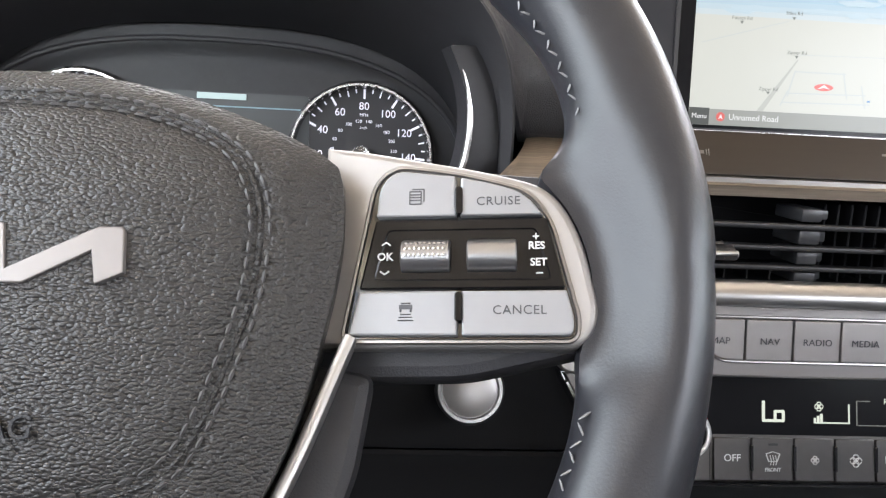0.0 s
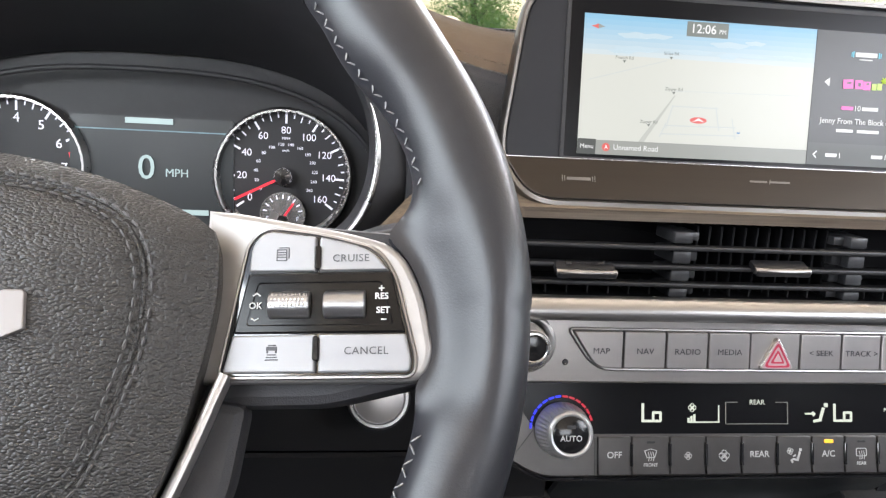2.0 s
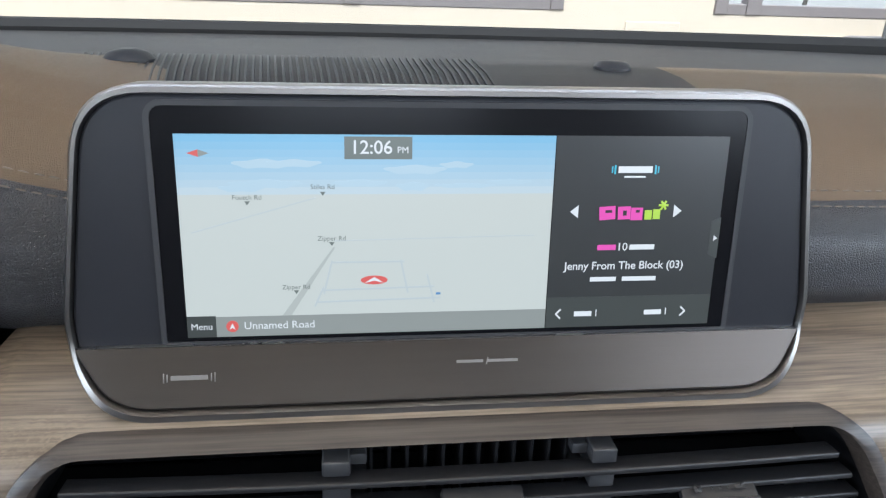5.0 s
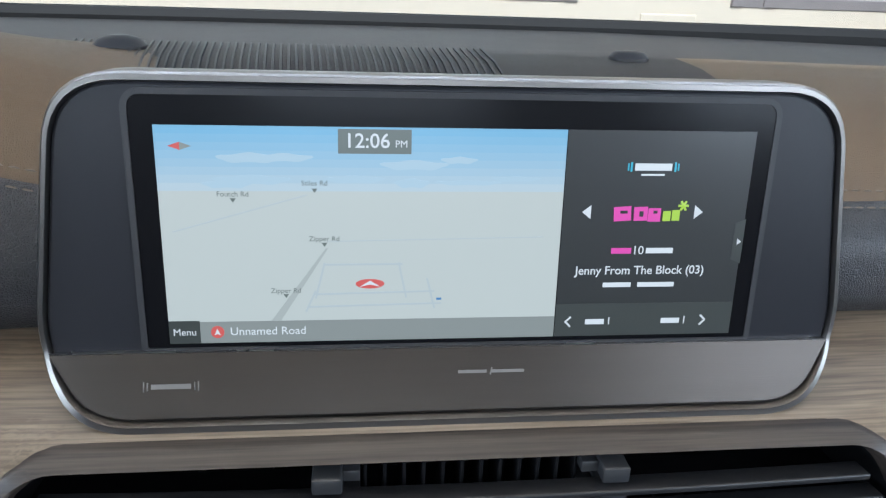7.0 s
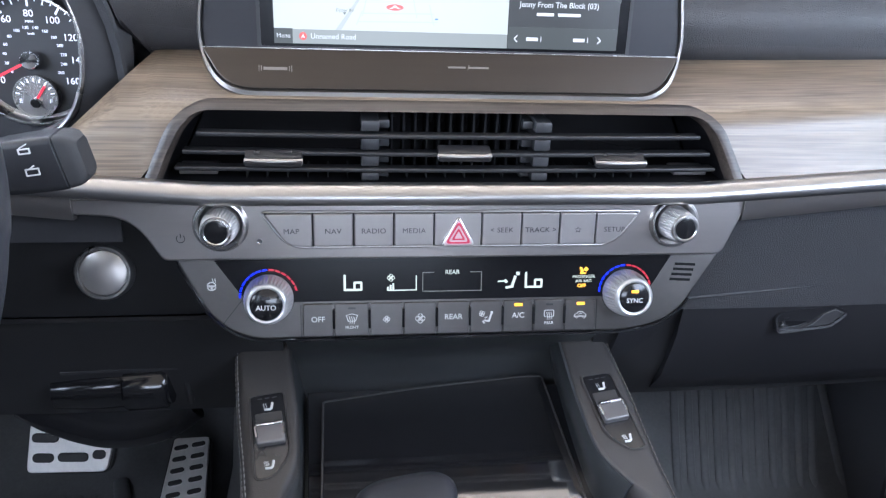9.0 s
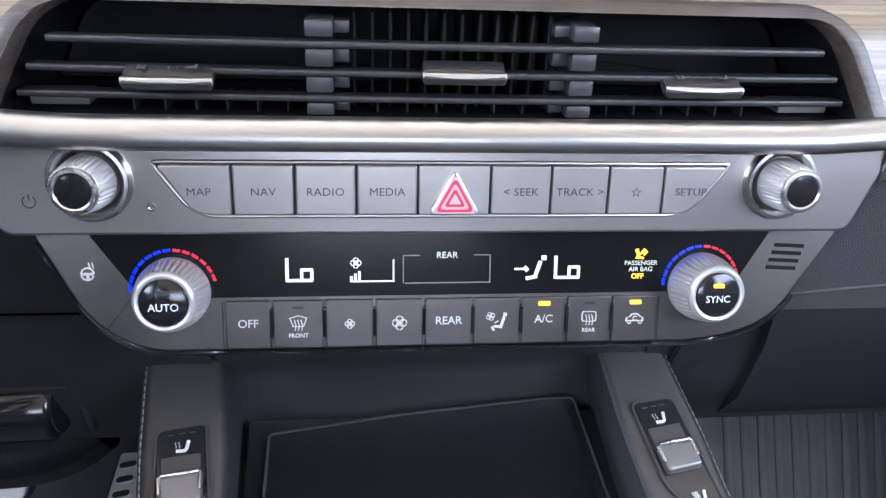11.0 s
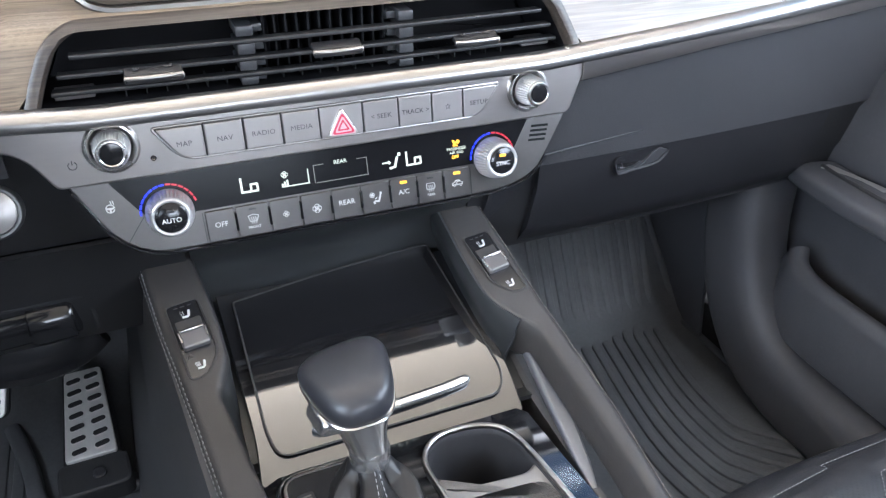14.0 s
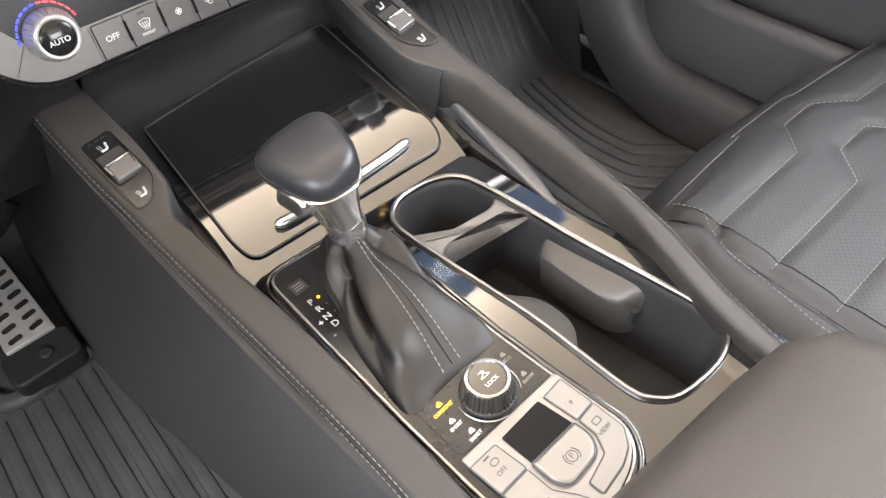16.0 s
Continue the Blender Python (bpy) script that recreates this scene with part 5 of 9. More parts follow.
    part("airbag_lamp", bars([(0.0982, 0.0176, 0.0017, 0.0017), (0.0990, 0.0152, 0.0016, 0.0040, 14), (0.1004, 0.0138, 0.0034, 0.0012, -10), (0.1022, 0.0168, 0.0028, 0.0028, 45), (0.1002, 0.0158, 0.0070, 0.0008, 42)], D), AMBER, top, "lit amber airbag lamp")
    letters("PASSENGER", at(D, 0.1005, 0.0110, 0.0003), 0.0034, LCD, top, 0.0001)
    letters("AIR BAG", at(D, 0.1005, 0.0077, 0.0003), 0.0034, LCD, top, 0.0001)
    letters("OFF", at(D, 0.0990, 0.0040, 0.0003), 0.0038, AMBER, top, 0.0001, bold=0.0001)
    # temperature knobs with their coloured arcs
    for s, u, w in ((-1, -0.1345, "AUTO"), (1, 0.1335, "SYNC")):
        c = at(CLI, u, -0.0014, 0.0008)
        k = knob(top, c, True)
        letters(w, at(c, 0, -0.0022, 0.0213), 0.0050, WHITE_PRINT, k, 0.0001, bold=0.00005)
        part("indicator", plate(rrect(0.0056, 0.0022, 0.0006), at(c, 0, 0.0048, 0.0215), 0.0005), AMBER if s > 0 else PLASTIC, k)
        for col, angs in ((BLUE, range(97, 182, 13)), (RED, range(84, 8, -13))):
            for a in angs:
                a0 = radians(a)
                part("scale_bar", bars([(0.0204 * math.cos(a0), 0.0204 * math.sin(a0), 0.0014, 0.0036, a)], at(c, 0, 0.0006, 0.0004)), col, top)
    # small slots and steering-wheel heater mark
    for i in range(4):
        part("slot", bars([(0.1815 - 0.0012 * i, 0.0195 - 0.0040 * i, 0.0165, 0.0020, -3)], at(CLI, 0, 0, 0.0002)), DUCT, top)
    c = at(CLI, -0.1745, 0.0080, 0.0)
    part("wheel_heater_symbol", join([tube([c @ Vector((0.0030 * math.cos(q * 0.5), 0.0030 * math.sin(q * 0.5), 0.0003)) for q in range(13)], 0.00045, 5), bars([(0, 0, 0.0050, 0.0014), (0, -0.0012, 0.0014, 0.0026), (0.0010, 0.0042, 0.0006, 0.0030, 10), (0.0026, 0.0042, 0.0006, 0.0030, 10)], c)]), WHITE_PRINT, top)


climate_panel()


# ================= steering wheel =================
WH = frm((-0.093, 0.1954, 1.0673), (1, 0, 0), (0, math.sin(radians(25)), math.cos(radians(25))))
SPOKE_SILVER = mat("spoke_silver", (0.40, 0.385, 0.37), 0.46, metal=0.75, var=0.05, rvar=0.04, bump=0.04, bscale=2200)
PAD = [(0.0, 0.0455), (0.014, 0.0448), (0.034, 0.0410), (0.057, 0.0335), (0.0755, 0.0248), (0.0808, 0.0188), (0.0822, 0.0035), (0.0806, -0.0117), (0.0778, -0.0264), (0.0738, -0.0433),
       (0.0663, -0.0632), (0.052, -0.085), (0.028, -0.098), (0.0, -0.101)]
SEAM = [(0.0, 0.0352), (0.0085, 0.0352), (0.027, 0.0337), (0.0423, 0.0288), (0.0533, 0.0220), (0.0592, 0.0120), (0.0612, -0.0003), (0.0595, -0.0183), (0.0552, -0.0340), (0.0498, -0.0491), (0.0429, -0.0596), (0.0292, -0.0655), (0.0, -0.0700)]


def mirror(half):
    return half + [(-u, v) for u, v in reversed(half[1:-1])]


def polar_r(outline, n=180):
    """Radius of an outline by its angle, as a function."""
    tab = sorted((math.atan2(v, u), math.hypot(u, v)) for u, v in outline)

    def r(a):
        a = (a + math.pi) % (2 * math.pi) - math.pi
        for (a0, r0), (a1, r1) in zip(tab, tab[1:]):
            if a0 <= a <= a1:
                return r0 + (r1 - r0) * (a - a0) / max(a1 - a0, 1e-9)
        (a0, r0), (a1, r1) = tab[-1], tab[0]
        return (r0 + r1) / 2
    return r


PAD_LINE = [tuple(p)[:2] for p in smooth_path([(u, v, 0) for u, v in mirror(PAD)], 4, True)]
PAD_R = polar_r(PAD_LINE)
SEAM_LINE = [tuple(p)[:2] for p in smooth_path([(u, v, 0) for u, v in mirror(SEAM)], 4, True)]
SEAM_R = polar_r(SEAM_LINE)


def pad_w(u, v):
    a, r = math.atan2(v, u), math.hypot(u, v)
    k = min(1.0, r / PAD_R(a))
    w = -0.004 + 0.0125 * (1 - k ** 2.6)
    d = (r - SEAM_R(a)) / 0.0022
    return w - 0.0019 * math.exp(-d * d)


SHIFT_GREY = mat("roller_metal", (0.34, 0.335, 0.335), 0.30, metal=0.9, var=0.05, rvar=0.04)


def steering_wheel():
    top = thing("steering_wheel", (-0.093, 0.24, 1.03), "black leather steering wheel with silver spoke trim and switches", "steering wheel")
    R0, RW = 0.1680, -0.0070
    n, m = 360, 36
    nz = WH.to_3x3() @ Vector((0, 0, 1))

    def rim_r(a):
        """Radius of the rim's core: it swings in where the thumbs grip."""
        return R0 - 0.0030 * sum(math.exp(-((a - c) / 8) ** 2) for c in (34, 146))

    # inner edge of the leather beside the spokes, and how far it has left the round rim
    rest = [tuple(p) for p in smooth_path([(-24, 0.1488, 0), (-19, 0.1488, 0.10), (-15, 0.1487, 0.38), (-12.6, 0.1486, 0.75), (-10.6, 0.1486, 1), (-7, 0.1508, 1), (-3, 0.1500, 1), (1, 0.1478, 1), (5, 0.1440, 1), (8.2, 0.1393, 1), (9.6, 0.1380, 0.95), (11.2, 0.1380, 0.66), (13.2, 0.1380, 0.30), (16, 0.1380, 0.08), (20, 0.1380, 0)], 4)]

    def thumb(a):
        for p, q in zip(rest, rest[1:]):
            if p[0] <= a <= q[0]:
                t = (a - p[0]) / (q[0] - p[0])
                return p[1] + (q[1] - p[1]) * t, min(1.0, max(0.0, p[2] + (q[2] - p[2]) * t))
        return 0.14, 0.0

    loops = []
    for i in range(n):
        a = 360 * i / n
        b = 1.0
        for c in (47, 133):
            b -= 0.06 * math.exp(-((a - c) / 1.2) ** 2)
            b += 0.12 * math.exp(-((a - c + (11 if c < 90 else -11)) / 7) ** 2)
        for c in (4, 176):
            b += 0.05 * math.exp(-((a - c) / 8) ** 2)
        right = a if a < 90 else a - 360 if a > 270 else 180 - a
        ri, q = thumb(right)
        rc, h1, h2 = rim_r(a), 0.0164 * b, 0.0158 * b
        w0 = -0.0107 + 0.195 * (ri * math.cos(radians(right)) - 0.115)
        p0 = (rc + h1 * math.cos(radians(72)), RW + h2 * math.sin(radians(72)))
        row = []
        for k in range(m):
            f = 360 * k / m
            r, w = rc + h1 * math.cos(radians(f)), RW + h2 * math.sin(radians(f))
            if q and 72 < f <= 190:
                t = (f - 72) / 118
                gr = p0[0] + (ri - p0[0]) * t
                gw = (1 + 2 * t) * (1 - t) ** 2 * p0[1] + t * (1 - t) ** 2 * 0.010 + t * t * (3 - 2 * t) * w0 - t * t * (t - 1) * 0.006 * -1
                r, w = r + (gr - r) * q, w + (gw - w) * q
            elif q and 190 < f < 270:
                t = (f - 190) / 80
                gr, gw = ri + (rc - ri) * t * t, w0 - 0.008 * min(1, 6 * t) + (RW - h2 - w0 + 0.008) * t
                r, w = r + (gr - r) * q, w + (gw - w) * q
            row.append(WH @ Vector((r * math.cos(radians(a)), r * math.sin(radians(a)), w)))
        loops.append(row)
    bm = loft(loops + [loops[0]], False, True)
    bmesh.ops.remove_doubles(bm, verts=bm.verts[:], dist=0.00001)
    rim = part("rim", bm, LEATHER_RIM, top, "smooth black leather rim with thumb rests")
    for c in (46.5, 133.5):
        a = radians(c)
        rr = [WH @ Vector(((R0 + 0.0158 * math.cos(q)) * math.cos(a), (R0 + 0.0158 * math.cos(q)) * math.sin(a), RW + 0.0152 * math.sin(q))) for q in [2 * math.pi * j / 24 for j in range(24)]]
        part("seam", tube(rr, 0.0010, 6, True), RUBBER, rim)
    st = []
    for a0, a1 in ((15, 80), (-62, -15), (100, 165), (195, 242)):
        pts = []
        for j in range(40):
            a = radians(a0 + (a1 - a0) * j / 39)
            q = radians(160)
            rr, k = rim_r(math.degrees(a) % 360), 1 + 0.12 * sum(math.exp(-((math.degrees(a) - c) / 7) ** 2) for c in (36, 144))
            pts.append(WH @ Vector(((rr + 0.0168 * k * math.cos(q)) * math.cos(a), (rr + 0.0168 * k * math.cos(q)) * math.sin(a), RW + 0.0162 * k * math.sin(q))))
        st.append(stitch(pts, 0.0030, 0.0007, 0.00045, zig=0.0013))
    part("stitching", join(st), THREAD, rim, "pale grey cross stitching", kind="stuff")
    # airbag pad
    N_, K_ = 96, 26
    rows = []
    for j in range(K_ + 1):
        k = 1 - j / K_
        row = []
        for i in range(N_):
            a = 2 * math.pi * i / N_
            r = PAD_R(a) * (0.02 + 0.98 * k)
            u, v = r * math.cos(a), r * math.sin(a)
            row.append(WH @ Vector((u, v, pad_w(u, v))))
        rows.append(row)
    side = [[WH @ Vector((PAD_R(2 * math.pi * i / N_) * q * math.cos(2 * math.pi * i / N_), PAD_R(2 * math.pi * i / N_) * q * math.sin(2 * math.pi * i / N_), w)) for i in range(N_)] for q, w in ((0.99, -0.035), (1.0, -0.009), (1.003, -0.0060))]
    pad = part("airbag_pad", loft(side + rows, True, True), LEATHER_PAD, top, "grained black leather airbag pad")
    ss = []
    for off in (-0.0024, 0.0024):
        pts = []
        for i in range(240):
            a = 2 * math.pi * i / 240
            r = SEAM_R(a) + off
            u, v = r * math.cos(a), r * math.sin(a)
            pts.append(WH @ Vector((u, v, pad_w(u, v) + 0.0003)))
        ss.append(stitch(pts, 0.0033, 0.0010, 0.00050))
    part("stitching", join(ss), THREAD_BLACK, pad, "dark grey twin stitching", kind="stuff")
    welt = []
    for i in range(160):
        a = 2 * math.pi * i / 160
        u, v = SEAM_R(a) * math.cos(a), SEAM_R(a) * math.sin(a)
        welt.append(WH @ Vector((u, v, pad_w(u, v) + 0.0002)))
    part("welt", tube(welt, 0.0010, 8, True), LEATHER_PAD, pad, "raised leather welt between the stitches")
    logo = [(-0.030, 0.0017), (-0.0014, 0.0017), (0.0004, -0.0095), (0.0180, 0.0002), (0.0209, 0.0016), (0.0262, 0.0017), (0.0270, 0.0008), (0.0278, -0.0098), (0.0213, -0.0129), (0.0196, -0.0046), (0.0046, -0.0131), (-0.030, -0.0133)]
    logo = [(u + 0.0030, v - 0.0032) for u, v in logo]
    part("emblem", plate(logo, at(WH, 0, 0, 0.0092), 0.003, 0.0005), EMBLEM, pad, "plain silver emblem shape")
    letters("AIRBAG", at(WH, 0.0147, -0.0497, pad_w(0.0, -0.0497) + 0.0010), 0.0078, RUBBER, pad, 0.0004, align="RIGHT")
    # side spokes
    for s in (1, -1):
        SP = WH @ frm((0.115 * s, -0.001, -0.0098), (1, 0, 0.195 * s), (0, 1, 0.03))
        f = lambda pts: [(u * s, v) for u, v in pts] if s > 0 else [(-u, v) for u, v in reversed(pts)]
        fo = f(rpoly([(-0.040, 0.0330), (-0.040, -0.0258), (0.0330, -0.0258), (0.0372, -0.0170), (0.0330, 0.0050), (0.0250, 0.0195), (0.0061, 0.0248), (-0.0294, 0.0318)], [0, 0, 0.008, 0.006, 0.01, 0.012, 0.02, 0.004], 5))
        spoke = part("spoke", plate(fo, at(SP, 0, 0, 0.0006), 0.012, 0.0022, 3), SPOKE_SILVER, top, "satin silver spoke frame")
        fi = f(rpoly([(-0.0322, -0.0232), (0.0300, -0.0232), (0.0305, -0.0180), (0.0236, 0.0095), (0.0180, 0.0175), (-0.0010, 0.0228), (-0.0190, 0.0252), (-0.0243, 0.0205)], [0.002, 0.006, 0.004, 0.008, 0.010, 0.02, 0.006, 0.004], 5))
        part("switch_bed", plate(fi, at(SP, 0, 0, 0.0010), 0.003), PIANO, spoke, "gloss black switch bed")
        part("bed_edge", sweep([SP @ Vector((u, v, 0.0012)) for u, v in inset(fi, -0.0008)], circle(0.0007, 6), nz, closed=True), SATIN_STRIP, spoke)
        g = 0.0006
        tl = f(rpoly([(-0.0011 - g, 0.0106), (-0.0011 - g, 0.0222), (-0.0190, 0.0244), (-0.0234, 0.0195), (-0.0240, 0.0106)], [0, 0.001, 0.005, 0.004, 0.0005], 4))
        tr = f(rpoly([(-0.0011 + g, 0.0106), (0.0224, 0.0106), (0.0175, 0.0168), (0.0100, 0.0196), (-0.0011 + g, 0.0220)], [0, 0.0005, 0.006, 0.01, 0.001], 4))
        bl = f(rpoly([(-0.0313, -0.0226), (-0.0006 - g, -0.0226), (-0.0006 - g, -0.0104), (-0.0284, -0.0104)], [0.0012, 0.0005, 0, 0.0005], 3))
        br = f(rpoly([(-0.0006 + g, -0.0226), (0.0295, -0.0226), (0.0300, -0.0185), (0.0281, -0.0104), (-0.0006 + g, -0.0104)], [0.0005, 0.005, 0.003, 0.0005, 0], 4))
        for o, w, u, v in ((tl, "", -0.0125, 0.0163), (tr, "CRUISE", 0.0100, 0.0146), (bl, "", -0.0152, -0.0160), (br, "CANCEL", 0.0155, -0.0158)):
            if s < 0:
                w = ""
            b = part("switch", plate(o, at(SP, 0, 0, 0.0034), 0.003, 0.0007), BUTTON, spoke, "silver switch" + (" marked " + w if w else " with a printed symbol"))
            if w:
                letters(w, at(SP, u, v, 0.0035), 0.0035, INK, b, 0.0001, space=1.08, sx=1.02)
            elif v > 0:
                part("symbol", bars([(u * s - 0.0006, v - 0.0002, 0.0030, 0.0003), (u * s - 0.0006, v + 0.0006, 0.0030, 0.0003), (u * s - 0.0006, v - 0.0010, 0.0030, 0.0003), (u * s - 0.0022, v - 0.0003, 0.0003, 0.0036), (u * s + 0.0010, v - 0.0003, 0.0003, 0.0036), (u * s - 0.0006, v + 0.0015, 0.0034, 0.0003),
                                     (u * s - 0.0006, v - 0.0021, 0.0034, 0.0003), (u * s + 0.0002, v + 0.0022, 0.0034, 0.0003), (u * s + 0.0018, v + 0.0004, 0.0003, 0.0036)], at(SP, 0, 0, 0.0034)), INK, b)
            else:
                part("symbol", bars([(u * s, v + 0.0012, 0.0036, 0.0012), (u * s, v + 0.0022, 0.0026, 0.0004), (u * s - 0.0014, v + 0.0002, 0.0005, 0.0008), (u * s + 0.0014, v + 0.0002, 0.0005, 0.0008), (u * s, v - 0.0008, 0.0028, 0.0003), (u * s, v - 0.0016, 0.0036, 0.0003), (u * s, v - 0.0024, 0.0042, 0.0003)], at(SP, 0, 0, 0.0034)), INK, b)
        for v, h in ((0.0150, 0.0080), (-0.0148, 0.0080)):
            part("switch_gap", plate(rrect(0.0021, h, 0.0009, 3, -0.0009 * s, v), at(SP, 0, 0, 0.0042), 0.002, 0.0003), BAND, spoke)
        mid = f(rpoly([(-0.0285, -0.0098), (0.0279, -0.0098), (0.0232, 0.0100), (-0.0243, 0.0100)], 0.0008, 2))
        band = part("switch_band", plate(mid, at(SP, 0, 0, 0.0026), 0.002, 0.0006), BAND, spoke, "gloss black switch band")
        inn = f(rpoly([(-0.0240, -0.0070), (0.0238, -0.0070), (0.0200, 0.0066), (-0.0205, 0.0066)], 0.001, 2))
        part("band_well", ring(inset(inn, -0.0004), inset(inn, 0.0004), at(SP, 0, 0, 0.0029), 0.0004, 0.0006), BAND, band)
        for k, u in enumerate((-0.0100, 0.0082)):
            ax = SP @ Vector((u * s, -0.0006, 0.0016))
            xa = (SP.to_3x3() @ Vector((1, 0, 0)))
            r = part("roller", sweep([ax + xa * d for d in (-0.0068, -0.0064, 0.0064, 0.0068)], circle(0.0047, 24), nz, scale=[0.9, 1, 1, 0.9]), SHIFT_GREY, band, "chrome thumb roller")
            if k == 0:
                dots = []
                for i in range(9):
                    for j in range(3):
                        a = radians(90 - 24 * (j - 0.2))
                        p = SP @ Vector((u * s - 0.0052 + 0.0013 * i, -0.0006 + 0.0047 * math.cos(a), 0.0016 + 0.0047 * math.sin(a)))
                        dots.append(lathe([(0.0005, -0.0003), (0.0005, 0.0002), (0.0001, 0.0004)], frm(p, xa, SP.to_3x3() @ Vector((0, math.sin(a), -math.cos(a)))), 6))
                part("roller_studs", join(dots), SILVER, r, "raised studs", kind="stuff")
        if s > 0:
            letters("OK", at(SP, -0.0213, -0.0008, 0.0031), 0.0030, WHITE_PRINT, band, 0.0001, bold=0.00008)
            letters("RES", at(SP, 0.0203, 0.0019, 0.0031), 0.0029, WHITE_PRINT, band, 0.0001, bold=0.00008)
            letters("SET", at(SP, 0.0208, -0.0027, 0.0031), 0.0029, WHITE_PRINT, band, 0.0001, bold=0.00008)
            for mark in ([(-0.0217, 0.0030, 0.0016, 0.0004, 35), (-0.0205, 0.0030, 0.0016, 0.0004, -35)], [(-0.0220, -0.0052, 0.0016, 0.0004, -35), (-0.0208, -0.0052, 0.0016, 0.0004, 35)],
                         [(0.0202, 0.0046, 0.0018, 0.0004), (0.0202, 0.0046, 0.0004, 0.0018)], [(0.0210, -0.0056, 0.0018, 0.0004)]):
                part("mark", bars(mark, at(SP, 0, 0, 0.0028)), WHITE_PRINT, band)
        # dark back of the spoke that runs into the rim
        bk = f(rpoly([(-0.045, -0.034), (0.0, -0.0335), (0.042, -0.0245), (0.046, 0.024), (0.0, 0.029), (-0.045, 0.034)], 0.006, 3))
        part("spoke_back", plate(bk, at(SP, 0, 0, -0.009), 0.020, 0.004), PLASTIC_SOFT, top, "soft black spoke back")
        # bright edge that frames the lower half of the pad
        ed = [(0.0850 * s, -0.0240), (0.0818 * s, -0.0320), (0.0762 * s, -0.0470), (0.0700 * s, -0.0620), (0.0600 * s, -0.0830), (0.045 * s, -0.105), (0.030 * s, -0.140)]
        pth = smooth_path([WH @ Vector((u, v, -0.016)) for u, v in ed], 6)
        part("spoke_edge", sweep(pth, rrect(0.0036, 0.012, 0.0012, 2), nz), SILVER, top, "satin silver pad edge")
        lowr = rpoly([(0.092 * s, -0.033), (0.088 * s, -0.060), (0.074 * s, -0.100), (0.050 * s, -0.155), (0.018 * s, -0.155), (0.018 * s, -0.06), (0.070 * s, -0.03)], 0.004, 3)
        if s < 0:
            lowr = lowr[::-1]
        part("lower_spoke", plate(lowr, at(WH, 0, 0, -0.022), 0.016, 0.004), PLASTIC_SOFT, top, "soft black lower spoke")
    part("hub", lathe([(0.036, -0.09), (0.038, -0.05), (0.040, -0.03), (0.038, -0.022)], WH, 32), PLASTIC, top, "black hub")


EMBLEM = mat("emblem_silver", (0.24, 0.22, 0.21), 0.42, metal=0.5, var=0.04)
BAND = mat("band_black", (0.007, 0.0065, 0.0065), 0.12, var=0.05, rvar=0.03, spec=0.28)
steering_wheel()


STALK_GREY = mat("stalk_plastic", (0.017, 0.017, 0.019), 0.42, bump=0.2, bscale=1800, var=0.12, spec=0.4)


def column():
    top = thing("steering_column", (-0.09, 0.40, 0.95), "black steering column shroud with wiper stalk", "steering column")
    ax = WH.to_3x3() @ Vector((0, 0, -1))
    o = WH.translation
    rows = []
    for d, w, h in ((0.075, 0.050, 0.034), (0.10, 0.058, 0.038), (0.20, 0.060, 0.042), (0.36, 0.060, 0.050)):
        c = o + ax * d - Vector((0, 0, 0.012))
        rows.append([c + Vector((u, 0, 0)) + (WH.to_3x3() @ Vector((0, v, 0))) for u, v in rrect(w * 2, h * 2, 0.03, 5)])
    part("shroud", loft(rows, True, True), PLASTIC, top, "black moulded shroud")
    for s in (1, -1):
        a, b = Vector((-0.093 + 0.05 * s, 0.285, 1.050)), Vector((-0.093 + 0.186 * s, 0.302, 1.0660))
        sizes = ((0, 0.007, 0.008), (0.35, 0.008, 0.009), (0.60, 0.009, 0.011), (0.66, 0.010, 0.0125), (0.80, 0.0112, 0.0138), (0.90, 0.0116, 0.0140), (0.925, 0.0116, 0.0138), (0.93, 0.0108, 0.0130), (0.935, 0.0115, 0.0136), (0.965, 0.0112, 0.0130), (0.985, 0.0104, 0.0118), (1.0, 0.0080, 0.0092))
        rows = []
        for t, w, h in sizes:
            rows.append([a.lerp(b, t) + Vector((-0.22 * v * s, u, v)) for u, v in rrect(2 * w, 2 * h, 0.0035, 4)])
        stalk = part("stalk", loft(rows[:8], True, True), STALK_GREY, top, "black wiper stalk" if s > 0 else "black lamp stalk")
        part("end_cap", loft(rows[7:], True, True), RUBBER, stalk, "matt black turning cap")
        if s > 0:
            p0 = a.lerp(b, 0.80)
            sm = frm(p0 + Vector((0.0098, -0.0114, 0.0030)), (1, 0.12, 0.12), (0, 0.0, 1))
            part("symbols", join([bars([(-0.006, 0.0062, 0.0050, 0.0007), (-0.006, 0.0085, 0.0050, 0.0007), (-0.0085, 0.0074, 0.0007, 0.0028), (-0.0035, 0.0074, 0.0007, 0.0028), (-0.006, 0.0100, 0.0044, 0.0006, 25), (-0.005, -0.0052, 0.0060, 0.0007), (-0.005, -0.0020, 0.0060, 0.0007), (-0.008, -0.0036, 0.0007, 0.0036), (-0.002, -0.0036, 0.0007, 0.0036), (-0.005, -0.0012, 0.0036, 0.0007, 30)], sm)]), WHITE_PRINT, stalk)
            part("stalk_print", bars([(-0.040, 0.006 - 0.0042 * k, 0.007, 0.0016) for k in range(4)] + [(-0.027, 0.001, 0.0025, 0.016)], at(sm, -0.0098, 0, -0.001)), WHITE_PRINT, stalk, "white switch print")


column()


START_RING = mat("dark_satin_ring", (0.24, 0.235, 0.23), 0.28, metal=0.9, var=0.05)
START_CAP = mat("pale_silver_cap", (0.42, 0.405, 0.39), 0.36, metal=0.8, var=0.05)


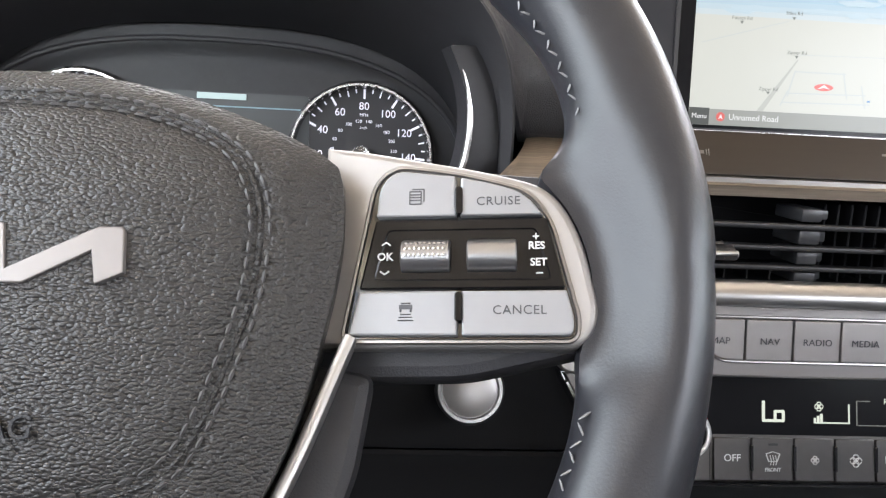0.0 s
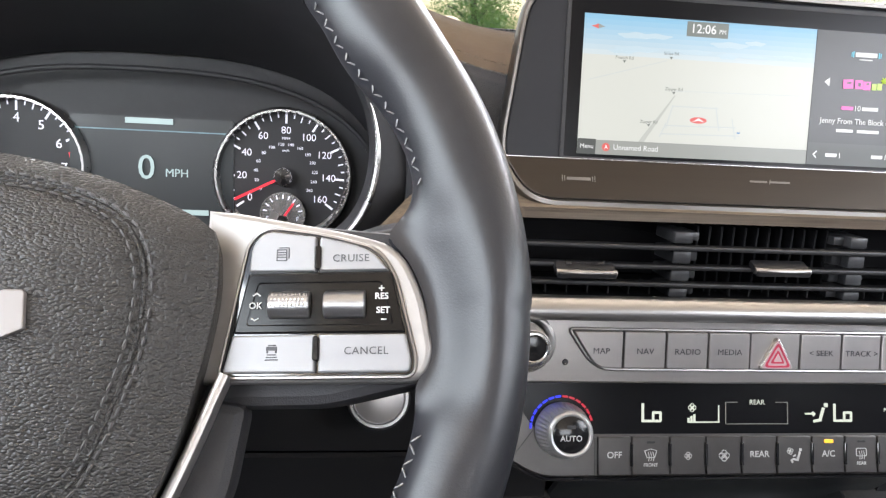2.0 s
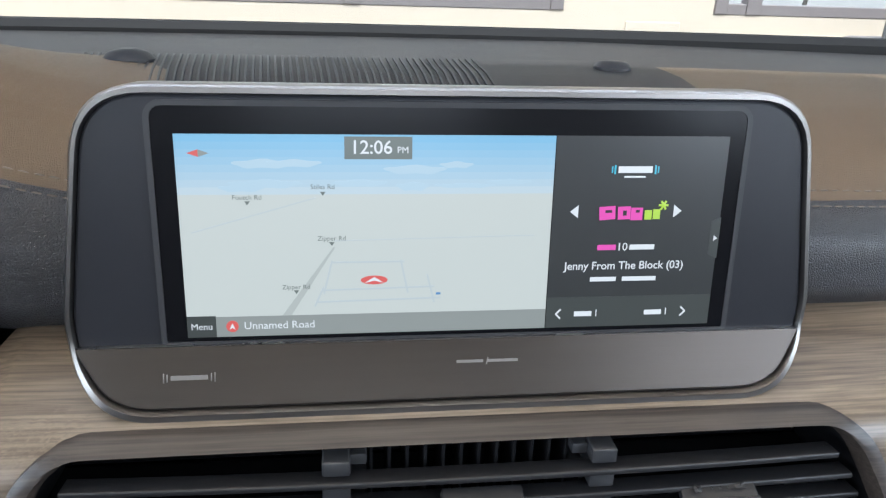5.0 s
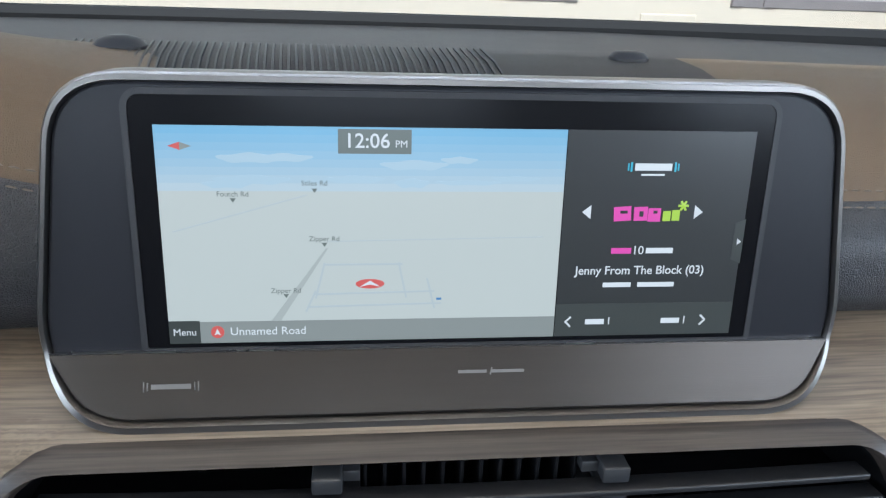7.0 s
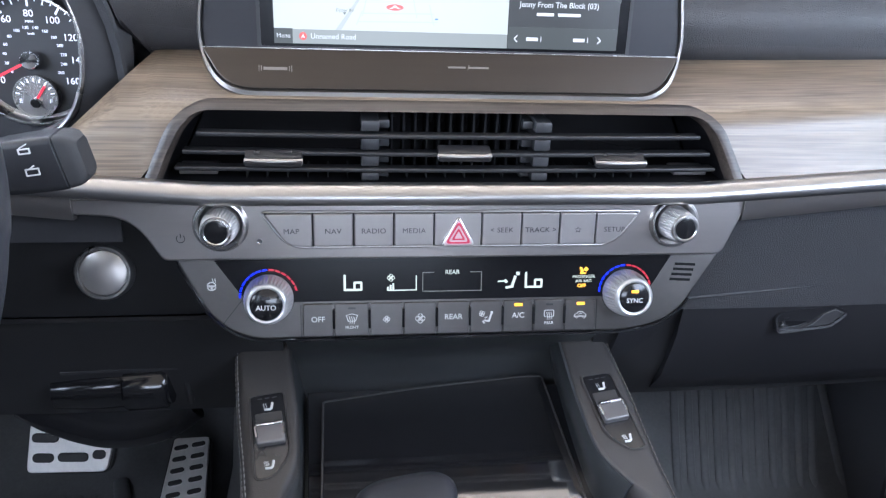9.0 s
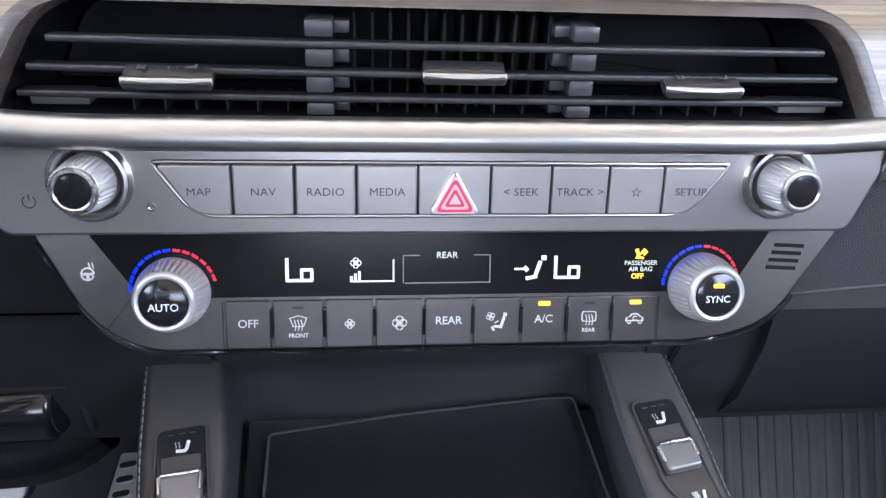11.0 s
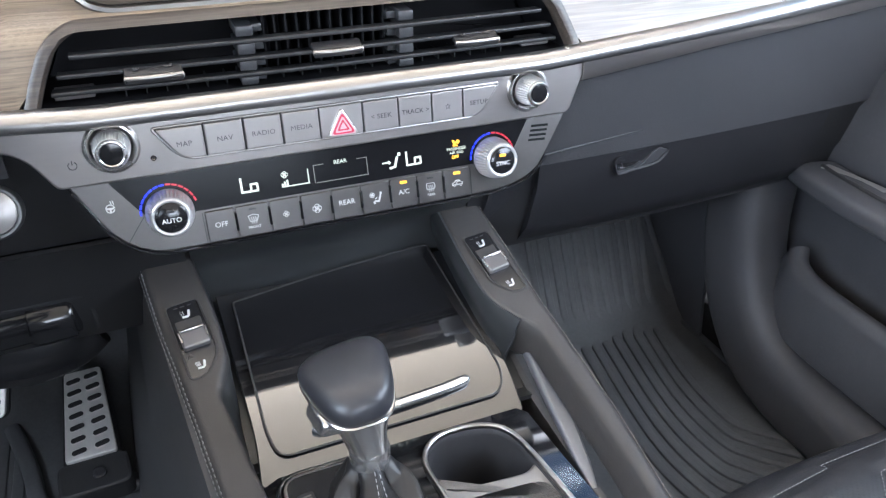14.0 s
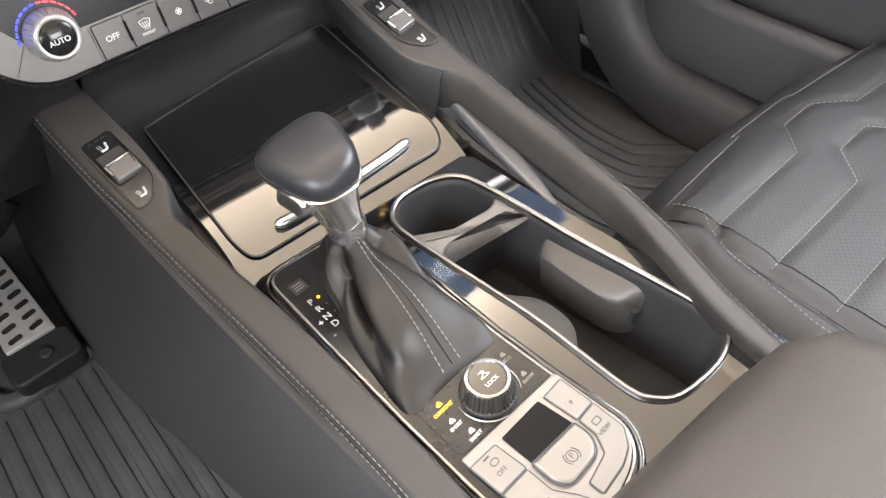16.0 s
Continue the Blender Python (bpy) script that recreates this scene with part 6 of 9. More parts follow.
def start_button():
    m = frm((0.0535, 0.4190, 0.9425), (1, 0, 0), (0, 0.30, 1))
    top = thing("start_button", (0.0515, 0.43, 0.94), "round silver engine start button in a satin ring", "start button")
    part("ring", lathe([(0.0205, -0.004), (0.0205, 0.003), (0.0190, 0.0052), (0.0172, 0.0052), (0.0164, 0.0030)], m, 56), START_RING, top, "dark satin ring")
    part("cap", lathe([(0.0163, -0.002), (0.0160, 0.0034), (0.0150, 0.0040), (0.0010, 0.0042)], m, 48), START_CAP, top, "silver cap")


start_button()


# ================= centre console =================
DK = frm((CX, 0.12, 0.7556), (1, 0, 0), (0, 1, 0.044))


def dk(x, y):
    return (x - CX, y - 0.12)


def by_angle(outline, c, n=96):
    """The outline met by n rays from c."""
    out, k = [], len(outline)
    for i in range(n):
        a = 2 * math.pi * (i + 0.37) / n
        d, best = Vector((math.cos(a), math.sin(a))), None
        for j in range(k):
            p, q = Vector(outline[j]) - Vector(c), Vector(outline[(j + 1) % k]) - Vector(c)
            e = q - p
            den = d.x * e.y - d.y * e.x
            if abs(den) < 1e-12:
                continue
            t = (p.x * e.y - p.y * e.x) / den
            s = (p.x * d.y - p.y * d.x) / den
            if t > 0 and -1e-9 <= s <= 1 + 1e-9 and (best is None or t > best):
                best = t
        out.append((c[0] + d.x * best, c[1] + d.y * best))
    return out


CUP = [dk(*p) for p in ((0.3175, 0.2541), (0.3341, 0.2646), (0.3587, 0.2652), (0.3769, 0.2599), (0.3893, 0.2490), (0.3963, 0.2297), (0.4033, 0.1834), (0.4089, 0.1352), (0.4182, 0.0786), (0.4253, 0.0260), (0.4185, 0.0059),
                        (0.3975, -0.0043), (0.3733, -0.0059), (0.3518, -0.0030), (0.3390, 0.0065), (0.3320, 0.0209), (0.3295, 0.0586), (0.3275, 0.0996), (0.3227, 0.1400), (0.3164, 0.1835), (0.3116, 0.2226), (0.3113, 0.2400))]
CUP = [tuple(p)[:2] for p in smooth_path([(u, v, 0) for u, v in inset(CUP, 0.0022)], 4, True)]
RAIL = [(-0.06, 0.758), (0.0, 0.766), (0.05, 0.7715), (0.1, 0.775), (0.15, 0.7795), (0.2, 0.785), (0.25, 0.792), (0.29, 0.801), (0.33, 0.813), (0.37, 0.8285), (0.41, 0.846), (0.46, 0.868), (0.50, 0.886)]


def rail_z(y):
    for (y0, z0), (y1, z1) in zip(RAIL, RAIL[1:]):
        if y <= y1:
            return z0 + (z1 - z0) * (y - y0) / (y1 - y0)
    return RAIL[-1][1]


def seat_icon(m, rays):
    """Small seat mark: cushion, backrest and wavy lines of warmth or air."""
    out = [tube([m @ Vector(p) for p in ((-0.0028, -0.0026, 0.0002), (0.0014, -0.0030, 0.0002), (0.0024, -0.0022, 0.0002), (0.0036, 0.0026, 0.0002))], 0.0010, 6)]
    for k in range(2 * rays):
        out.append(tube([m @ Vector((-0.0030 + 0.0018 * k / rays + 0.0004 * math.sin(j * 1.6), -0.0008 + 0.0009 * j, 0.0002)) for j in range(5)], 0.00025, 4))
    return join(out)


def console():
    top = thing("center_console", (CX, 0.15, ZF), "black centre console with leather grab rails and gloss black deck", "centre console")
    deck_o = [dk(*p) for p in ((0.192, 0.268), (0.192, 0.24), (0.196, 0.10), (0.200, 0.0), (0.226, -0.045), (0.26, -0.075), (0.42, -0.075), (0.442, -0.03), (0.438, 0.03), (0.4235, 0.15), (0.414, 0.24), (0.412, 0.268))]
    deck_o = rpoly(deck_o, 0.004, 2)
    c = dk(0.372, 0.13)
    o2, i2 = by_angle(deck_o, c), by_angle(CUP, c)
    part("deck", ring(o2, i2, DK, 0.012), PIANO, top, "gloss black console deck")
    # side walls down to the floor
    SIDE_SKIN = mat("console_side_plastic", (0.070, 0.070, 0.072), 0.5, bump=0.35, bscale=1300, var=0.12, spec=0.4)
    for s in (-1, 1):
        rows = []
        for i in range(33):
            y = -0.9 + 1.80 * i / 32
            if s < 0:
                f = min(1.0, max(0.0, (y - 0.03) / 0.48))
                xo = 0.184 - 0.048 * f ** 1.15
                zt = rail_z(min(max(y, -0.06), 0.5)) - 0.018
            else:
                f = min(1, max(0, (y + 0.05) / 0.4))
                xo = CX + 0.117 + 0.016 * f
                zt = 0.752 + 0.09 * min(1, max(0, (y - 0.32) / 0.16))
            g = min(1.0, max(0.0, (y - 0.15) / 0.45))
            rows.append([(xo, y, zt), (xo + s * 0.003, y, zt - 0.03), (xo + s * (0.010 + 0.012 * g), y, 0.64), (xo + s * (0.016 + 0.030 * g), y, 0.55), (xo + s * (0.022 + 0.040 * g), y, ZF)])
        part("side_wall", shell(rows, 0.006), SIDE_SKIN, top, "soft black side wall")
        if s < 0:
            line = [Vector(r[1]).lerp(Vector(r[2]), 0.30) + Vector((-0.0004, 0, 0)) for r in rows[15:29]]
            part("moulded_line", tube(line, 0.0011, 6), SIDE_SKIN, top, "thin moulded line")
    # cup holder: satin ring, wells and bridge
    ringp = [DK @ Vector((u, v, 0.0016)) for u, v in CUP]
    zd = DK.to_3x3() @ Vector((0, 0, 1))
    cup = part("cup_holder", sweep(ringp, [(-0.0018, -0.004), (0.0022, -0.004), (0.0022, 0.0010), (0.0010, 0.0020), (-0.0008, 0.0020), (-0.0018, 0.0006)], zd, closed=True), SATIN_STRIP, top, "chrome-edged double cup holder")
    well = loft([[DK @ Vector((u, v, w)) for u, v in inset(CUP, d)] for d, w in ((0.001, 0.001), (0.0030, -0.002), (0.0045, -0.006), (0.007, -0.055), (0.012, -0.075))], False, True)
    bm2 = bmesh.new()
    bm2.faces.new([bm2.verts.new(DK @ Vector((u, v, -0.075))) for u, v in inset(CUP, 0.012)])
    part("well", join([well, bm2]), PLASTIC, cup, "matt black well")
    br = rpoly([dk(*p) for p in ((0.3130, 0.2330), (0.3240, 0.2150), (0.3310, 0.2125), (0.3840, 0.2085), (0.3930, 0.2130), (0.3985, 0.2230), (0.4060, 0.1720), (0.3960, 0.1880), (0.3880, 0.1945), (0.3340, 0.1985), (0.3260, 0.1950), (0.3185, 0.1780))][::-1], 0.006, 4)
    part("bridge", plate(br, at(DK, 0, 0, -0.0030), 0.007, 0.0030, 3), CUP_GREY, cup, "satin grey bridge")
    part("partition", plate([dk(*p) for p in ((0.3165, 0.2030), (0.3990, 0.1985), (0.3985, 0.2055), (0.3155, 0.2105))], at(DK, 0, 0, -0.0095), 0.060), PLASTIC, cup, "black partition below the bridge", smooth=False)
    # spring flaps that narrow the larger well: a face that slopes in from the wall to a rounded lip
    for plan in (((0.4095, 0.1640, 0.0), (0.4100, 0.1590, 0.017), (0.4112, 0.1500, 0.0230), (0.4140, 0.1150, 0.0250), (0.4165, 0.0860, 0.0225), (0.4178, 0.0730, 0.008), (0.4185, 0.0640, 0.0)),
                 ((0.3250, 0.1500, 0.0), (0.3258, 0.1440, -0.013), (0.3270, 0.1280, -0.0285), (0.3285, 0.1080, -0.0320), (0.3298, 0.0900, -0.0280), (0.3305, 0.0740, -0.014), (0.3310, 0.0640, 0.0))):
        rows = []
        for p in smooth_path(plan, 4):
            u, v = dk(p.x, p.y)
            d = p.z
            e = min(1.0, abs(d) / 0.022)
            rows.append([DK @ Vector((u - d * a, v, w)) for a, w in ((0.0, -0.0045), (0.35, -0.0075 - 0.002 * e), (0.80, -0.0125 - 0.004 * e), (0.97, -0.0150 - 0.005 * e), (1.0, -0.0180 - 0.006 * e), (0.96, -0.0220 - 0.007 * e), (0.85, -0.060))])
        bm = loft(rows, False)
        bmesh.ops.solidify(bm, geom=bm.faces[:], thickness=-0.0008)
        part("flap", bm, CUP_GREY, cup, "grey spring flap")
    for (x0, y0, x1, y1) in ((0.345, 0.165, 0.388, 0.125), (0.352, 0.060, 0.402, 0.012)):
        o = rpoly([dk(x0 - 0.008, y0), dk(x0 - 0.004, y1), dk(x1 + 0.004, y1), dk(x1, y0)], 0.012, 4)
        part("insert", plate(o, at(DK, 0, 0, -0.0715), 0.003, 0.001), RUBBER, cup, "rubber cup insert")
    part("clip", plate(rrect(0.0050, 0.0150, 0.001, 2), DK @ frm((*dk(0.4055, 0.0700), -0.030), (0.35, 1, 0), (0, 0, 1)), 0.006, 0.0008), PLASTIC, cup, "small black clip")
    # storage bin with its lid in front
    LM = frm((CX, 0.2845, 0.7645), (1, 0, 0), (0, 1, 0.345))
    ll = 0.166
    lid_o = rpoly([(-0.0935, 0.0), (0.0955, 0.002), (0.1055, 0.022), (0.0905, ll + 0.008), (0.070, ll + 0.0075), (-0.02, ll - 0.001), (-0.0990, ll - 0.012), (-0.0985, 0.022)], [0.012, 0.014, 0.02, 0.003, 0, 0, 0.003, 0.02], 5)
    bin_rows = []
    for q in (-1, -0.5, 0, 0.5, 1):
        x = CX + 0.126 * q
        bin_rows.append([(x, 0.285, 0.750), (x, 0.2985, 0.7480), (x, 0.455, 0.8020), (x, 0.462, 0.830), (x, 0.452, 0.855), (x, 0.425, 0.882), (x, 0.402, 0.898)])
    part("bin_wall", shell(bin_rows, 0.004), BIN_BLACK, top, "black bin back wall")
    lid = part("bin_lid", plate(lid_o, LM, 0.006, 0.0012), PIANO, top, "gloss black sliding bin lid")
    part("lid_edge", sweep([LM @ Vector((u, v, 0.0002)) for u, v in lid_o], circle(0.0009, 6), LM.to_3x3() @ Vector((0, 0, 1)), closed=True), DARK_BUTTON, lid)
    lp = rpoly([(-0.1120, -0.0200), (0.1085, -0.0200), (0.1135, 0.022), (0.1130, ll), (-0.1120, ll), (-0.1075, 0.022)], [0.006, 0.006, 0.02, 0, 0, 0.02], 4)
    part("lid_surround", plate(lp, at(LM, 0, 0, -0.0022), 0.010, 0.001), PIANO, top, "gloss black lid surround")
    bar = [(-0.0645, 0.0150), (-0.044, 0.0135), (0.004, 0.0155), (0.050, 0.0185), (0.0735, 0.0220)]
    part("lid_bar", sweep(smooth_path([LM @ Vector((u, v, 0.0035)) for u, v in bar], 5), rrect(0.0090, 0.0075, 0.0034, 4), LM.to_3x3() @ Vector((0, 0, 1)), scale=[0.45, 0.85] + [1.0] * 17 + [0.85, 0.45]), SHIFT_SILVER, lid, "satin silver pull bar")
    # grab rails
    for s in (-1, 1):
        tab = ((-0.08, 0.211, 0.181), (0.065, 0.2075, 0.179), (0.104, 0.2060, 0.1776), (0.1575, 0.2030, 0.1732), (0.226, 0.1965, 0.1671), (0.27, 0.1885, 0.1610), (0.30, 0.1840, 0.1580), (0.316, 0.1805, 0.1555), (0.326, 0.1790, 0.1540),
               (0.336, 0.1850, 0.1525), (0.350, 0.1915, 0.1505), (0.39, 0.1895, 0.1435), (0.435, 0.1820, 0.1380), (0.51, 0.1760, 0.1320))
        if s > 0:
            tab = ((-0.08, 0.406, 0.424), (0.03, 0.415, 0.435), (0.09, 0.434, 0.455), (0.15, 0.4385, 0.4615), (0.226, 0.4405, 0.4685), (0.29, 0.4385, 0.4670), (0.316, 0.4355, 0.4645), (0.326, 0.4320, 0.4635),
                   (0.336, 0.4210, 0.4620), (0.350, 0.4135, 0.4605), (0.395, 0.4080, 0.4560), (0.437, 0.4055, 0.4490), (0.51, 0.4040, 0.4450))

        def edge_at(y, k, tab=tab):
            """Smoothed inner (1) or outer (2) edge of the rail."""
            r, n = (0.008, 4) if y > 0.29 else (0.03, 4)
            tot = 0.0
            for q in range(-n, n + 1):
                yy = min(max(y + r * q / n, tab[0][0]), tab[-1][0])
                for q0, q1 in zip(tab, tab[1:]):
                    if yy <= q1[0]:
                        tot += q0[k] + (q1[k] - q0[k]) * (yy - q0[0]) / (q1[0] - q0[0])
                        break
            return tot / (2 * n + 1)
        rows = []
        ys = [-0.085 + 0.585 * i / 110 for i in range(111)]
        for y in ys:
            xi, xo = edge_at(y, 1), edge_at(y, 2)
            xc, hw = (xi + xo) / 2, abs(xo - xi) / 2
            zt = rail_z(y)
            hgt = 0.024 + 0.020 * max(0, min(1, (y - 0.08) / 0.15))
            # the passenger's rail is an open handle: a slim band with a face that slopes in below it
            k = min(1.0, max(0.0, (y - 0.085) / 0.06)) * min(1.0, max(0.0, (0.322 - y) / 0.012)) if s > 0 else 0.0
            hgt = hgt * (1 - k) + 0.027 * k
            lo_ = -hw + 0.002 + 0.009 * k
            sect = rpoly([(-hw + 0.002 - 0.001 * k, -hgt), (hw - 0.005, -hgt), (hw + 0.001, -0.008), (hw - 0.003, 0.0), (lo_, 0.0), (-hw + 0.007 * k, -0.007)], [0.004, 0.004, 0.006, 0.006, 0.006, 0.006], 4)
            rows.append([(xc + u * s, y, zt + v) for u, v in sect])
        rail = part("grab_rail", loft(rows, True, True), LEATHER_RAIL, top, "leather-wrapped grab rail")
        for name_, dx, d, r_ in (("stitching", -0.0008, 0.0022, 0), ("stitching", 0.0012, 0.0085, 0), ("seam", 0.0002, 0.0052, 0.0009)):
            pts = [(edge_at(y, 2) + s * dx, y, rail_z(y) - d) for y in ys[6:-3]]
            if r_:
                part(name_, tube(pts, r_, 5), RUBBER, rail, "dark seam")
            else:
                part(name_, stitch(pts, 0.0034, 0.0015, 0.00042), THREAD if s < 0 else THREAD_DARK, rail, "grey stitching", kind="stuff")
        # wall under the rail beside the bin
        wr = []
        for i in range(25):
            ya = 0.262 if s < 0 else 0.322
            y = ya + (0.512 - ya) * i / 24
            zl = 0.744 + max(0, y - 0.2975) * 0.345
            xl = CX + s * 0.1125
            xi = edge_at(min(y, 0.5), 1)
            zt = rail_z(min(y, 0.5)) - 0.004
            wr.append([(xi + s * 0.003, y, zt + 0.002), (xi - s * 0.0006, y, zt - 0.006), (xi * 0.9 + xl * 0.1, y, zt - 0.016), (xi * 0.5 + xl * 0.5, y, zt * 0.4 + zl * 0.6), (xl, y, zl)])
        part("rail_wall", shell(wr, 0.004), BIN_BLACK, top, "soft black bin side")
        # switch plate for seat heating, sunk into the rail
        px, py, lean = (0.1690, 0.3710, 0.13) if s < 0 else (0.4350, 0.3780, 0.15)
        slope = (rail_z(py + 0.03) - rail_z(py - 0.03)) / 0.06
        SM = frm((px, py, rail_z(py) + 0.0012), (1, lean, lean * slope), (-lean, 1, slope))
        o = [(-0.0132, -0.0347), (-0.0012, -0.0347), (0.0129, -0.0180), (0.0125, 0.0353), (-0.0128, 0.0347)]
        if s > 0:
            o = [(-u, v) for u, v in o][::-1]
        o = rpoly(o, [0.004, 0.009, 0.009, 0.004, 0.004] if s < 0 else [0.004, 0.004, 0.009, 0.009, 0.004], 5)
        sw = part("switch_plate", plate(o, SM, 0.006, 0.0006), SWITCH_BLACK, top, "black seat heating switch plate")
        part("switch_rim", sweep([SM @ Vector((u, v, 0.0002)) for u, v in inset(o, -0.0006)], circle(0.0009, 6), SM.to_3x3() @ Vector((0, 0, 1)), closed=True), LEATHER_RAIL, sw)
        part("rocker", plate(rrect(0.0200, 0.0110, 0.0012, 3, 0, 0.0128), at(SM, 0, 0, 0.0012), 0.004, 0.0006), ROCKER_DARK, sw, "dark grey rocker")
        part("switch_cap", plate(rrect(0.0210, 0.0150, 0.002, 3, 0, -0.0020), at(SM, 0, 0, 0.0050), 0.006, 0.0018, 3), GREY_DARK, sw, "silver rocker switch")
        part("switch_edge", tube([SM @ Vector((u, v, 0.0046)) for u, v in ((-0.0100, -0.004), (-0.0104, 0.0050), (-0.0090, 0.0062), (0.0090, 0.0062), (0.0104, 0.0050), (0.0100, -0.004))], 0.0013, 8), CHROME, sw, "bright switch edge")
        for v0, rays in ((0.0240, 1), (-0.0245, 2)):
            part("symbol", seat_icon(at(SM, 0.0 if v0 > 0 else -0.003 * (1 if s < 0 else -0.6), v0), rays), WHITE_PRINT, sw)
        for u in (-0.0055, 0.0, 0.0055):
            part("lamp", bars([(u, 0.0315, 0.0034, 0.0009)], SM), PLASTIC, sw)
    # oblique metal strut below the passenger's rail
    part("strut", sweep([(0.450, 0.338, 0.780), (0.449, 0.318, 0.773), (0.441, 0.26, 0.760), (0.431, 0.20, 0.7525), (0.427, 0.178, 0.7510)], rrect(0.022, 0.012, 0.004, 3), (0, 0, 1), scale=[0.8, 1.0, 0.8, 0.5, 0.2]), STRUT_GREY, top, "satin grey strut under the rail")
    # shifter gate
    gate = rpoly([dk(0.2065, 0.262), dk(0.2075, 0.20), dk(0.2100, 0.10), dk(0.2135, 0.03), dk(0.228, -0.040), dk(0.300, -0.014), dk(0.3135, 0.005), dk(0.3055, 0.063), dk(0.3010, 0.112), dk(0.2985, 0.17), dk(0.2975, 0.225), dk(0.284, 0.262)], [0.016, 0, 0, 0, 0.01, 0.012, 0.012, 0, 0, 0, 0, 0.012], 5)
    if sum(gate[i - 1][0] * gate[i][1] - gate[i][0] * gate[i - 1][1] for i in range(len(gate))) < 0:
        gate = gate[::-1]
    part("gate_rim", plate(gate, at(DK, 0, 0, 0.0052), 0.008, 0.0012, 3), SATIN_STRIP, top, "chrome shifter surround")
    part("gate_plate", plate(inset(gate, 0.0024), at(DK, 0, 0, 0.0056), 0.004, 0.0003), SWITCH_BLACK, top, "black shifter plate")
    part("gate_bevel", sweep([DK @ Vector((u, v, 0.0004)) for u, v in inset(gate, -0.0036)], circle(0.0026, 10), zd, closed=True), PIANO, top, "gloss black rolled edge")
    G = at(DK, 0, 0, 0.0058)
    turn = Matrix.Rotation(radians(5), 4, "Z")
    for w, x, y in (("P", 0.2200, 0.2183), ("R", 0.2212, 0.2094), ("N", 0.2219, 0.2000), ("D", 0.2228, 0.1915), ("+", 0.2153, 0.1978), ("-", 0.2165, 0.1835)):
        letters(w, at(G, *dk(x, y)) @ turn, 0.0076, WHITE_PRINT, top, 0.0001, name="gear_letter", bold=0.00012)
    for k, (x, y) in enumerate(((0.2268, 0.2189), (0.2278, 0.2100), (0.2286, 0.2006), (0.2294, 0.1920))):
        part("gear_lamp", lathe([(0.0013 if k == 0 else 0.0008, 0), (0.0013 if k == 0 else 0.0008, 0.0004)], at(G, *dk(x, y)), 12), AMBER if k == 0 else PLASTIC, top, "lit amber gear lamp" if k == 0 else "unlit gear lamp")
    rel = part("release_cover", plate(rrect(0.0125, 0.0125, 0.002, 3), at(G, *dk(0.2211, 0.2364), 0.0006) @ turn, 0.001, 0.0003), PLASTIC, top, "small shift-lock cover")
    for k in range(3):
        part("print_bar", bars([(0, 0.0026 - 0.0026 * k, 0.008, 0.0013)], at(G, *dk(0.2211, 0.2364), 0.0006) @ turn), BADGE, rel)
    gear_shifter()
    mode_dial(top, G)
    brake_buttons()


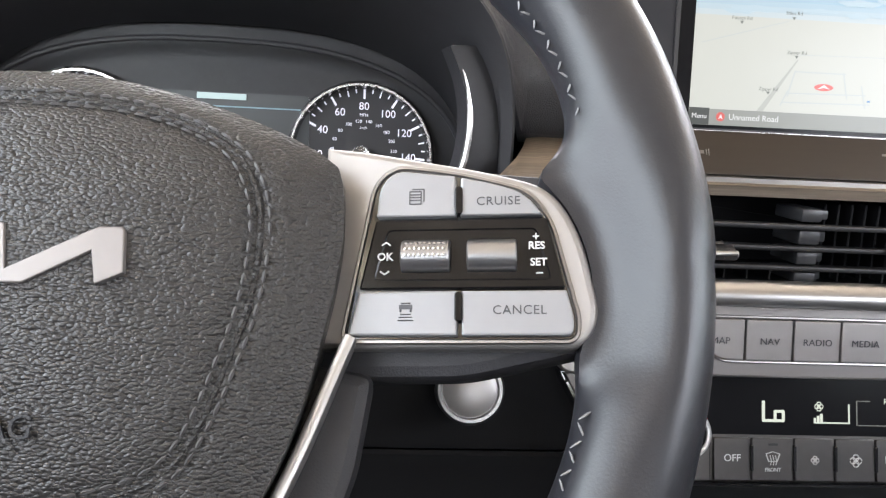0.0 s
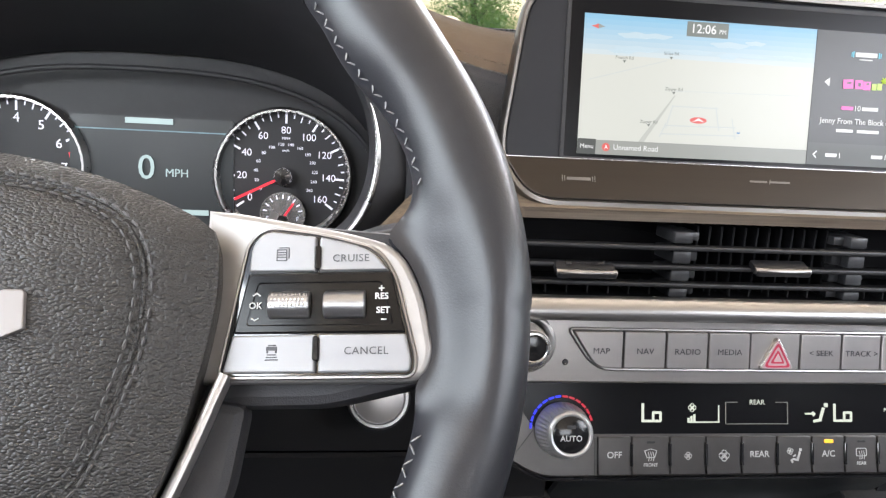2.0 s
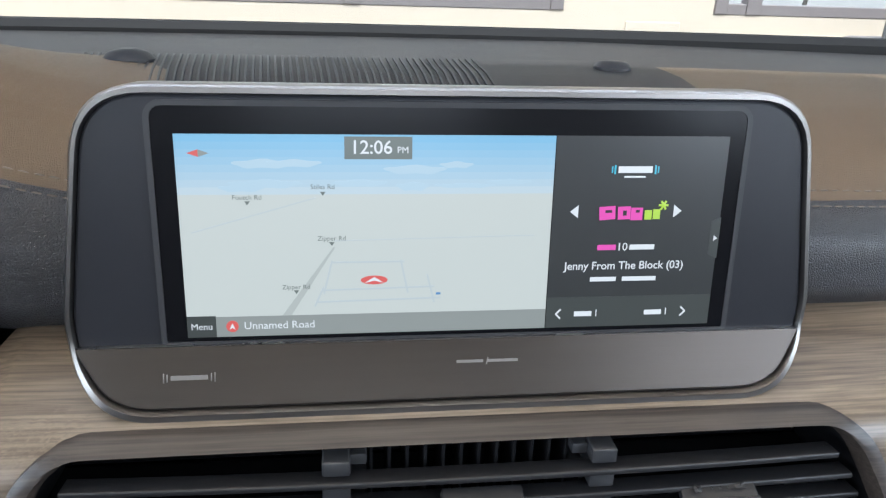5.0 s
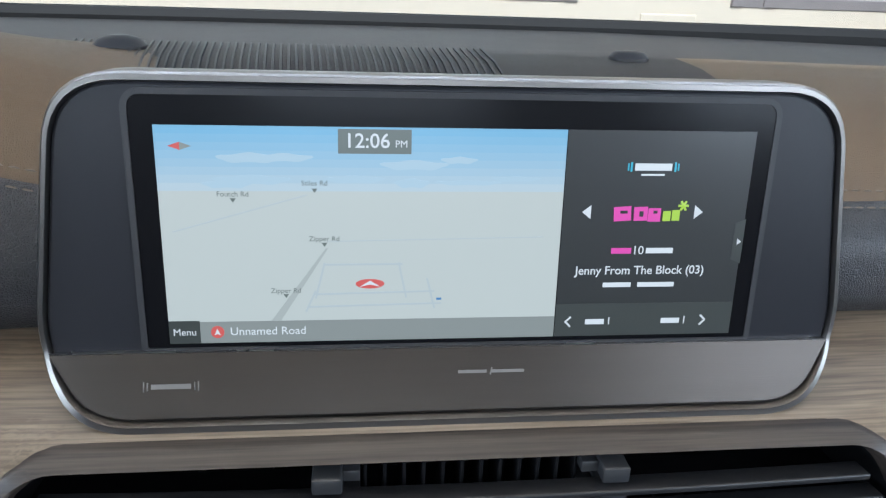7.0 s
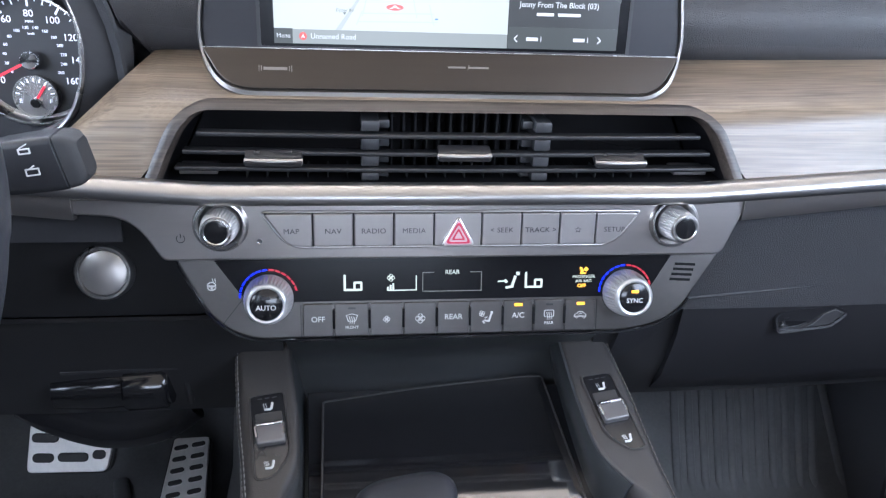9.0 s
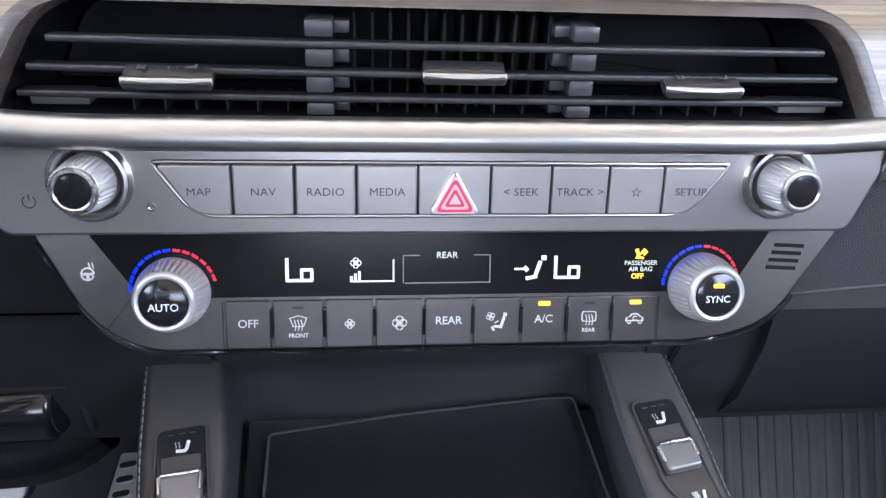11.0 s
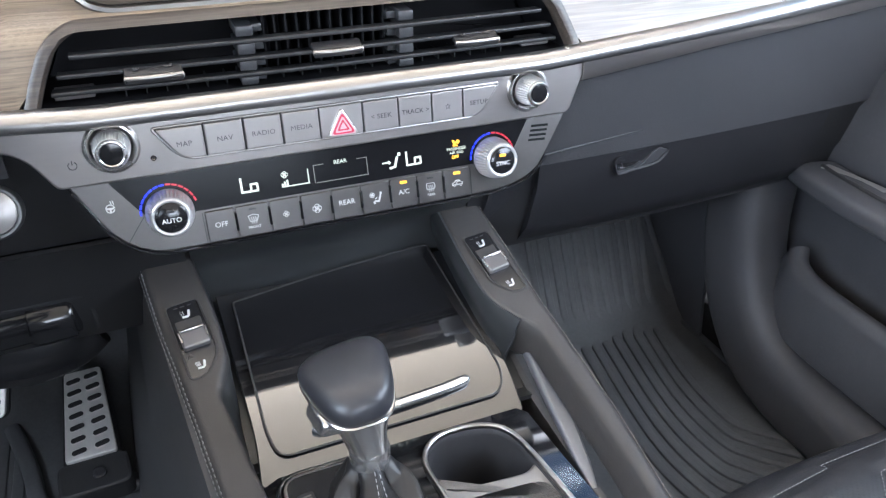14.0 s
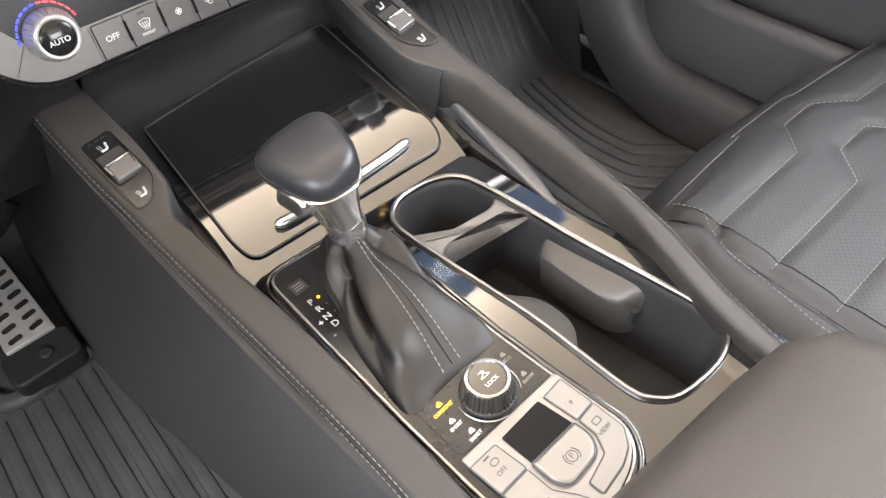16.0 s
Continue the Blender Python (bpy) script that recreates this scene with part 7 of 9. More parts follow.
def gear_shifter():
    shifter = thing("gear_shifter", (0.2575, 0.22, 0.76), "black leather gear lever with silver collar and wrinkled gaiter", "gear lever")
    sh = Vector((0.2685, 0.2330, 0.7960))           # top of the gaiter
    base = [dk(*p) for p in ((0.262, 0.2535), (0.243, 0.248), (0.2345, 0.225), (0.2290, 0.190), (0.2215, 0.1700), (0.2165, 0.135), (0.2160, 0.1010), (0.238, 0.1010), (0.262, 0.1040), (0.2955, 0.1085), (0.2960, 0.14), (0.2950, 0.19), (0.2935, 0.235), (0.283, 0.252))]
    base = [tuple(p)[:2] for p in smooth_path([(u, v, 0) for u, v in base], 10, True)]
    n = len(base)
    c0 = Vector((0.258, 0.175))
    rows = []
    for k in range(33):
        t = k / 32
        row = []
        for i, (u, v) in enumerate(base):
            b = DK @ Vector((u, v, 0.0058))
            a = math.atan2(b.y - c0.y, b.x - c0.x)
            d = sh + Vector((0.0138 * math.cos(a), 0.0135 * math.sin(a), 0))
            h = 1 - (1 - t) ** 1.7
            p = Vector((b.x + (d.x - b.x) * h, b.y + (d.y - b.y) * h, b.z + (d.z - b.z) * (0.35 * t + 0.65 * t ** 1.6)))
            out = Vector((math.cos(a), math.sin(a), 0.5))
            env = math.sin(math.pi * min(1, t * 1.04)) ** 0.8
            back = 0.5 - 0.5 * math.sin(a)          # towards the driver's end
            f = 0.0145 * (abs(math.cos(2 * a + 2.87 + 0.9 * t)) ** 0.8 - 0.62) + 0.0028 * (abs(math.sin(3 * a - 4.5 * t + 1.0)) - 0.5)
            f += 0.003 * back * math.sin(math.pi * t)
            # one deep tuck at the driver's side
            f -= 0.026 * math.exp(-((a + 2.35 + 1.6 * (t - 0.3)) / 0.17) ** 2 - ((t - 0.30) / 0.14) ** 2) - 0.014 * math.exp(-((a + 2.05) / 0.24) ** 2 - ((t - 0.22) / 0.11) ** 2)
            f -= 0.006 * math.exp(-((a + 2.9) / 0.16) ** 2 - ((t - 0.5) / 0.25) ** 2)
            p.z += 0.011 * back * math.sin(math.pi * min(1.0, 0.08 + t * 1.25)) * (1 if t > 0 else 0)
            row.append(p + out * (f * env))
        rows.append(row)
    gaiter = part("gaiter", loft(rows, True, True), GAITER, shifter, "wrinkled black leather gaiter")
    for aa in (-1.68, -1.46, None):
        j = min(range(n), key=lambda q: abs(math.atan2(base[q][1] - c0.y + 0.12, base[q][0] - c0.x + CX) - (aa or -1.57)))
        if aa is None:
            part("seam", tube([r[j] + Vector((0, -0.0002, 0.0002)) for r in rows[1:]], 0.0008, 5), RUBBER, gaiter, "dark seam")
            continue
        part("stitching", stitch([r[j] + Vector((0.0003, -0.0006, 0.0006)) for r in rows[1:]], 0.0032, 0.0014, 0.00042), THREAD, gaiter, "grey stitching", kind="stuff")
    KM = frm(sh, (1, 0.05, 0), (0, 1, -0.08))
    part("shaft", lathe([(0.0140, -0.006), (0.0148, -0.001), (0.0150, 0.008), (0.0142, 0.010)], KM, 36), SHIFT_SILVER, shifter, "satin lever shaft ring")

    def shield(w, l, oy, r=0.5, pinch=0.22):
        """Plan of the knob: broad towards the dash, narrower and round towards the driver."""
        pts = []
        for i in range(40):
            a = 2 * math.pi * (i + 0.5) / 40
            cs, sn = math.cos(a), math.sin(a)
            e = 0.62
            x, y = math.copysign(abs(cs) ** e, cs), math.copysign(abs(sn) ** e, sn)
            pts.append((w * x * (1 + pinch * y), l * y + oy))
        return pts
    krows = []
    for z, w, l, oy, tilt in ((0.008, 0.0136, 0.0138, 0.000, 0.0), (0.014, 0.0142, 0.0150, 0.001, 0.0), (0.024, 0.0170, 0.0185, 0.003, 0.06), (0.036, 0.0215, 0.0230, 0.006, 0.14), (0.0465, 0.0258, 0.0275, 0.008, 0.22), (0.0510, 0.0264, 0.0285, 0.0085, 0.22)):
        krows.append([KM @ Vector((u - 0.006 * (z - 0.008) / 0.043, v, z + tilt * v)) for u, v in shield(w, l, oy)])
    part("collar", loft(krows, True, True), SHIFT_SILVER, shifter, "satin silver collar")
    krows = []
    for z, w, l, oy in ((0.0515, 0.0270, 0.0292, 0.0085), (0.0530, 0.0286, 0.0312, 0.009), (0.0575, 0.0298, 0.0325, 0.009), (0.0625, 0.0294, 0.0322, 0.009), (0.0670, 0.0268, 0.0296, 0.009), (0.0700, 0.0215, 0.0240, 0.008), (0.0716, 0.0125, 0.0140, 0.007), (0.0720, 0.0020, 0.0025, 0.007)):
        krows.append([KM @ Vector((u - 0.0062, v, z + (0.22 - 4.5 * (z - 0.0515)) * v + (0.12 * (u + 0.01) if z > 0.06 else 0))) for u, v in shield(w, l, oy)])
    kb = part("knob", loft(krows, True, True), LEATHER_RIM, shifter, "smooth black leather knob")
    er = [KM @ Vector((u - 0.0061, v, 0.0514 + 0.22 * v)) for u, v in shield(0.0282, 0.0306, 0.0087)]
    part("knob_edge", tube(er, 0.0018, 8, True), CHROME, kb, "bright knob edge")
    part("release_button", plate(rrect(0.027, 0.0145, 0.0055, 5), KM @ frm((-0.0365, 0.0000, 0.0465), (0.15, -1, -0.20), (0.25, 0.0, 1)), 0.016, 0.004, 4), SHIFT_SILVER, kb, "silver release button")


def mode_dial(top, G):
    DM = at(DK, *dk(0.2640, 0.0800), 0.0060)
    face = rpoly([dk(0.2199, 0.0975), dk(0.2222, 0.0575), dk(0.3030, 0.0635), dk(0.2965, 0.1055)], [0.003, 0.004, 0.006, 0.003], 3)
    part("mode_plate", plate(face, at(DK, 0, 0, 0.0062), 0.002, 0.0004), SWITCH_BLACK, top, "charcoal drive mode plate")
    G = at(DK, 0, 0, 0.0064)
    dial = thing("drive_mode_dial", tuple(DM.translation), "knurled dark drive mode dial with a bright ring", "rotary dial")
    for a0, a1 in ((-35, 45), (170, 265)):
        part("arc", tube([DM @ Vector((0.0215 * math.cos(radians(a0 + (a1 - a0) * q / 16)), 0.0215 * math.sin(radians(a0 + (a1 - a0) * q / 16)), 0.0008)) for q in range(17)], 0.0005, 5), SILVER, dial, "thin silver arc")
    part("skirt", lathe([(0.0190, 0.0), (0.0188, 0.002), (0.0170, 0.003)], DM, 48), PLASTIC, dial, "black skirt")
    part("grip", lathe([(0.0176, 0.001), (0.0175, 0.0025), (0.0154, 0.0145), (0.0148, 0.0160), (0.0120, 0.0160)], DM, 144, 0.0007, 36, (0.002, 0.0150)), GRIP_DARK, dial, "knurled dark grip")
    part("bezel", lathe([(0.0148, 0.0152), (0.0144, 0.0172), (0.0126, 0.0177), (0.0116, 0.0164)], DM, 48), CHROME, dial, "bright bezel")
    part("cap", lathe([(0.0118, 0.0150), (0.0117, 0.0166), (0.0010, 0.0168)], DM, 40), PIANO, dial, "gloss black cap")
    tt = Matrix.Rotation(radians(6), 4, "Z")
    letters("LOCK", at(DM, 0.0005, -0.0036, 0.0169) @ tt, 0.0040, WHITE_PRINT, dial, 0.0001, bold=0.00005)
    for q in ((-0.0010, 0.0035, 0.0070, 0.0007, 40), (0.0010, 0.0040, 0.0070, 0.0007, -40), (-0.0010, 0.0060, 0.0040, 0.0007, 6), (0.0, 0.0016, 0.0050, 0.0007, 6)):
        part("cap_symbol", bars([q], at(DM, 0, 0, 0.0167)), WHITE_PRINT, dial)
    for w, x, y, m_ in (("ECO", 0.2900, 0.0895, BADGE), ("SNOW", 0.2902, 0.0697, BADGE), ("SPORT", 0.2332, 0.0748, WHITE_PRINT), ("SMART", 0.2379, 0.0619, WHITE_PRINT), ("COMFORT", 0.2345, 0.0890, AMBER)):
        letters(w, at(G, *dk(x, y)) @ tt, 0.0033, m_, top, 0.0001, name="mode_word", bold=0.00010)
        u, v = dk(x, y)
        part("mode_symbol", join([plate(rrect(0.0042, 0.0022, 0.0008, 3, u + 0.0002, v + 0.0042), G, 0.0003), plate(rrect(0.0024, 0.0018, 0.0008, 3, u + 0.0004, v + 0.0058), G, 0.0003)]), m_, top)


def brake_buttons():
    bp = thing("brake_button_panel", tuple(DK @ Vector((*dk(0.27, 0.01), 0.004))), "warm silver panel with parking brake and camera buttons", "button panel")
    pad = rpoly([dk(0.2202, 0.0560), dk(0.2300, -0.034), dk(0.2960, -0.0125), dk(0.3120, 0.0050), dk(0.3058, 0.0615)], [0.002, 0.008, 0.014, 0.012, 0.003], 5)
    part("face", plate(pad, at(DK, 0, 0, 0.0068), 0.004, 0.0008), CHROME_SOFT, bp, "satin silver frame")
    tt = Matrix.Rotation(radians(6), 4, "Z")
    keys = (("P", ((0.3043, 0.0555), (0.2867, 0.0530), (0.2908, 0.0278), (0.3070, 0.0303)), 0.2972, 0.0415),
            ("VIEW", ((0.3071, 0.0296), (0.2911, 0.0270), (0.2922, 0.0140), (0.2868, 0.0020), (0.2660, -0.0045), (0.2675, -0.0145), (0.2890, -0.0105), (0.3005, -0.0045), (0.3086, 0.0062)), 0.2985, 0.0155),
            ("OFF", ((0.2421, 0.0497), (0.2204, 0.0482), (0.2233, 0.0240), (0.2457, 0.0260)), 0.2335, 0.0370),
            ("AUTO HOLD", ((0.2234, 0.0232), (0.2455, 0.0252), (0.2470, 0.0070), (0.2560, -0.0045), (0.2620, -0.0150), (0.2330, -0.0250)), 0.2365, 0.0060))
    for lab, pts, x, y in keys:
        o = [dk(*p) for p in pts]
        if sum(o[i - 1][0] * o[i][1] - o[i][0] * o[i - 1][1] for i in range(len(o))) < 0:
            o = o[::-1]
        o = inset(rpoly(o, 0.0016, 3), 0.0004)
        b = part("button", plate(o, at(DK, 0, 0, 0.0082), 0.003, 0.0007), WARM_BUTTON, bp, "warm silver button marked " + lab)
        part("gap", sweep([DK @ Vector((p, q, 0.0073)) for p, q in inset(o, -0.0004)], circle(0.0005, 5), (0, 0, 1), closed=True), INK, b)
        u, v = dk(x, y)
        for k, word in enumerate(lab.split()):
            letters(word, at(DK, u, v - 0.0030 - 0.0052 * k, 0.0083) @ tt, 0.0046, INK, b, 0.0001)
        oo = rrect(0.0062, 0.0046, 0.0010 if lab == "VIEW" else 0.0022, 4)
        if lab in ("VIEW", "OFF"):
            part("symbol", ring(oo, inset(oo, 0.0006), at(DK, u + 0.0005, v + 0.0042, 0.0085) @ tt, 0.0003), INK, b)
        if lab == "OFF":
            part("lamp", bars([(u - 0.002, v + 0.0090, 0.0045, 0.0010, 6)], at(DK, 0, 0, 0.0083)), PLASTIC, b)
    win = rpoly([dk(0.2479, 0.0500), dk(0.2502, 0.0258), dk(0.2874, 0.0278), dk(0.2824, 0.0535)], 0.001, 2)
    part("window", plate(win, at(DK, 0, 0, 0.0076), 0.002), GLASS_BLACK, bp, "gloss black blank window")
    sw = rpoly([dk(0.2500, 0.0252), dk(0.2512, 0.0080), dk(0.2580, 0.0010), dk(0.2830, 0.0045), dk(0.2890, 0.0150), dk(0.2872, 0.0272)], [0.001, 0.006, 0.008, 0.009, 0.008, 0.001], 5)
    pb = part("brake_switch", plate(sw, at(DK, 0, 0, 0.0101), 0.005, 0.0020, 3), WARM_BUTTON, bp, "raised parking brake switch")
    part("switch_groove", sweep([DK @ Vector((u, v, 0.0082)) for u, v in inset(sw, -0.0008)], circle(0.0005, 5), (0, 0, 1), closed=True), INK, bp)
    u, v = dk(0.2700, 0.0130)
    letters("P", at(DK, u, v, 0.0102) @ tt, 0.0056, INK, pb, 0.0001)
    for r, spans in ((0.0036, ((0, 360),)), (0.0052, ((-50, 50), (130, 230)))):
        for a0, a1 in spans:
            part("symbol", tube([DK @ Vector((u + r * math.cos(radians(a0 + (a1 - a0) * q / 20)), v + r * math.sin(radians(a0 + (a1 - a0) * q / 20)), 0.0103)) for q in range(21)], 0.0003, 5), INK, pb)


STRUT_GREY = mat("satin_grey_strut", (0.17, 0.175, 0.19), 0.42, metal=0.35, var=0.08, bump=0.06, bscale=1800)
GRIP_DARK = mat("dark_knurled_metal", (0.15, 0.145, 0.14), 0.32, metal=0.9, var=0.08)
BIN_BLACK = mat("bin_black_plastic", (0.026, 0.028, 0.029), 0.40, spec=0.5, bump=0.15, bscale=1500, var=0.12)
CUP_GREY = mat("satin_grey_plastic", (0.19, 0.18, 0.17), 0.36, metal=0.3, bump=0.15, bscale=1800, var=0.08)
GAITER = mat("gaiter_leather", (0.014, 0.0135, 0.0135), 0.40, spec=0.5, bump=0.15, bscale=900, kind="leather", var=0.14)
SHIFT_SILVER = mat("satin_shifter_metal", (0.62, 0.61, 0.60), 0.22, metal=0.95, var=0.06, rvar=0.05, bump=0.04, bscale=2200)
WARM_BUTTON = mat("warm_silver_button", (0.235, 0.222, 0.203), 0.46, metal=0.4, var=0.05, rvar=0.05, bump=0.06, bscale=2400)
CHROME_SOFT = mat("satin_frame", (0.28, 0.268, 0.25), 0.38, metal=0.5, var=0.05, rvar=0.04)
LEATHER_RAIL = mat("rail_leather", (0.036, 0.033, 0.031), 0.46, bump=0.3, bscale=900, kind="leather", var=0.12)
SWITCH_BLACK = mat("switch_black", (0.014, 0.014, 0.015), 0.22, var=0.06, spec=0.5)
ROCKER_DARK = mat("dark_grey_rocker", (0.055, 0.053, 0.052), 0.4, metal=0.3, var=0.06)
GREY_DARK = mat("mid_grey_rocker", (0.15, 0.145, 0.145), 0.4, metal=0.5, var=0.06)
console()


def armrest():
    top = thing("console_armrest", (CX, -0.25, 0.76), "brown-black leather console armrest lid", "armrest")
    rows = []
    for y, hw, z0, z1 in ((-0.028, 0.060, 0.772, 0.792), (-0.036, 0.095, 0.762, 0.812), (-0.055, 0.113, 0.757, 0.826), (-0.10, 0.120, 0.755, 0.836), (-0.25, 0.122, 0.755, 0.842), (-0.42, 0.120, 0.755, 0.842)):
        rows.append([(CX + u, y, (z0 + z1) / 2 + v) for u, v in rrect(2 * hw, z1 - z0, min(0.024, (z1 - z0) * 0.45), 6)])
    part("lid", loft(rows, True, True), ARMREST, top, "smooth leather lid")
    part("bin", box((CX - 0.11, -0.42, ZF), (CX + 0.11, -0.06, 0.755), 0.006), PLASTIC_SOFT, top, "black armrest bin")
    part("catch", sweep([(CX + 0.115 * q, -0.048 - 0.01 * q * q, 0.752) for q in (-1, -0.5, 0, 0.5, 1)], rrect(0.012, 0.007, 0.003, 3)), BRIGHT, top, "chrome catch strip")


armrest()


# ================= footwells, pedals, mats =================
def floor_mat(x0, x1, y0, y1, label, bend):
    top = thing("floor_mat", ((x0 + x1) / 2, (y0 + y1) / 2, ZF), label, "floor mat")
    def zf(y):
        return ZF + 0.008 + max(0, y - bend) * 1.05
    rows = [[(x, y, zf(y)) for x in (x0, (x0 + x1) / 2, x1)] for y in [y0 + (y1 - y0) * i / 16 for i in range(17)]]
    part("sheet", shell(rows, 0.005), MAT_RUBBER, top, "black rubber sheet")
    edge = [(x0, y0, 0), (x1, y0, 0), (x1, y1, 0), (x0, y1, 0)]
    out = []
    for (ax, ay, _), (bx, by, _) in zip(edge, edge[1:] + edge[:1]):
        out += [(ax + (bx - ax) * i / 14, ay + (by - ay) * i / 14) for i in range(14)]
    part("lip", sweep([(x, y, zf(y) + 0.004) for x, y in out], rrect(0.012, 0.012, 0.004, 3), closed=True), MAT_RUBBER, top, "raised lip")
    return top, zf


def driver_footwell():
    top, zf = floor_mat(-0.36, 0.125, 0.0, 0.84, "black ribbed rubber floor mat under the pedals", 0.76)
    for i in range(22):
        x = -0.33 + 0.0205 * i
        if x > 0.115:
            continue
        yb = 0.56 if x > -0.06 else 0.72
        part("rib", sweep([(x, 0.02, zf(0.02) + 0.001), (x, yb * 0.5, zf(0) + 0.001), (x, yb, zf(yb) + 0.001)], rrect(0.0142, 0.0150, 0.003, 2)), MAT_RUBBER, top)
    # raised border round the accelerator's heel plate
    lip = smooth_path([(-0.075, 0.74, 0.476), (-0.050, 0.655, 0.478), (-0.036, 0.592, 0.479), (-0.008, 0.572, 0.479), (0.055, 0.583, 0.479), (0.118, 0.596, 0.479)], 6)
    part("heel_border", sweep(lip, rrect(0.020, 0.018, 0.007, 4)), MAT_RUBBER, top, "raised heel border")


def accelerator():
    top = thing("accelerator_pedal", (0.04, 0.58, ZF + 0.02), "brushed aluminium accelerator pedal with rubber studs", "pedal")
    m = frm((0.0280, 0.662, 0.5420), (1, 0.03, 0), (0.02, 0.955, 0.295))
    o = rpoly([(-0.0295, -0.063), (0.0280, -0.063), (0.0225, 0.063), (-0.0205, 0.063)], 0.004, 3)
    face = part("face", plate(o, m, 0.006, 0.0015), ALU, top, "brushed aluminium face")
    for j in range(7):
        for i in range(2):
            u = (-0.0125 + 0.0240 * i) * (1.08 - 0.035 * j) + 0.0005
            v = -0.053 + 0.0168 * j + (0.0035 if i else 0)
            oo = rrect(0.0170, 0.0068, 0.0033, 4)
            mm = at(m, u, v, 0.0018) @ pose(0, 0, 0, 0, 0, 10)
            part("stud", plate(oo, mm, 0.004, 0.0012), RUBBER, face)
            part("stud_edge", ring(inset(oo, -0.0012), oo, at(m, u, v, 0.0008) @ pose(0, 0, 0, 0, 0, 10), 0.002), ALU, face)
    part("back", plate(inset(o, -0.004), at(m, 0, 0, -0.006), 0.012, 0.003), RUBBER, top, "black pedal back")
    part("heel", plate(rrect(0.080, 0.046, 0.010, 4), frm((0.030, 0.582, 0.5140), (1, 0.06, 0), (0, 0.95, 0.22)), 0.030, 0.004), RUBBER, top, "black heel block")
    part("bolt", lathe([(0.0075, 0), (0.0075, 0.003), (0.005, 0.004)], frm((0.036, 0.580, 0.5140), (1, 0, 0), (0, 0.95, 0.22)), 20), PLASTIC, top, "round bolt cover")


def brake():
    top = thing("brake_pedal", (-0.075, 0.62, 0.63), "brushed aluminium brake pedal with rubber studs", "pedal")
    m = frm((-0.079, 0.62, 0.6325), (1, 0, -0.06), (0, 0.45, 0.9))
    o = rpoly([(-0.044, -0.029), (0.040, -0.027), (0.048, 0.024), (-0.043, 0.026)], 0.007, 4)
    face = part("face", plate(o, m, 0.005, 0.0015), ALU, top, "brushed aluminium face")
    for u, v, w in ((-0.026, 0.010, 0.028), (0.010, 0.012, 0.030), (-0.027, -0.012, 0.022), (0.004, -0.011, 0.032), (0.031, -0.008, 0.014)):
        part("stud", plate(rrect(w, 0.010, 0.0045, 4, u, v), at(m, 0, 0, 0.0025), 0.004, 0.0012), RUBBER, face)
    part("back", plate(inset(o, -0.003), at(m, 0, 0, -0.005), 0.010, 0.003), RUBBER, top)
    part("arm", sweep([(-0.045, 0.63, 0.64), (-0.03, 0.67, 0.74), (-0.02, 0.70, 0.86)], rrect(0.012, 0.03, 0.003, 2), (1, 0, 0)), RUBBER, top, "black pedal arm")


def column_motor():
    top = thing("column_bracket", (0.035, 0.45, 0.80), "gloss black steering column bracket under the dash", "bracket")
    part("cylinder", sweep([(-0.010, 0.452, 0.818), (0.020, 0.452, 0.820), (0.052, 0.452, 0.822), (0.082, 0.452, 0.824)], circle(0.017, 20, 0.014), (0, 1, 0), scale=[0.8, 1.0, 1.0, 1.0]), GLOSS_CAP, top, "gloss black cylinder")
    part("cap", sweep([(0.046, 0.450, 0.8215), (0.048, 0.450, 0.8215), (0.078, 0.450, 0.8235), (0.080, 0.450, 0.8235)], circle(0.0195, 20, 0.016), (0, 1, 0), scale=[0.9, 1, 1, 0.9]), GLOSS_CAP, top)
    part("frame", tube([(0.0, 0.446, 0.842), (0.09, 0.446, 0.844), (0.094, 0.45, 0.836), (0.094, 0.46, 0.800)], 0.003, 8), PLASTIC, top, "black edge frame")
    part("plate", plate(rpoly([(-0.058, -0.03), (0.055, -0.022), (0.052, 0.03), (-0.055, 0.03)], 0.008, 3), frm((0.035, 0.470, 0.800), (1, 0, 0), (0, -0.3, 1)), 0.02, 0.003), GLOSS_CAP, top, "gloss black bracket plate")
    part("lower_skid", sweep(smooth_path([(-0.045, 0.49, 0.795), (-0.020, 0.484, 0.782), (0.02, 0.480, 0.770), (0.060, 0.484, 0.772), (0.082, 0.49, 0.785)], 5), rrect(0.03, 0.050, 0.012, 4), (0, 0.3, 1)), GLOSS_CAP, top, "curved black lower cover")


driver_footwell()
accelerator()
brake()
column_motor()


def passenger_footwell():
    top, zf = floor_mat(0.47, 0.90, 0.08, 0.92, "black rubber floor mat with angled ribs in the passenger footwell", 0.62)
    for i in range(11):
        k = i * 0.0215
        pts = [(0.905 - 0.021 * i, 0.82), (0.880 - 0.0205 * i, 0.72), (0.856 - 0.020 * i, 0.64 - 0.004 * i), (0.822 - 0.020 * i, 0.50 - 0.014 * i), (0.818 - 0.018 * i, 0.408 - 0.016 * i), (0.832 - 0.016 * i, 0.378 - 0.018 * i), (0.862 - 0.014 * i, 0.348 - 0.020 * i), (0.895, 0.315 - 0.024 * i)]
        part("rib", sweep([(p.x, p.y, zf(p.y) + 0.0030) for p in smooth_path([(x, y, 0) for x, y in pts], 5)], rrect(0.0125, 0.0125, 0.004, 2)), MAT_RUBBER, top)


passenger_footwell()


GLOVE_SKIN = mat("glove_box_plastic", (0.015, 0.015, 0.017), 0.5, bump=0.35, bscale=1300, var=0.12, spec=0.35)


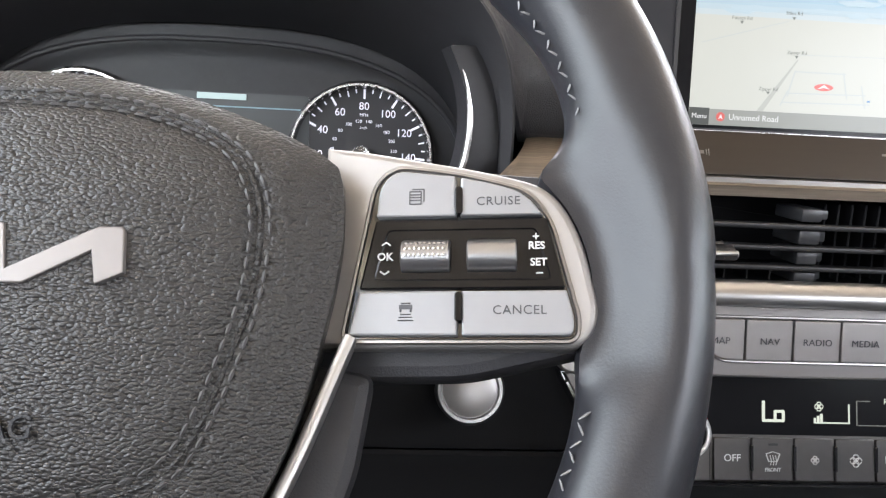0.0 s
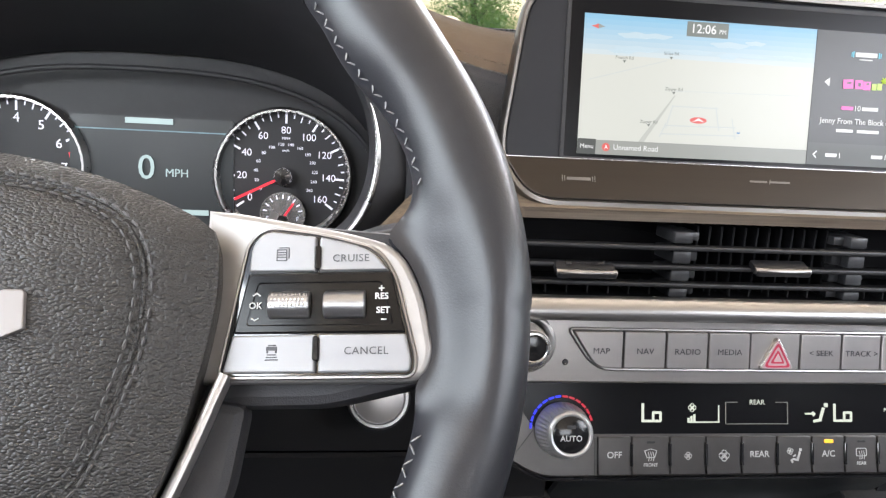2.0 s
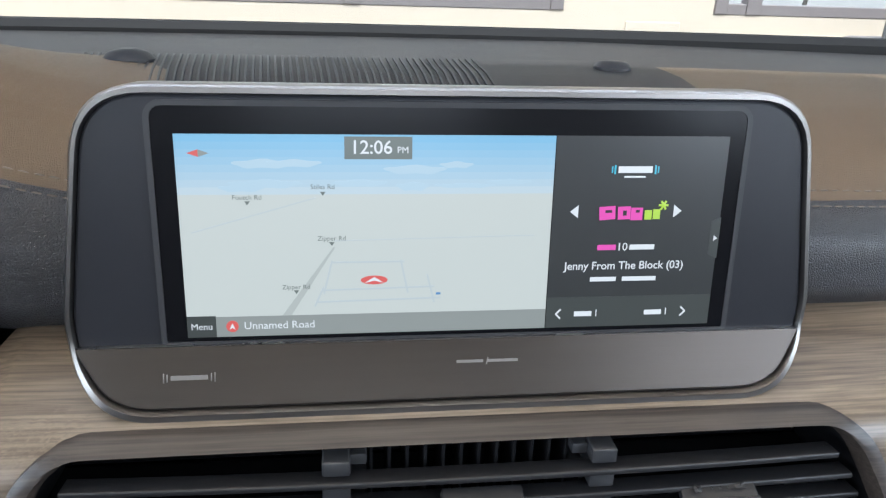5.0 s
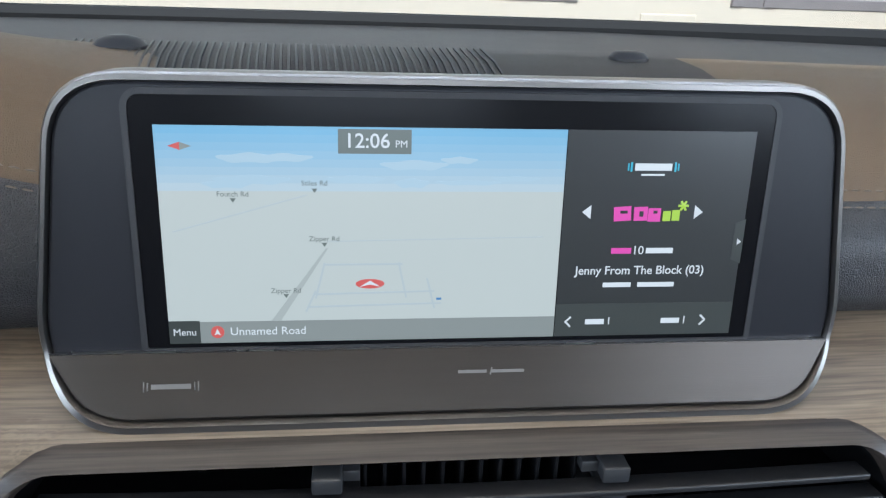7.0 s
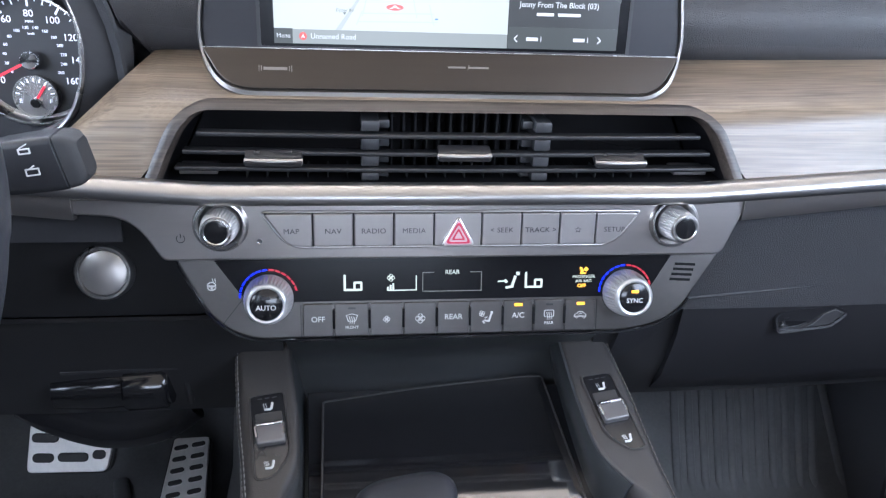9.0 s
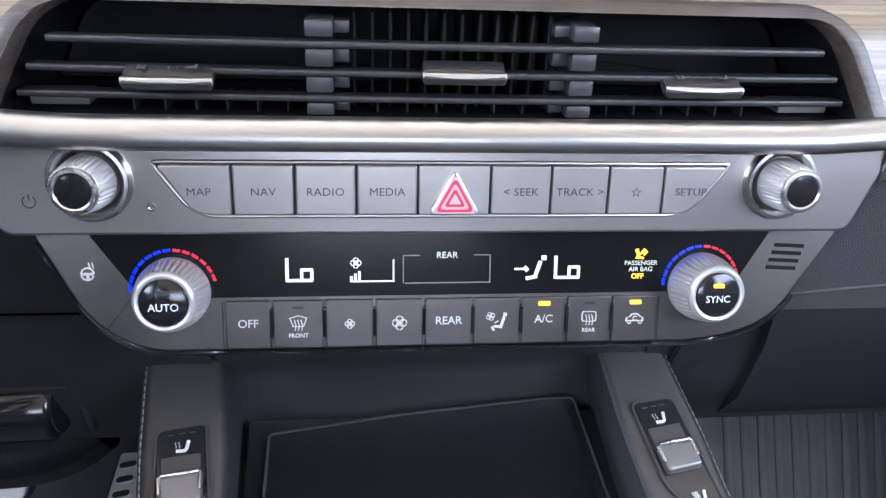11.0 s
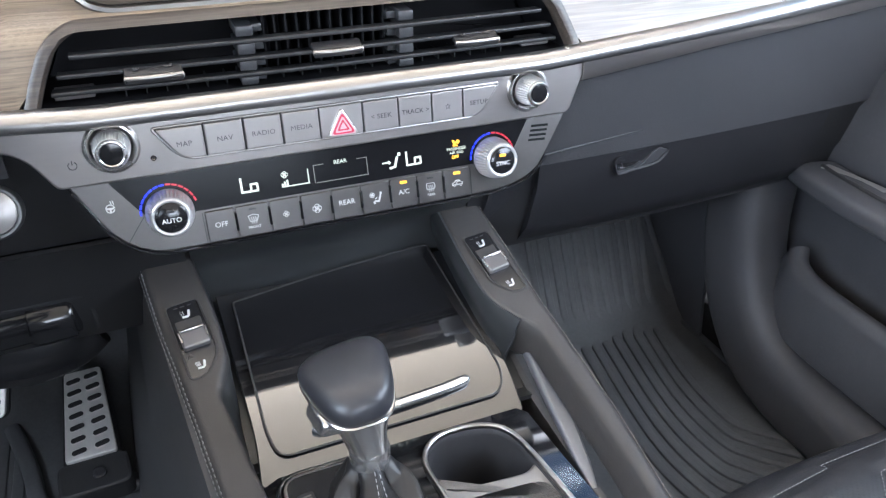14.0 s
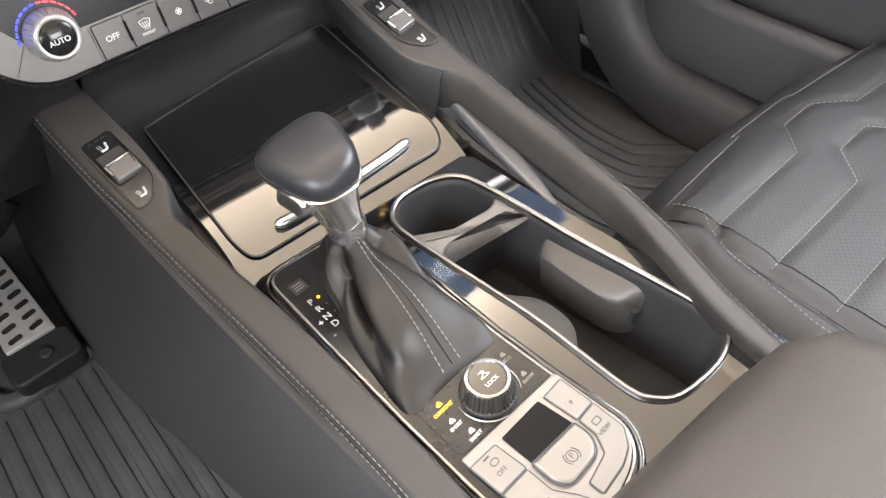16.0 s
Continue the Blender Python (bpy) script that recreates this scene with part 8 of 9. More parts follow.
def glovebox():
    top = thing("glove_box", (0.64, 0.45, 0.84), "closed black glove box door with a recessed latch", "glove box")
    rows = []
    for i in range(17):
        x = 0.505 + 0.385 * i / 16
        rise = 0.034 * (i / 16)
        b = dash_bend(x)
        rows.append([(x, 0.432 + b, 0.908 + rise), (x, 0.428 + b, 0.903 + rise), (x, 0.431 + b, 0.868 + rise * 0.8), (x, 0.445 + b, 0.82), (x, 0.47 + b, 0.785), (x, 0.53, 0.765)])
    part("door", shell(rows, 0.006), GLOVE_SKIN, top, "black grained door")
    part("upper_lip", sweep([(0.505 + 0.385 * i / 16, 0.4255 + dash_bend(0.505 + 0.385 * i / 16), 0.9080 + 0.034 * i / 16) for i in range(17)], circle(0.0013, 8)), PLASTIC_SOFT, top, "thin grey door edge")
    L_ = frm((0.622, 0.4270, 0.8850), (1, 0.03, 0.09), (0, 0.12, 1)) @ Matrix.Scale(0.72, 4)
    o = rpoly([(-0.043, 0.006), (-0.040, -0.012), (0.026, -0.012), (0.046, 0.001), (0.030, 0.010), (-0.036, 0.010)], 0.004, 3)
    la = part("latch", ring(inset(o, -0.003), o, L_, 0.008, 0.001), GLOVE_SKIN, top, "black latch surround")
    part("latch_well", plate(o, at(L_, 0, 0, -0.006), 0.002), PIANO, la)
    part("latch_pull", plate(rpoly([(-0.010, -0.0118), (0.026, -0.0118), (0.045, 0.001), (0.032, 0.0085), (0.018, 0.004), (0.004, -0.007)], 0.002, 3), at(L_, 0, 0, -0.001), 0.006, 0.0015), PLASTIC, la, "grey latch pull")
    part("lock", bars([(-0.030, -0.008, 0.008, 0.0012), (-0.029, 0.003, 0.006, 0.0012), (-0.031, -0.003, 0.0012, 0.008, 20)], at(L_, 0, 0, -0.004)), BRIGHT, la)
    # trim wedge between stack and glove box
    ends = (((0.455, 0.4320, 0.930), (0.456, 0.434, 0.900), (0.452, 0.438, 0.865), (0.446, 0.448, 0.830)), ((0.540, 0.4370, 0.930), (0.540, 0.438, 0.900), (0.536, 0.444, 0.860), (0.530, 0.470, 0.800)))
    ra, rb = (smooth_path(e, 5) for e in ends)
    w = [[a.lerp(b, t) + Vector((0, 0.004 * math.sin(math.pi * t), 0)) for a, b in zip(ra, rb)] for t in (0, 0.25, 0.5, 0.75, 1)]
    ob = part("trim", shell(w, 0.004), GLOVE_SKIN)
    tagged(ob, "black trim wedge beside the climate panel", "trim", kind="structure")


glovebox()


DOOR_SKIN = mat("door_skin_plastic", (0.068, 0.068, 0.073), 0.52, bump=0.35, bscale=1300, var=0.12, spec=0.4)


def passenger_door():
    top = thing("passenger_door", (0.95, 0.2, 0.5), "closed black passenger door panel with map pocket and armrest", "car door")
    X0 = 0.945
    rows = []
    for i in range(25):
        y = -0.70 + 1.42 * i / 24
        f = max(0, (y - 0.45) / 0.27)
        x = X0 + 0.03 * f
        rows.append([(x + 0.035, y, 1.13), (x + 0.02, y, 1.06), (x + 0.012, y, 0.95), (x + 0.004, y, 0.86), (x, y, 0.83), (x + 0.01, y, 0.80), (x + 0.03, y, 0.76), (x + 0.03, y, 0.68), (x + 0.022, y, 0.60), (x + 0.02, y, 0.50)])
    part("panel", shell(rows, 0.006), DOOR_SKIN, top, "soft black panel")
    ar = smooth_path([(0.925, 0.468, 0.800), (0.905, 0.40, 0.806), (0.900, 0.25, 0.806), (0.900, 0.05, 0.808), (0.90, -0.4, 0.815)], 6)
    arm = part("armrest_ledge", sweep(ar, rpoly([(-0.03, -0.020), (0.035, -0.014), (0.035, 0.010), (-0.02, 0.012), (-0.032, 0.004)], 0.008, 3), (0, 0, 1)), DOOR_SKIN, top, "black armrest ledge")
    part("ledge_chrome", sweep([(p.x - 0.004, p.y, p.z + 0.013) for p in ar[2:]], circle(0.0022, 8)), DARK_BUTTON, arm)
    part("pull_cup", plate(rrect(0.085, 0.018, 0.006, 4), frm((0.915, 0.41, 0.8165), (0.05, -1, 0.04), (1, 0, 0.3)), 0.006, 0.002), SILVER, top, "grey pull-cup edge")
    lw = smooth_path([(0.915, 0.448, 0.700), (0.903, 0.425, 0.684), (0.898, 0.36, 0.677), (0.898, 0.15, 0.675), (0.90, -0.3, 0.675)], 6)
    part("map_pocket", sweep(lw, rpoly([(-0.006, -0.10), (0.012, -0.10), (0.012, -0.006), (0.004, 0.006), (-0.008, 0.005), (-0.012, -0.006)], 0.005, 3), (0, 0, 1)), DOOR_SKIN, top, "black map pocket")
    part("upper_pull", sweep(smooth_path([(0.945, 0.40, 0.915), (0.915, 0.36, 0.925), (0.91, 0.22, 0.925), (0.91, -0.1, 0.92)], 6), rrect(0.02, 0.016, 0.006, 3)), CHROME, top, "satin door pull strip")
    # kick panel at the foot of the pillar
    kp = [[(0.90 + 0.03 * t, 0.56 + 0.30 * t + 0.02 * math.sin(q * 3), ZF + 0.34 * q) for t in (0, 0.3, 0.6, 1)] for q in (0, 0.25, 0.5, 0.75, 1)]
    ob = part("trim", shell(kp, 0.005), DOOR_SKIN)
    tagged(ob, "black plastic kick panel beside the footwell", "trim", kind="structure")
    roll = smooth_path([(0.885, -0.6, 0.535), (0.885, 0.1, 0.535), (0.885, 0.30, 0.533), (0.885, 0.385, 0.537), (0.885, 0.445, 0.562), (0.888, 0.495, 0.620), (0.892, 0.525, 0.70), (0.90, 0.54, 0.80), (0.91, 0.55, 0.92)], 6)
    sill = part("sill", sweep(roll, rpoly([(-0.028, -0.06), (0.06, -0.06), (0.06, 0.020), (0.020, 0.036), (-0.012, 0.034), (-0.026, 0.012)], 0.016, 4), lambda i: (0, -0.3, 1)), DOOR_SKIN)
    tagged(sill, "black plastic door sill", "trim", kind="structure")


passenger_door()


# ================= passenger seat =================
def seat():
    top = thing("passenger_seat", (0.70, -0.15, ZF), "black perforated leather passenger seat with grey stitching", "car seat")
    SX = 0.687
    quilts = []
    for k in range(8):
        y = 0.089 - 0.054 * k
        w = 0.052 - 0.004 * (k % 2)
        quilts.append([(SX - 0.178, y - 0.006), (SX - w, y), (SX - 0.022, y + 0.031), (SX + 0.022, y + 0.033), (SX + w - 0.003, y + 0.003), (SX + 0.178, y - 0.002)])
    front_seam = [(SX - 0.172, 0.131), (SX - 0.046, 0.147), (SX - 0.044, 0.155), (SX + 0.044, 0.157), (SX + 0.046, 0.149), (SX + 0.180, 0.138)]
    segs = [(a, b) for q in quilts + [front_seam] for a, b in zip(q, q[1:])]

    def near(x, y):
        best = 1.0
        for (ax, ay), (bx, by) in segs:
            if min(ay, by) - 0.03 < y < max(ay, by) + 0.03:
                dx, dy = bx - ax, by - ay
                t = min(1, max(0, ((x - ax) * dx + (y - ay) * dy) / (dx * dx + dy * dy)))
                best = min(best, (x - ax - t * dx) ** 2 + (y - ay - t * dy) ** 2)
        return best ** 0.5

    def seam_d(y):
        return 0.185 - 0.010 * math.exp(-((y - 0.09) / 0.02) ** 2)

    def top_z(x, y):
        """Height of the cushion: flat quilted middle, seam, side rolls and a soft front edge."""
        d = abs(x - SX)
        z = 0.706 + 0.03 * max(0, (y + 0.4) / 0.55) + 0.004 * math.cos(d * 8)
        z -= 0.060 * max(0, (y - 0.085) / 0.10) ** 2.2
        sd = seam_d(y)
        z -= 0.006 * math.exp(-((d - sd) / 0.005) ** 2)
        if d > sd:
            q = (d - sd) / 0.065
            z += 0.010 * q - 0.055 * q * q
        else:
            z -= 0.0034 * math.exp(-(near(x, y) / 0.0055) ** 2)
        return z
    xs = [SX - 0.248 + 0.496 * i / 90 for i in range(91)]
    ys = [0.176 - 0.64 * j / 120 for j in range(121)]
    rows = []
    for y in ys:
        f = max(0.0, (y - 0.05) / 0.12)
        row = [(xs[0] + 0.012, y, 0.58), (xs[0] - 0.004, y, 0.655)] + [(x, y - 0.028 * (abs(x - SX) / 0.245) ** 3 * f, top_z(x, y)) for x in xs] + [(xs[-1] + 0.004, y, 0.655), (xs[-1] - 0.012, y, 0.58)]
        rows.append(row)
    front = [[(p[0], p[1] + dy, min(p[2], zt)) for p in rows[0]] for dy, zt in ((-0.03, 0.54), (0.006, 0.59), (0.012, 0.65))]
    cush = part("cushion", loft(front + rows, False), SEAT_LEATHER, top, "grained black leather cushion")
    mid = [[(SX - 0.168 + 0.336 * i / 56, y, top_z(SX - 0.168 + 0.336 * i / 56, y) + 0.0008) for i in range(57)] for y in [0.118 - 0.52 * j / 100 for j in range(101)]]
    part("perforated_panel", shell(mid, 0.0006), PERF, cush, "perforated black leather panel")

    def dense(pts, n=14):
        out = []
        for a, b in zip(pts, pts[1:]):
            out += [(a[0] + (b[0] - a[0]) * i / n, a[1] + (b[1] - a[1]) * i / n) for i in range(n)]
        return out + [pts[-1]]
    lines = [dense(q) for q in quilts + [front_seam]]
    for s in (-1, 1):
        lines.append(dense([(SX + s * 0.172, 0.126), (SX + s * 0.168, 0.100), (SX + s * 0.190, 0.055), (SX + s * 0.200, -0.02), (SX + s * 0.200, -0.40)]))
    for l in lines:
        part("stitching", stitch([(x, y, top_z(x, y) + 0.0016) for x, y in l], 0.0030, 0.0018, 0.0004), THREAD, cush, "pale grey stitching", kind="stuff")
    for s in (-1, 1):
        part("seam", tube([(SX + s * seam_d(y), y, top_z(SX + s * seam_d(y), y) + 0.0006) for y in [0.12 - 0.5 * j / 40 for j in range(41)]], 0.0016, 5), RUBBER, cush, "dark seam")
    for s in (-1, 1):
        part("side_shield", plate(rpoly([(-0.30, -0.10), (0.20, -0.10), (0.22, -0.02), (0.10, 0.02), (-0.30, 0.05)], 0.03, 4), frm((SX + s * 0.243, -0.08, 0.60), (0, -s, 0), (0, 0, 1)), 0.02, 0.004), PLASTIC, top, "black plastic side shield")
    part("base", box((SX - 0.20, -0.40, ZF), (SX + 0.20, 0.08, 0.59), 0.02), PLASTIC, top, "black seat base")
    back = []
    for z, y, hw, th in ((0.70, -0.44, 0.23, 0.10), (0.85, -0.47, 0.245, 0.12), (1.05, -0.53, 0.24, 0.12), (1.25, -0.60, 0.20, 0.10), (1.32, -0.63, 0.14, 0.07)):
        back.append([(SX + u, y + v, z) for u, v in rrect(2 * hw, th, th * 0.4, 5)])
    part("backrest", loft(back, True, True), SEAT_LEATHER, top, "black leather backrest")
    hr = []
    for z, hw, th in ((1.35, 0.10, 0.06), (1.38, 0.125, 0.09), (1.46, 0.12, 0.09), (1.49, 0.09, 0.06)):
        hr.append([(SX + u, -0.66 + v, z) for u, v in rrect(2 * hw, th, th * 0.4, 4)])
    part("headrest", loft(hr, True, True), SEAT_LEATHER, top, "black leather headrest")
    return top


def perforated():
    m = mat("perforated_leather", (0.029, 0.030, 0.033), 0.50, bump=0.25, bscale=700, kind="leather", var=0.12)
    nt = m.node_tree
    b = nt.nodes["Principled BSDF"]
    tc = nt.nodes.new("ShaderNodeTexCoord")
    mp = nt.nodes.new("ShaderNodeMapping")
    mp.inputs["Scale"].default_value = (270, 270, 0)
    mp.inputs["Rotation"].default_value = (0, 0, radians(45))
    nt.links.new(tc.outputs["Object"], mp.inputs["Vector"])
    fr = nt.nodes.new("ShaderNodeVectorMath")
    fr.operation = "FRACTION"
    nt.links.new(mp.outputs[0], fr.inputs[0])
    su = nt.nodes.new("ShaderNodeVectorMath")
    su.operation = "DISTANCE"
    su.inputs[1].default_value = (0.5, 0.5, 0)
    nt.links.new(fr.outputs[0], su.inputs[0])
    lt = nt.nodes.new("ShaderNodeMath")
    lt.operation = "LESS_THAN"
    lt.inputs[1].default_value = 0.2
    nt.links.new(su.outputs["Value"], lt.inputs[0])
    mx = nt.nodes.new("ShaderNodeMix")
    mx.data_type = "RGBA"
    old = b.inputs["Base Color"].links[0].from_socket
    nt.links.new(lt.outputs[0], mx.inputs["Factor"])
    nt.links.new(old, mx.inputs["A"])
    mx.inputs["B"].default_value = (0.003, 0.003, 0.003, 1)
    nt.links.new(mx.outputs["Result"], b.inputs["Base Color"])
    return m


PERF = perforated()
seat_right = seat()
seat_left = copy_thing(seat_right, Matrix.Translation((0.70 - 0.83, -0.45, ZF)))
seat_left.name = "driver_seat"
tagged(seat_left, "black perforated leather driver's seat with grey stitching", "car seat")


# ================= outside =================
ASPHALT = mat("worn_pale_paving", (0.36, 0.345, 0.325), 0.9, bump=0.6, bscale=300, var=0.25, vscale=3)
CONCRETE = mat("pale_concrete", (0.55, 0.52, 0.47), 0.85, bump=0.3, bscale=200, var=0.12, vscale=2)
STUCCO = mat("cream_stucco", (0.60, 0.505, 0.415), 0.85, bump=0.4, bscale=120, var=0.06, vscale=2)
FRAME_BR = mat("mauve_window_frame", (0.24, 0.205, 0.205), 0.45, metal=0.2, var=0.08, vscale=4)
BLUE_PAINT = mat("dark_blue_car_paint", (0.03, 0.07, 0.16), 0.15, metal=0.3, var=0.05, coat=0.8, vscale=2)
TYRE = mat("tyre_rubber", (0.02, 0.02, 0.02), 0.8, var=0.1)
BARK = mat("bark", (0.14, 0.10, 0.075), 0.9, bump=0.8, bscale=60, var=0.3, vscale=8)
LEAF = mat("leaf_green", (0.26, 0.38, 0.13), 0.6, var=0.35, vscale=3)
GRASS = mat("grass", (0.10, 0.17, 0.04), 0.9, bump=0.8, bscale=90, var=0.3, vscale=2)


def mirror_pane():
    m, nt, b = nodes_of("storefront_glass")
    b.inputs["Base Color"].default_value = (0.03, 0.035, 0.035, 1)
    b.inputs["Roughness"].default_value = 0.015
    b.inputs["Metallic"].default_value = 0.0
    b.inputs["Specular IOR Level"].default_value = 1.0
    b.inputs["IOR"].default_value = 9.0
    return m


PANE = mirror_pane()

ground = part("ground", box((-300, -300, -0.3), (300, 300, 0.0)), ASPHALT)
tagged(ground, "pale grey concrete car park", "ground", kind="structure")
walkway = part("pavement", box((-30, 2.4, 0.0), (30, 3.30, 0.13), 0.01), CONCRETE)
tagged(walkway, "pale concrete pavement along the building", "pavement", kind="structure")

FY = 3.33


def storefront():
    top = thing("storefront_building", (1.0, FY, 0.13), "cream stucco building with mauve-grey framed shop windows", "building")

    def wall(x0, x1, z0, z1, y0=FY):
        part("wall", box((x0, y0, z0), (x1, FY + 0.35, z1)), STUCCO, top)
    groups = [(-5.6, -2.6), (-2.1, 1.15), (1.80, 4.7), (5.4, 8.4)]
    edges = [-8.0] + [q for g in groups for q in g] + [11.0]
    for a, b in zip(edges[::2], edges[1::2]):
        wall(a, b, 0.13, 3.4)
    for a, b in groups:
        wall(a, b, 0.13, 1.094)
        wall(a, b, 2.346, 3.4)
        part("sill", box((a + 0.06, FY - 0.018, 0.985), (b - 0.02, FY, 1.020), 0.006), STUCCO, top, "shallow plaster ledge")
        marks = {(-2.1, 1.15): [-1.45, -0.605, 0.285], (1.80, 4.7): [1.975, 2.78, 3.6]}.get((a, b), [a + 1.0, a + 2.0])
        xs = [a + 0.03] + marks + [b - 0.03]
        for x in xs:
            w_ = 0.028 if x in (xs[0], xs[-1]) else 0.033
            part("mullion", box((x - w_, FY - 0.010, 1.098), (x + w_, FY + 0.06, 2.347), 0.004), FRAME_BR, top)
        for z in (1.095, 2.30):
            part("frame_rail", box((a, FY - 0.004, z), (b, FY + 0.06, z + 0.045), 0.004), FRAME_BR, top)
        for x0, x1 in zip(xs, xs[1:]):
            part("pane", box((x0 + 0.028, FY + 0.02, 1.135), (x1 - 0.028, FY + 0.030, 2.305)), PANE, top)
    part("pilaster", box((1.42, FY - 0.012, 0.13), (1.66, FY + 0.02, 1.06), 0.006), STUCCO, top, "shallow plaster pilaster")
    top.rotation_euler.x = radians(2.9)        # the car stands nose-up before it
    part("roof_slab", box((-8.2, FY - 0.35, 3.4), (11.2, FY + 6, 3.65)), STUCCO, top, "cream roof slab")


storefront()


def rack():
    top = thing("bike_rack", (2.55, 2.95, 0.13), "grey steel hoop on a dark plinth beside the wall", "bike rack")
    part("plinth", box((2.30, 2.86, 0.095), (3.40, 3.14, 1.035), 0.02), FRAME_BR, top, "dark flat-topped plinth")
    part("hoop", tube(smooth_path([(2.40, 3.0, 1.03), (2.405, 3.0, 1.12), (2.43, 3.0, 1.165), (2.50, 3.0, 1.185), (2.85, 3.0, 1.19), (3.0, 3.0, 1.17), (3.02, 3.0, 1.03)], 6), 0.011, 10), STEEL, top, "bent steel hoop")


STEEL = mat("grey_steel_tube", (0.20, 0.20, 0.20), 0.4, metal=0.6, var=0.08)
rack()


def car(name, x, y, yaw, paint, label, amber=False):
    """A parked car: body, cabin glass, lamps and wheels."""
    top = thing(name, (0, 0, 0), label, "car")
    W_ = 1.95
    prof = [(-2.45, 0.35), (-2.45, 0.75), (-2.38, 1.02), (-1.2, 1.16), (-0.75, 1.2), (0.2, 1.2), (1.9, 1.2), (2.38, 1.10), (2.45, 0.7), (2.42, 0.35)]
    rows = [[(u * 1.0, s * W_ / 2 * k, z) for u, z in prof] for s, k in ((-1, 0.97), (-1, 1.0), (1, 1.0), (1, 0.97))]
    body = bmesh.new()
    vs = [[body.verts.new(p) for p in r] for r in rows]
    for a, b in zip(vs, vs[1:]):
        for i in range(len(prof) - 1):
            body.faces.new((a[i], a[i + 1], b[i + 1], b[i]))
    body.faces.new(vs[0])
    body.faces.new(vs[-1])
    part("body", body, paint, top)
    gh = [(-1.0, 1.19), (-0.15, 1.68), (1.6, 1.70), (2.2, 1.19)]
    rows = [[(u, s * k, z) for (u, z), k in zip(gh, (0.9, 0.68, 0.66, 0.85))] for s in (-1, 1)]
    cab = bmesh.new()
    vs = [[cab.verts.new(p) for p in r] for r in rows]
    for i in range(3):
        cab.faces.new((vs[0][i], vs[0][i + 1], vs[1][i + 1], vs[1][i]))
    cab.faces.new(vs[0])
    cab.faces.new(vs[1])
    part("cabin_glass", cab, CARGLASS, top, "dark cabin glass")
    part("roof", box((-0.1, -0.66, 1.68), (1.6, 0.66, 1.74), 0.03), paint, top)
    for u in (-1.5, 1.45):
        for s in (-1, 1):
            m = frm((u, s * 0.88, 0.36), (1, 0, 0), (0, 0, 1)) if s < 0 else frm((u, s * 0.88, 0.36), (-1, 0, 0), (0, 0, 1))
            w = part("wheel", lathe([(0.2, -0.16), (0.36, -0.14), (0.37, 0.06), (0.33, 0.10), (0.24, 0.10)], m, 28), TYRE, top)
            part("rim", lathe([(0.23, 0.09), (0.20, 0.11), (0.05, 0.10)], m, 20), SILVER, w)
    for s in (-1, 1):
        part("headlight", box((-2.47, s * 0.72 - 0.14, 0.80), (-2.38, s * 0.72 + 0.14, 0.98), 0.02), AMBER if amber and s < 0 else WHITE_PRINT, top, "lit amber marker lamp" if amber and s < 0 else "headlight")
        part("tail_light", box((2.36, s * 0.80 - 0.1, 0.85), (2.46, s * 0.80 + 0.1, 1.08), 0.02), REDP, top, "red tail light")
    part("grille", box((-2.47, -0.5, 0.55), (-2.40, 0.5, 0.92), 0.02), PLASTIC, top, "black grille")
    top.matrix_basis = pose(x, y, 0, 0, 0, yaw)
    return top


CARGLASS = mat("dark_car_glass", (0.015, 0.017, 0.018), 0.04, var=0.02)
RED_PAINT = mat("red_car_paint", (0.30, 0.03, 0.03), 0.2, coat=0.6, var=0.05, vscale=2)
WHITE_PAINT = mat("white_car_paint", (0.5, 0.5, 0.5), 0.25, coat=0.5, var=0.04, vscale=2)
GREY_PAINT = mat("grey_car_paint", (0.07, 0.073, 0.077), 0.25, metal=0.4, coat=0.5, var=0.05, vscale=2)
for x, y, yaw, p, w in ((6.5, -20.0, -90, GREY_PAINT, "grey"), (9.6, -20.2, -90, RED_PAINT, "red"), (13.0, -20.0, 90, WHITE_PAINT, "white"), (3.2, -20.6, 90, GREY_PAINT, "grey")):
    car("parked_car", x, y, yaw, p, w + " car parked on the paved lot")


NOSE_AMBER = glow("nose_amber_lamp", (1.0, 0.60, 0.02), 6.0)


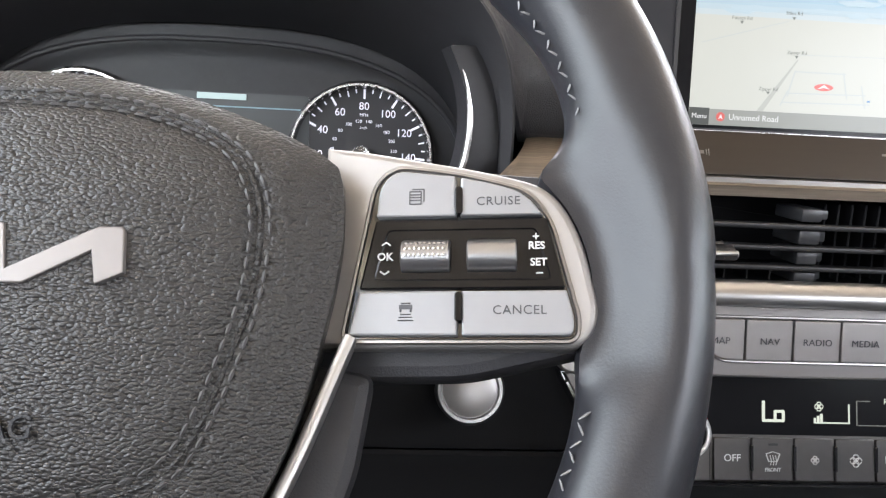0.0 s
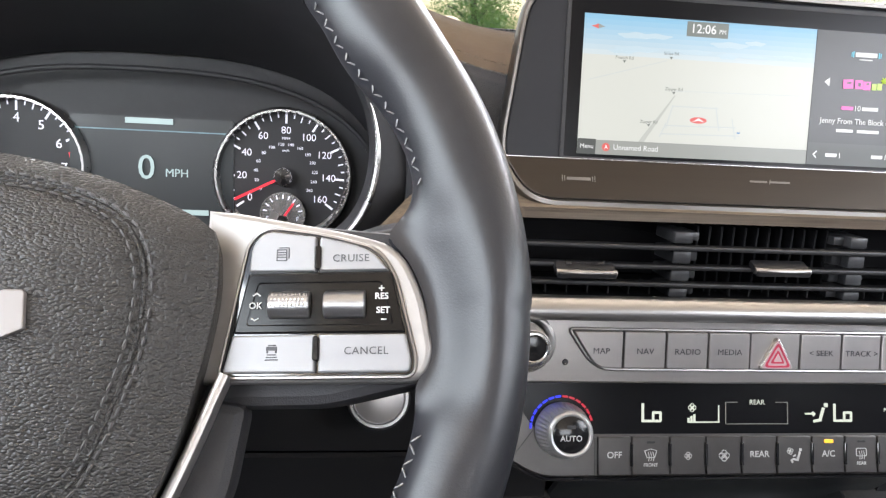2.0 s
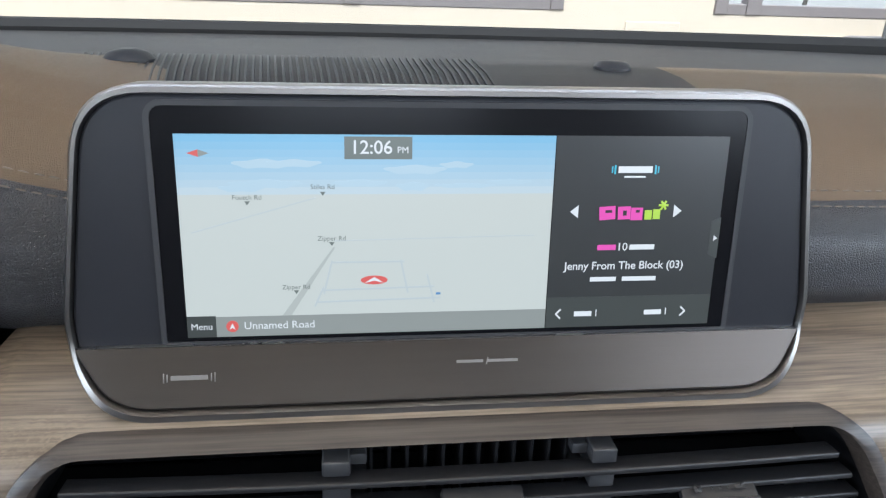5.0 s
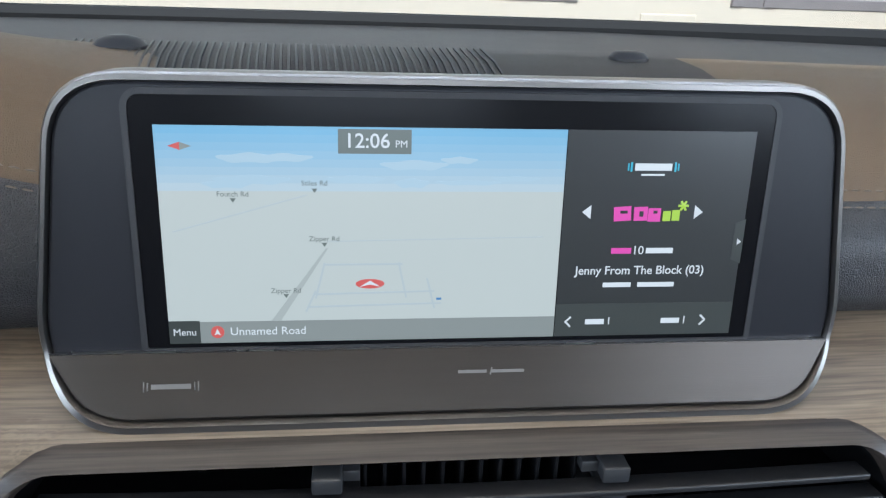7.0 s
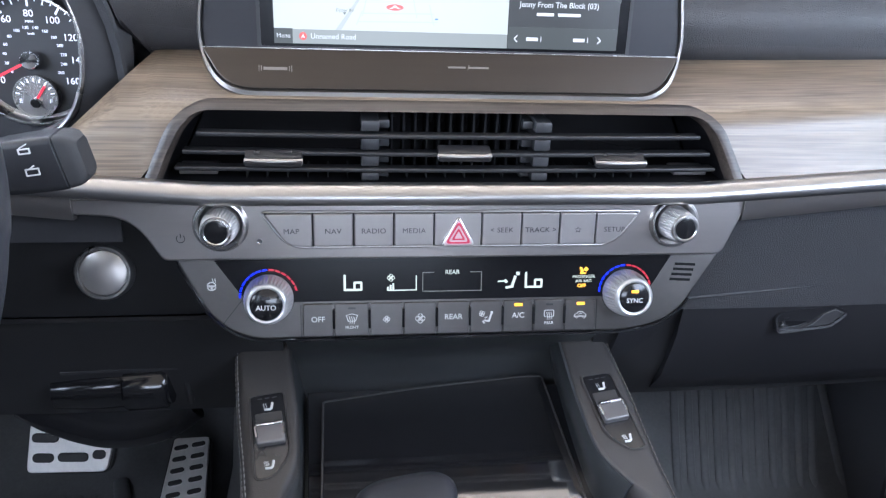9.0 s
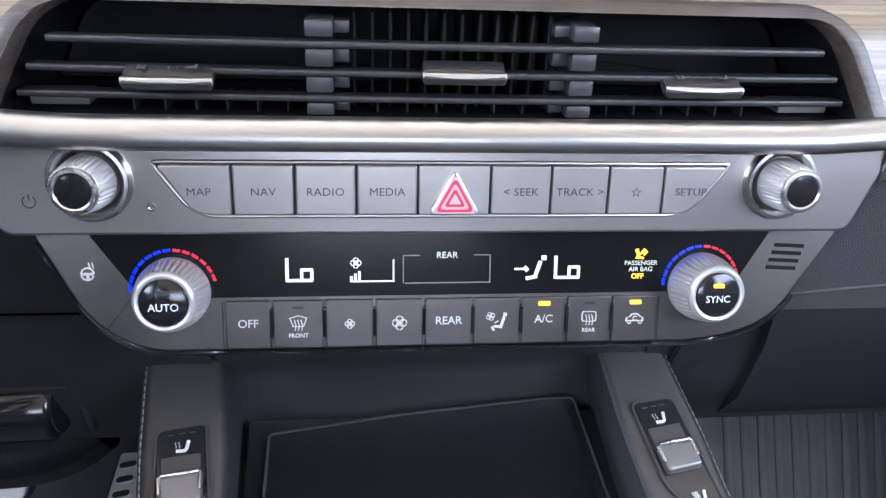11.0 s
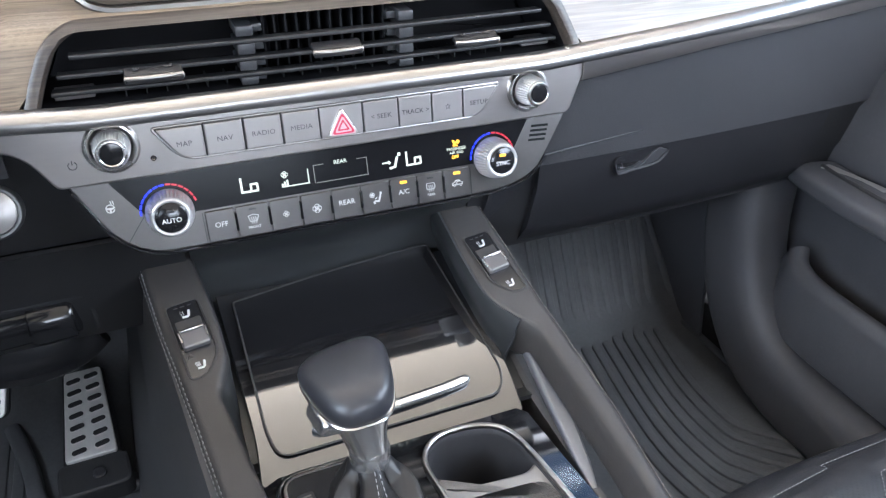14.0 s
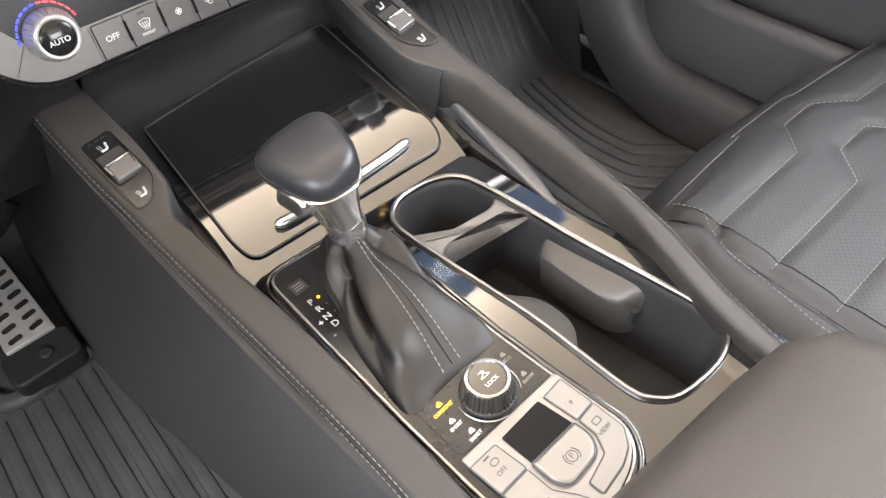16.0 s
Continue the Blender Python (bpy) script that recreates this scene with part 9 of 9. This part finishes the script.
def own_nose():
    """Bonnet and front of the car that the cabin belongs to."""
    top = thing("car_front", (CX, 1.8, 0.3), "dark blue bonnet and front end with a lit amber lamp", "car front")
    rows = []
    for y, z, hw in ((1.06, 1.12, 0.80), (1.3, 1.115, 0.86), (1.8, 1.09, 0.90), (2.05, 1.06, 0.90), (2.14, 1.00, 0.88)):
        rows.append([(CX + hw * q, y - 0.12 * q * q * (y - 1.0), z - 0.05 * abs(q) ** 3) for q in (-1, -0.7, -0.35, 0, 0.35, 0.7, 1)])
    part("bonnet", shell(rows, 0.01), BLUE_PAINT, top, "dark blue bonnet")
    part("front", box((CX - 0.92, 1.5, 0.30), (CX + 0.92, 2.14, 0.98), 0.08, 3), BLUE_PAINT, top, "dark blue front")
    part("grille", box((CX - 0.55, 2.08, 0.55), (CX + 0.55, 2.165, 1.0), 0.03), PLASTIC, top, "black grille")
    for s in (-1, 1):
        fr = frm((CX + s * 0.835, 2.165, 1.040), (-1, 0, 0), (0, 0, 1))
        part("lamp_housing", box((CX + s * 0.80 - 0.13, 1.90, 0.86), (CX + s * 0.80 + 0.13, 2.150, 1.105), 0.04, 3), BLUE_PAINT, top, "upright lamp housing")
        o = rrect(0.075, 0.118, 0.016, 4)
        part("marker_lamp", ring(o, inset(o, 0.020), fr, 0.03), NOSE_AMBER if s < 0 else PLASTIC, top, "lit amber marker lamp" if s < 0 else "unlit marker lamp")


own_nose()


def tree(x, y, h, seed):
    random.seed(seed)
    top = thing("tree", (x, y, 0), "leafy green tree beside the car park", "tree", group="trees round the car park")
    limbs = [sweep(smooth_path([(x, y, 0), (x + 0.05 * h * random.uniform(-1, 1) * 0.4, y, h * 0.25), (x + 0.03 * h * random.uniform(-1, 1), y, h * 0.55), (x, y, h * 0.8)], 5), circle(1, 8), (0.1, 1, 0), scale=[0.035 * h * (1 - 0.8 * i / 15) for i in range(16)])]
    tips = []
    for k in range(9):
        a, z0 = 2.4 * k + random.random(), h * (0.28 + 0.05 * k)
        r = h * (0.34 - 0.018 * k)
        tip = Vector((x + r * math.cos(a), y + r * math.sin(a), z0 + h * 0.2))
        limbs.append(sweep([Vector((x, y, z0)), Vector((x, y, z0)).lerp(tip, 0.5) + Vector((0, 0, 0.04 * h)), tip], circle(1, 6), (0.2, 0.1, 1), scale=[0.014 * h, 0.009 * h, 0.003 * h]))
        tips += [tip, Vector((x, y, z0)).lerp(tip, 0.6)]
    tips.append(Vector((x, y, h * 0.92)))
    part("trunk", join(limbs), BARK, top)
    verts, faces = [], []
    for _ in range(6500):
        c = random.choice(tips)
        p = c + Vector((random.gauss(0, 0.11), random.gauss(0, 0.11), random.gauss(0, 0.08))) * h
        n1 = Vector((random.uniform(-1, 1), random.uniform(-1, 1), random.uniform(-0.6, 0.6))).normalized()
        n2 = n1.orthogonal().normalized()
        s = h * random.uniform(0.008, 0.016)
        b = len(verts)
        verts += [p - n1 * s, p + n2 * s * 0.6, p + n1 * s, p - n2 * s * 0.6]
        faces.append((b, b + 1, b + 2, b + 3))
    me = bpy.data.meshes.new("crown")
    me.from_pydata([v - Vector((x, y, 0)) for v in verts], [], faces)
    me.materials.append(LEAF)
    cr = new("crown", me)
    cr.parent = top


for i in range(22):
    tree(-50 + 4.7 * i + 1.6 * math.sin(2.7 * i), -46 - 5 * math.cos(1.9 * i), 6.6 + 1.2 * math.sin(3.3 * i), 11 + i)
lawn = part("ground", box((-90, -110, 0.0), (90, -31, 0.06)), GRASS)
tagged(lawn, "green lawn behind the car park", "grass", kind="structure")

# the lot falls away behind the car, square to the building
SLOPE = Matrix.Translation((0, FY, 0.13)) @ Matrix.Rotation(radians(2.9), 4, "X") @ Matrix.Translation((0, -FY, -0.13))
for ob in list(scene.objects):
    if ob.parent is None and ob.name.split(".")[0] in ("ground", "pavement", "parked_car", "tree"):
        ob.matrix_basis = SLOPE @ ob.matrix_basis
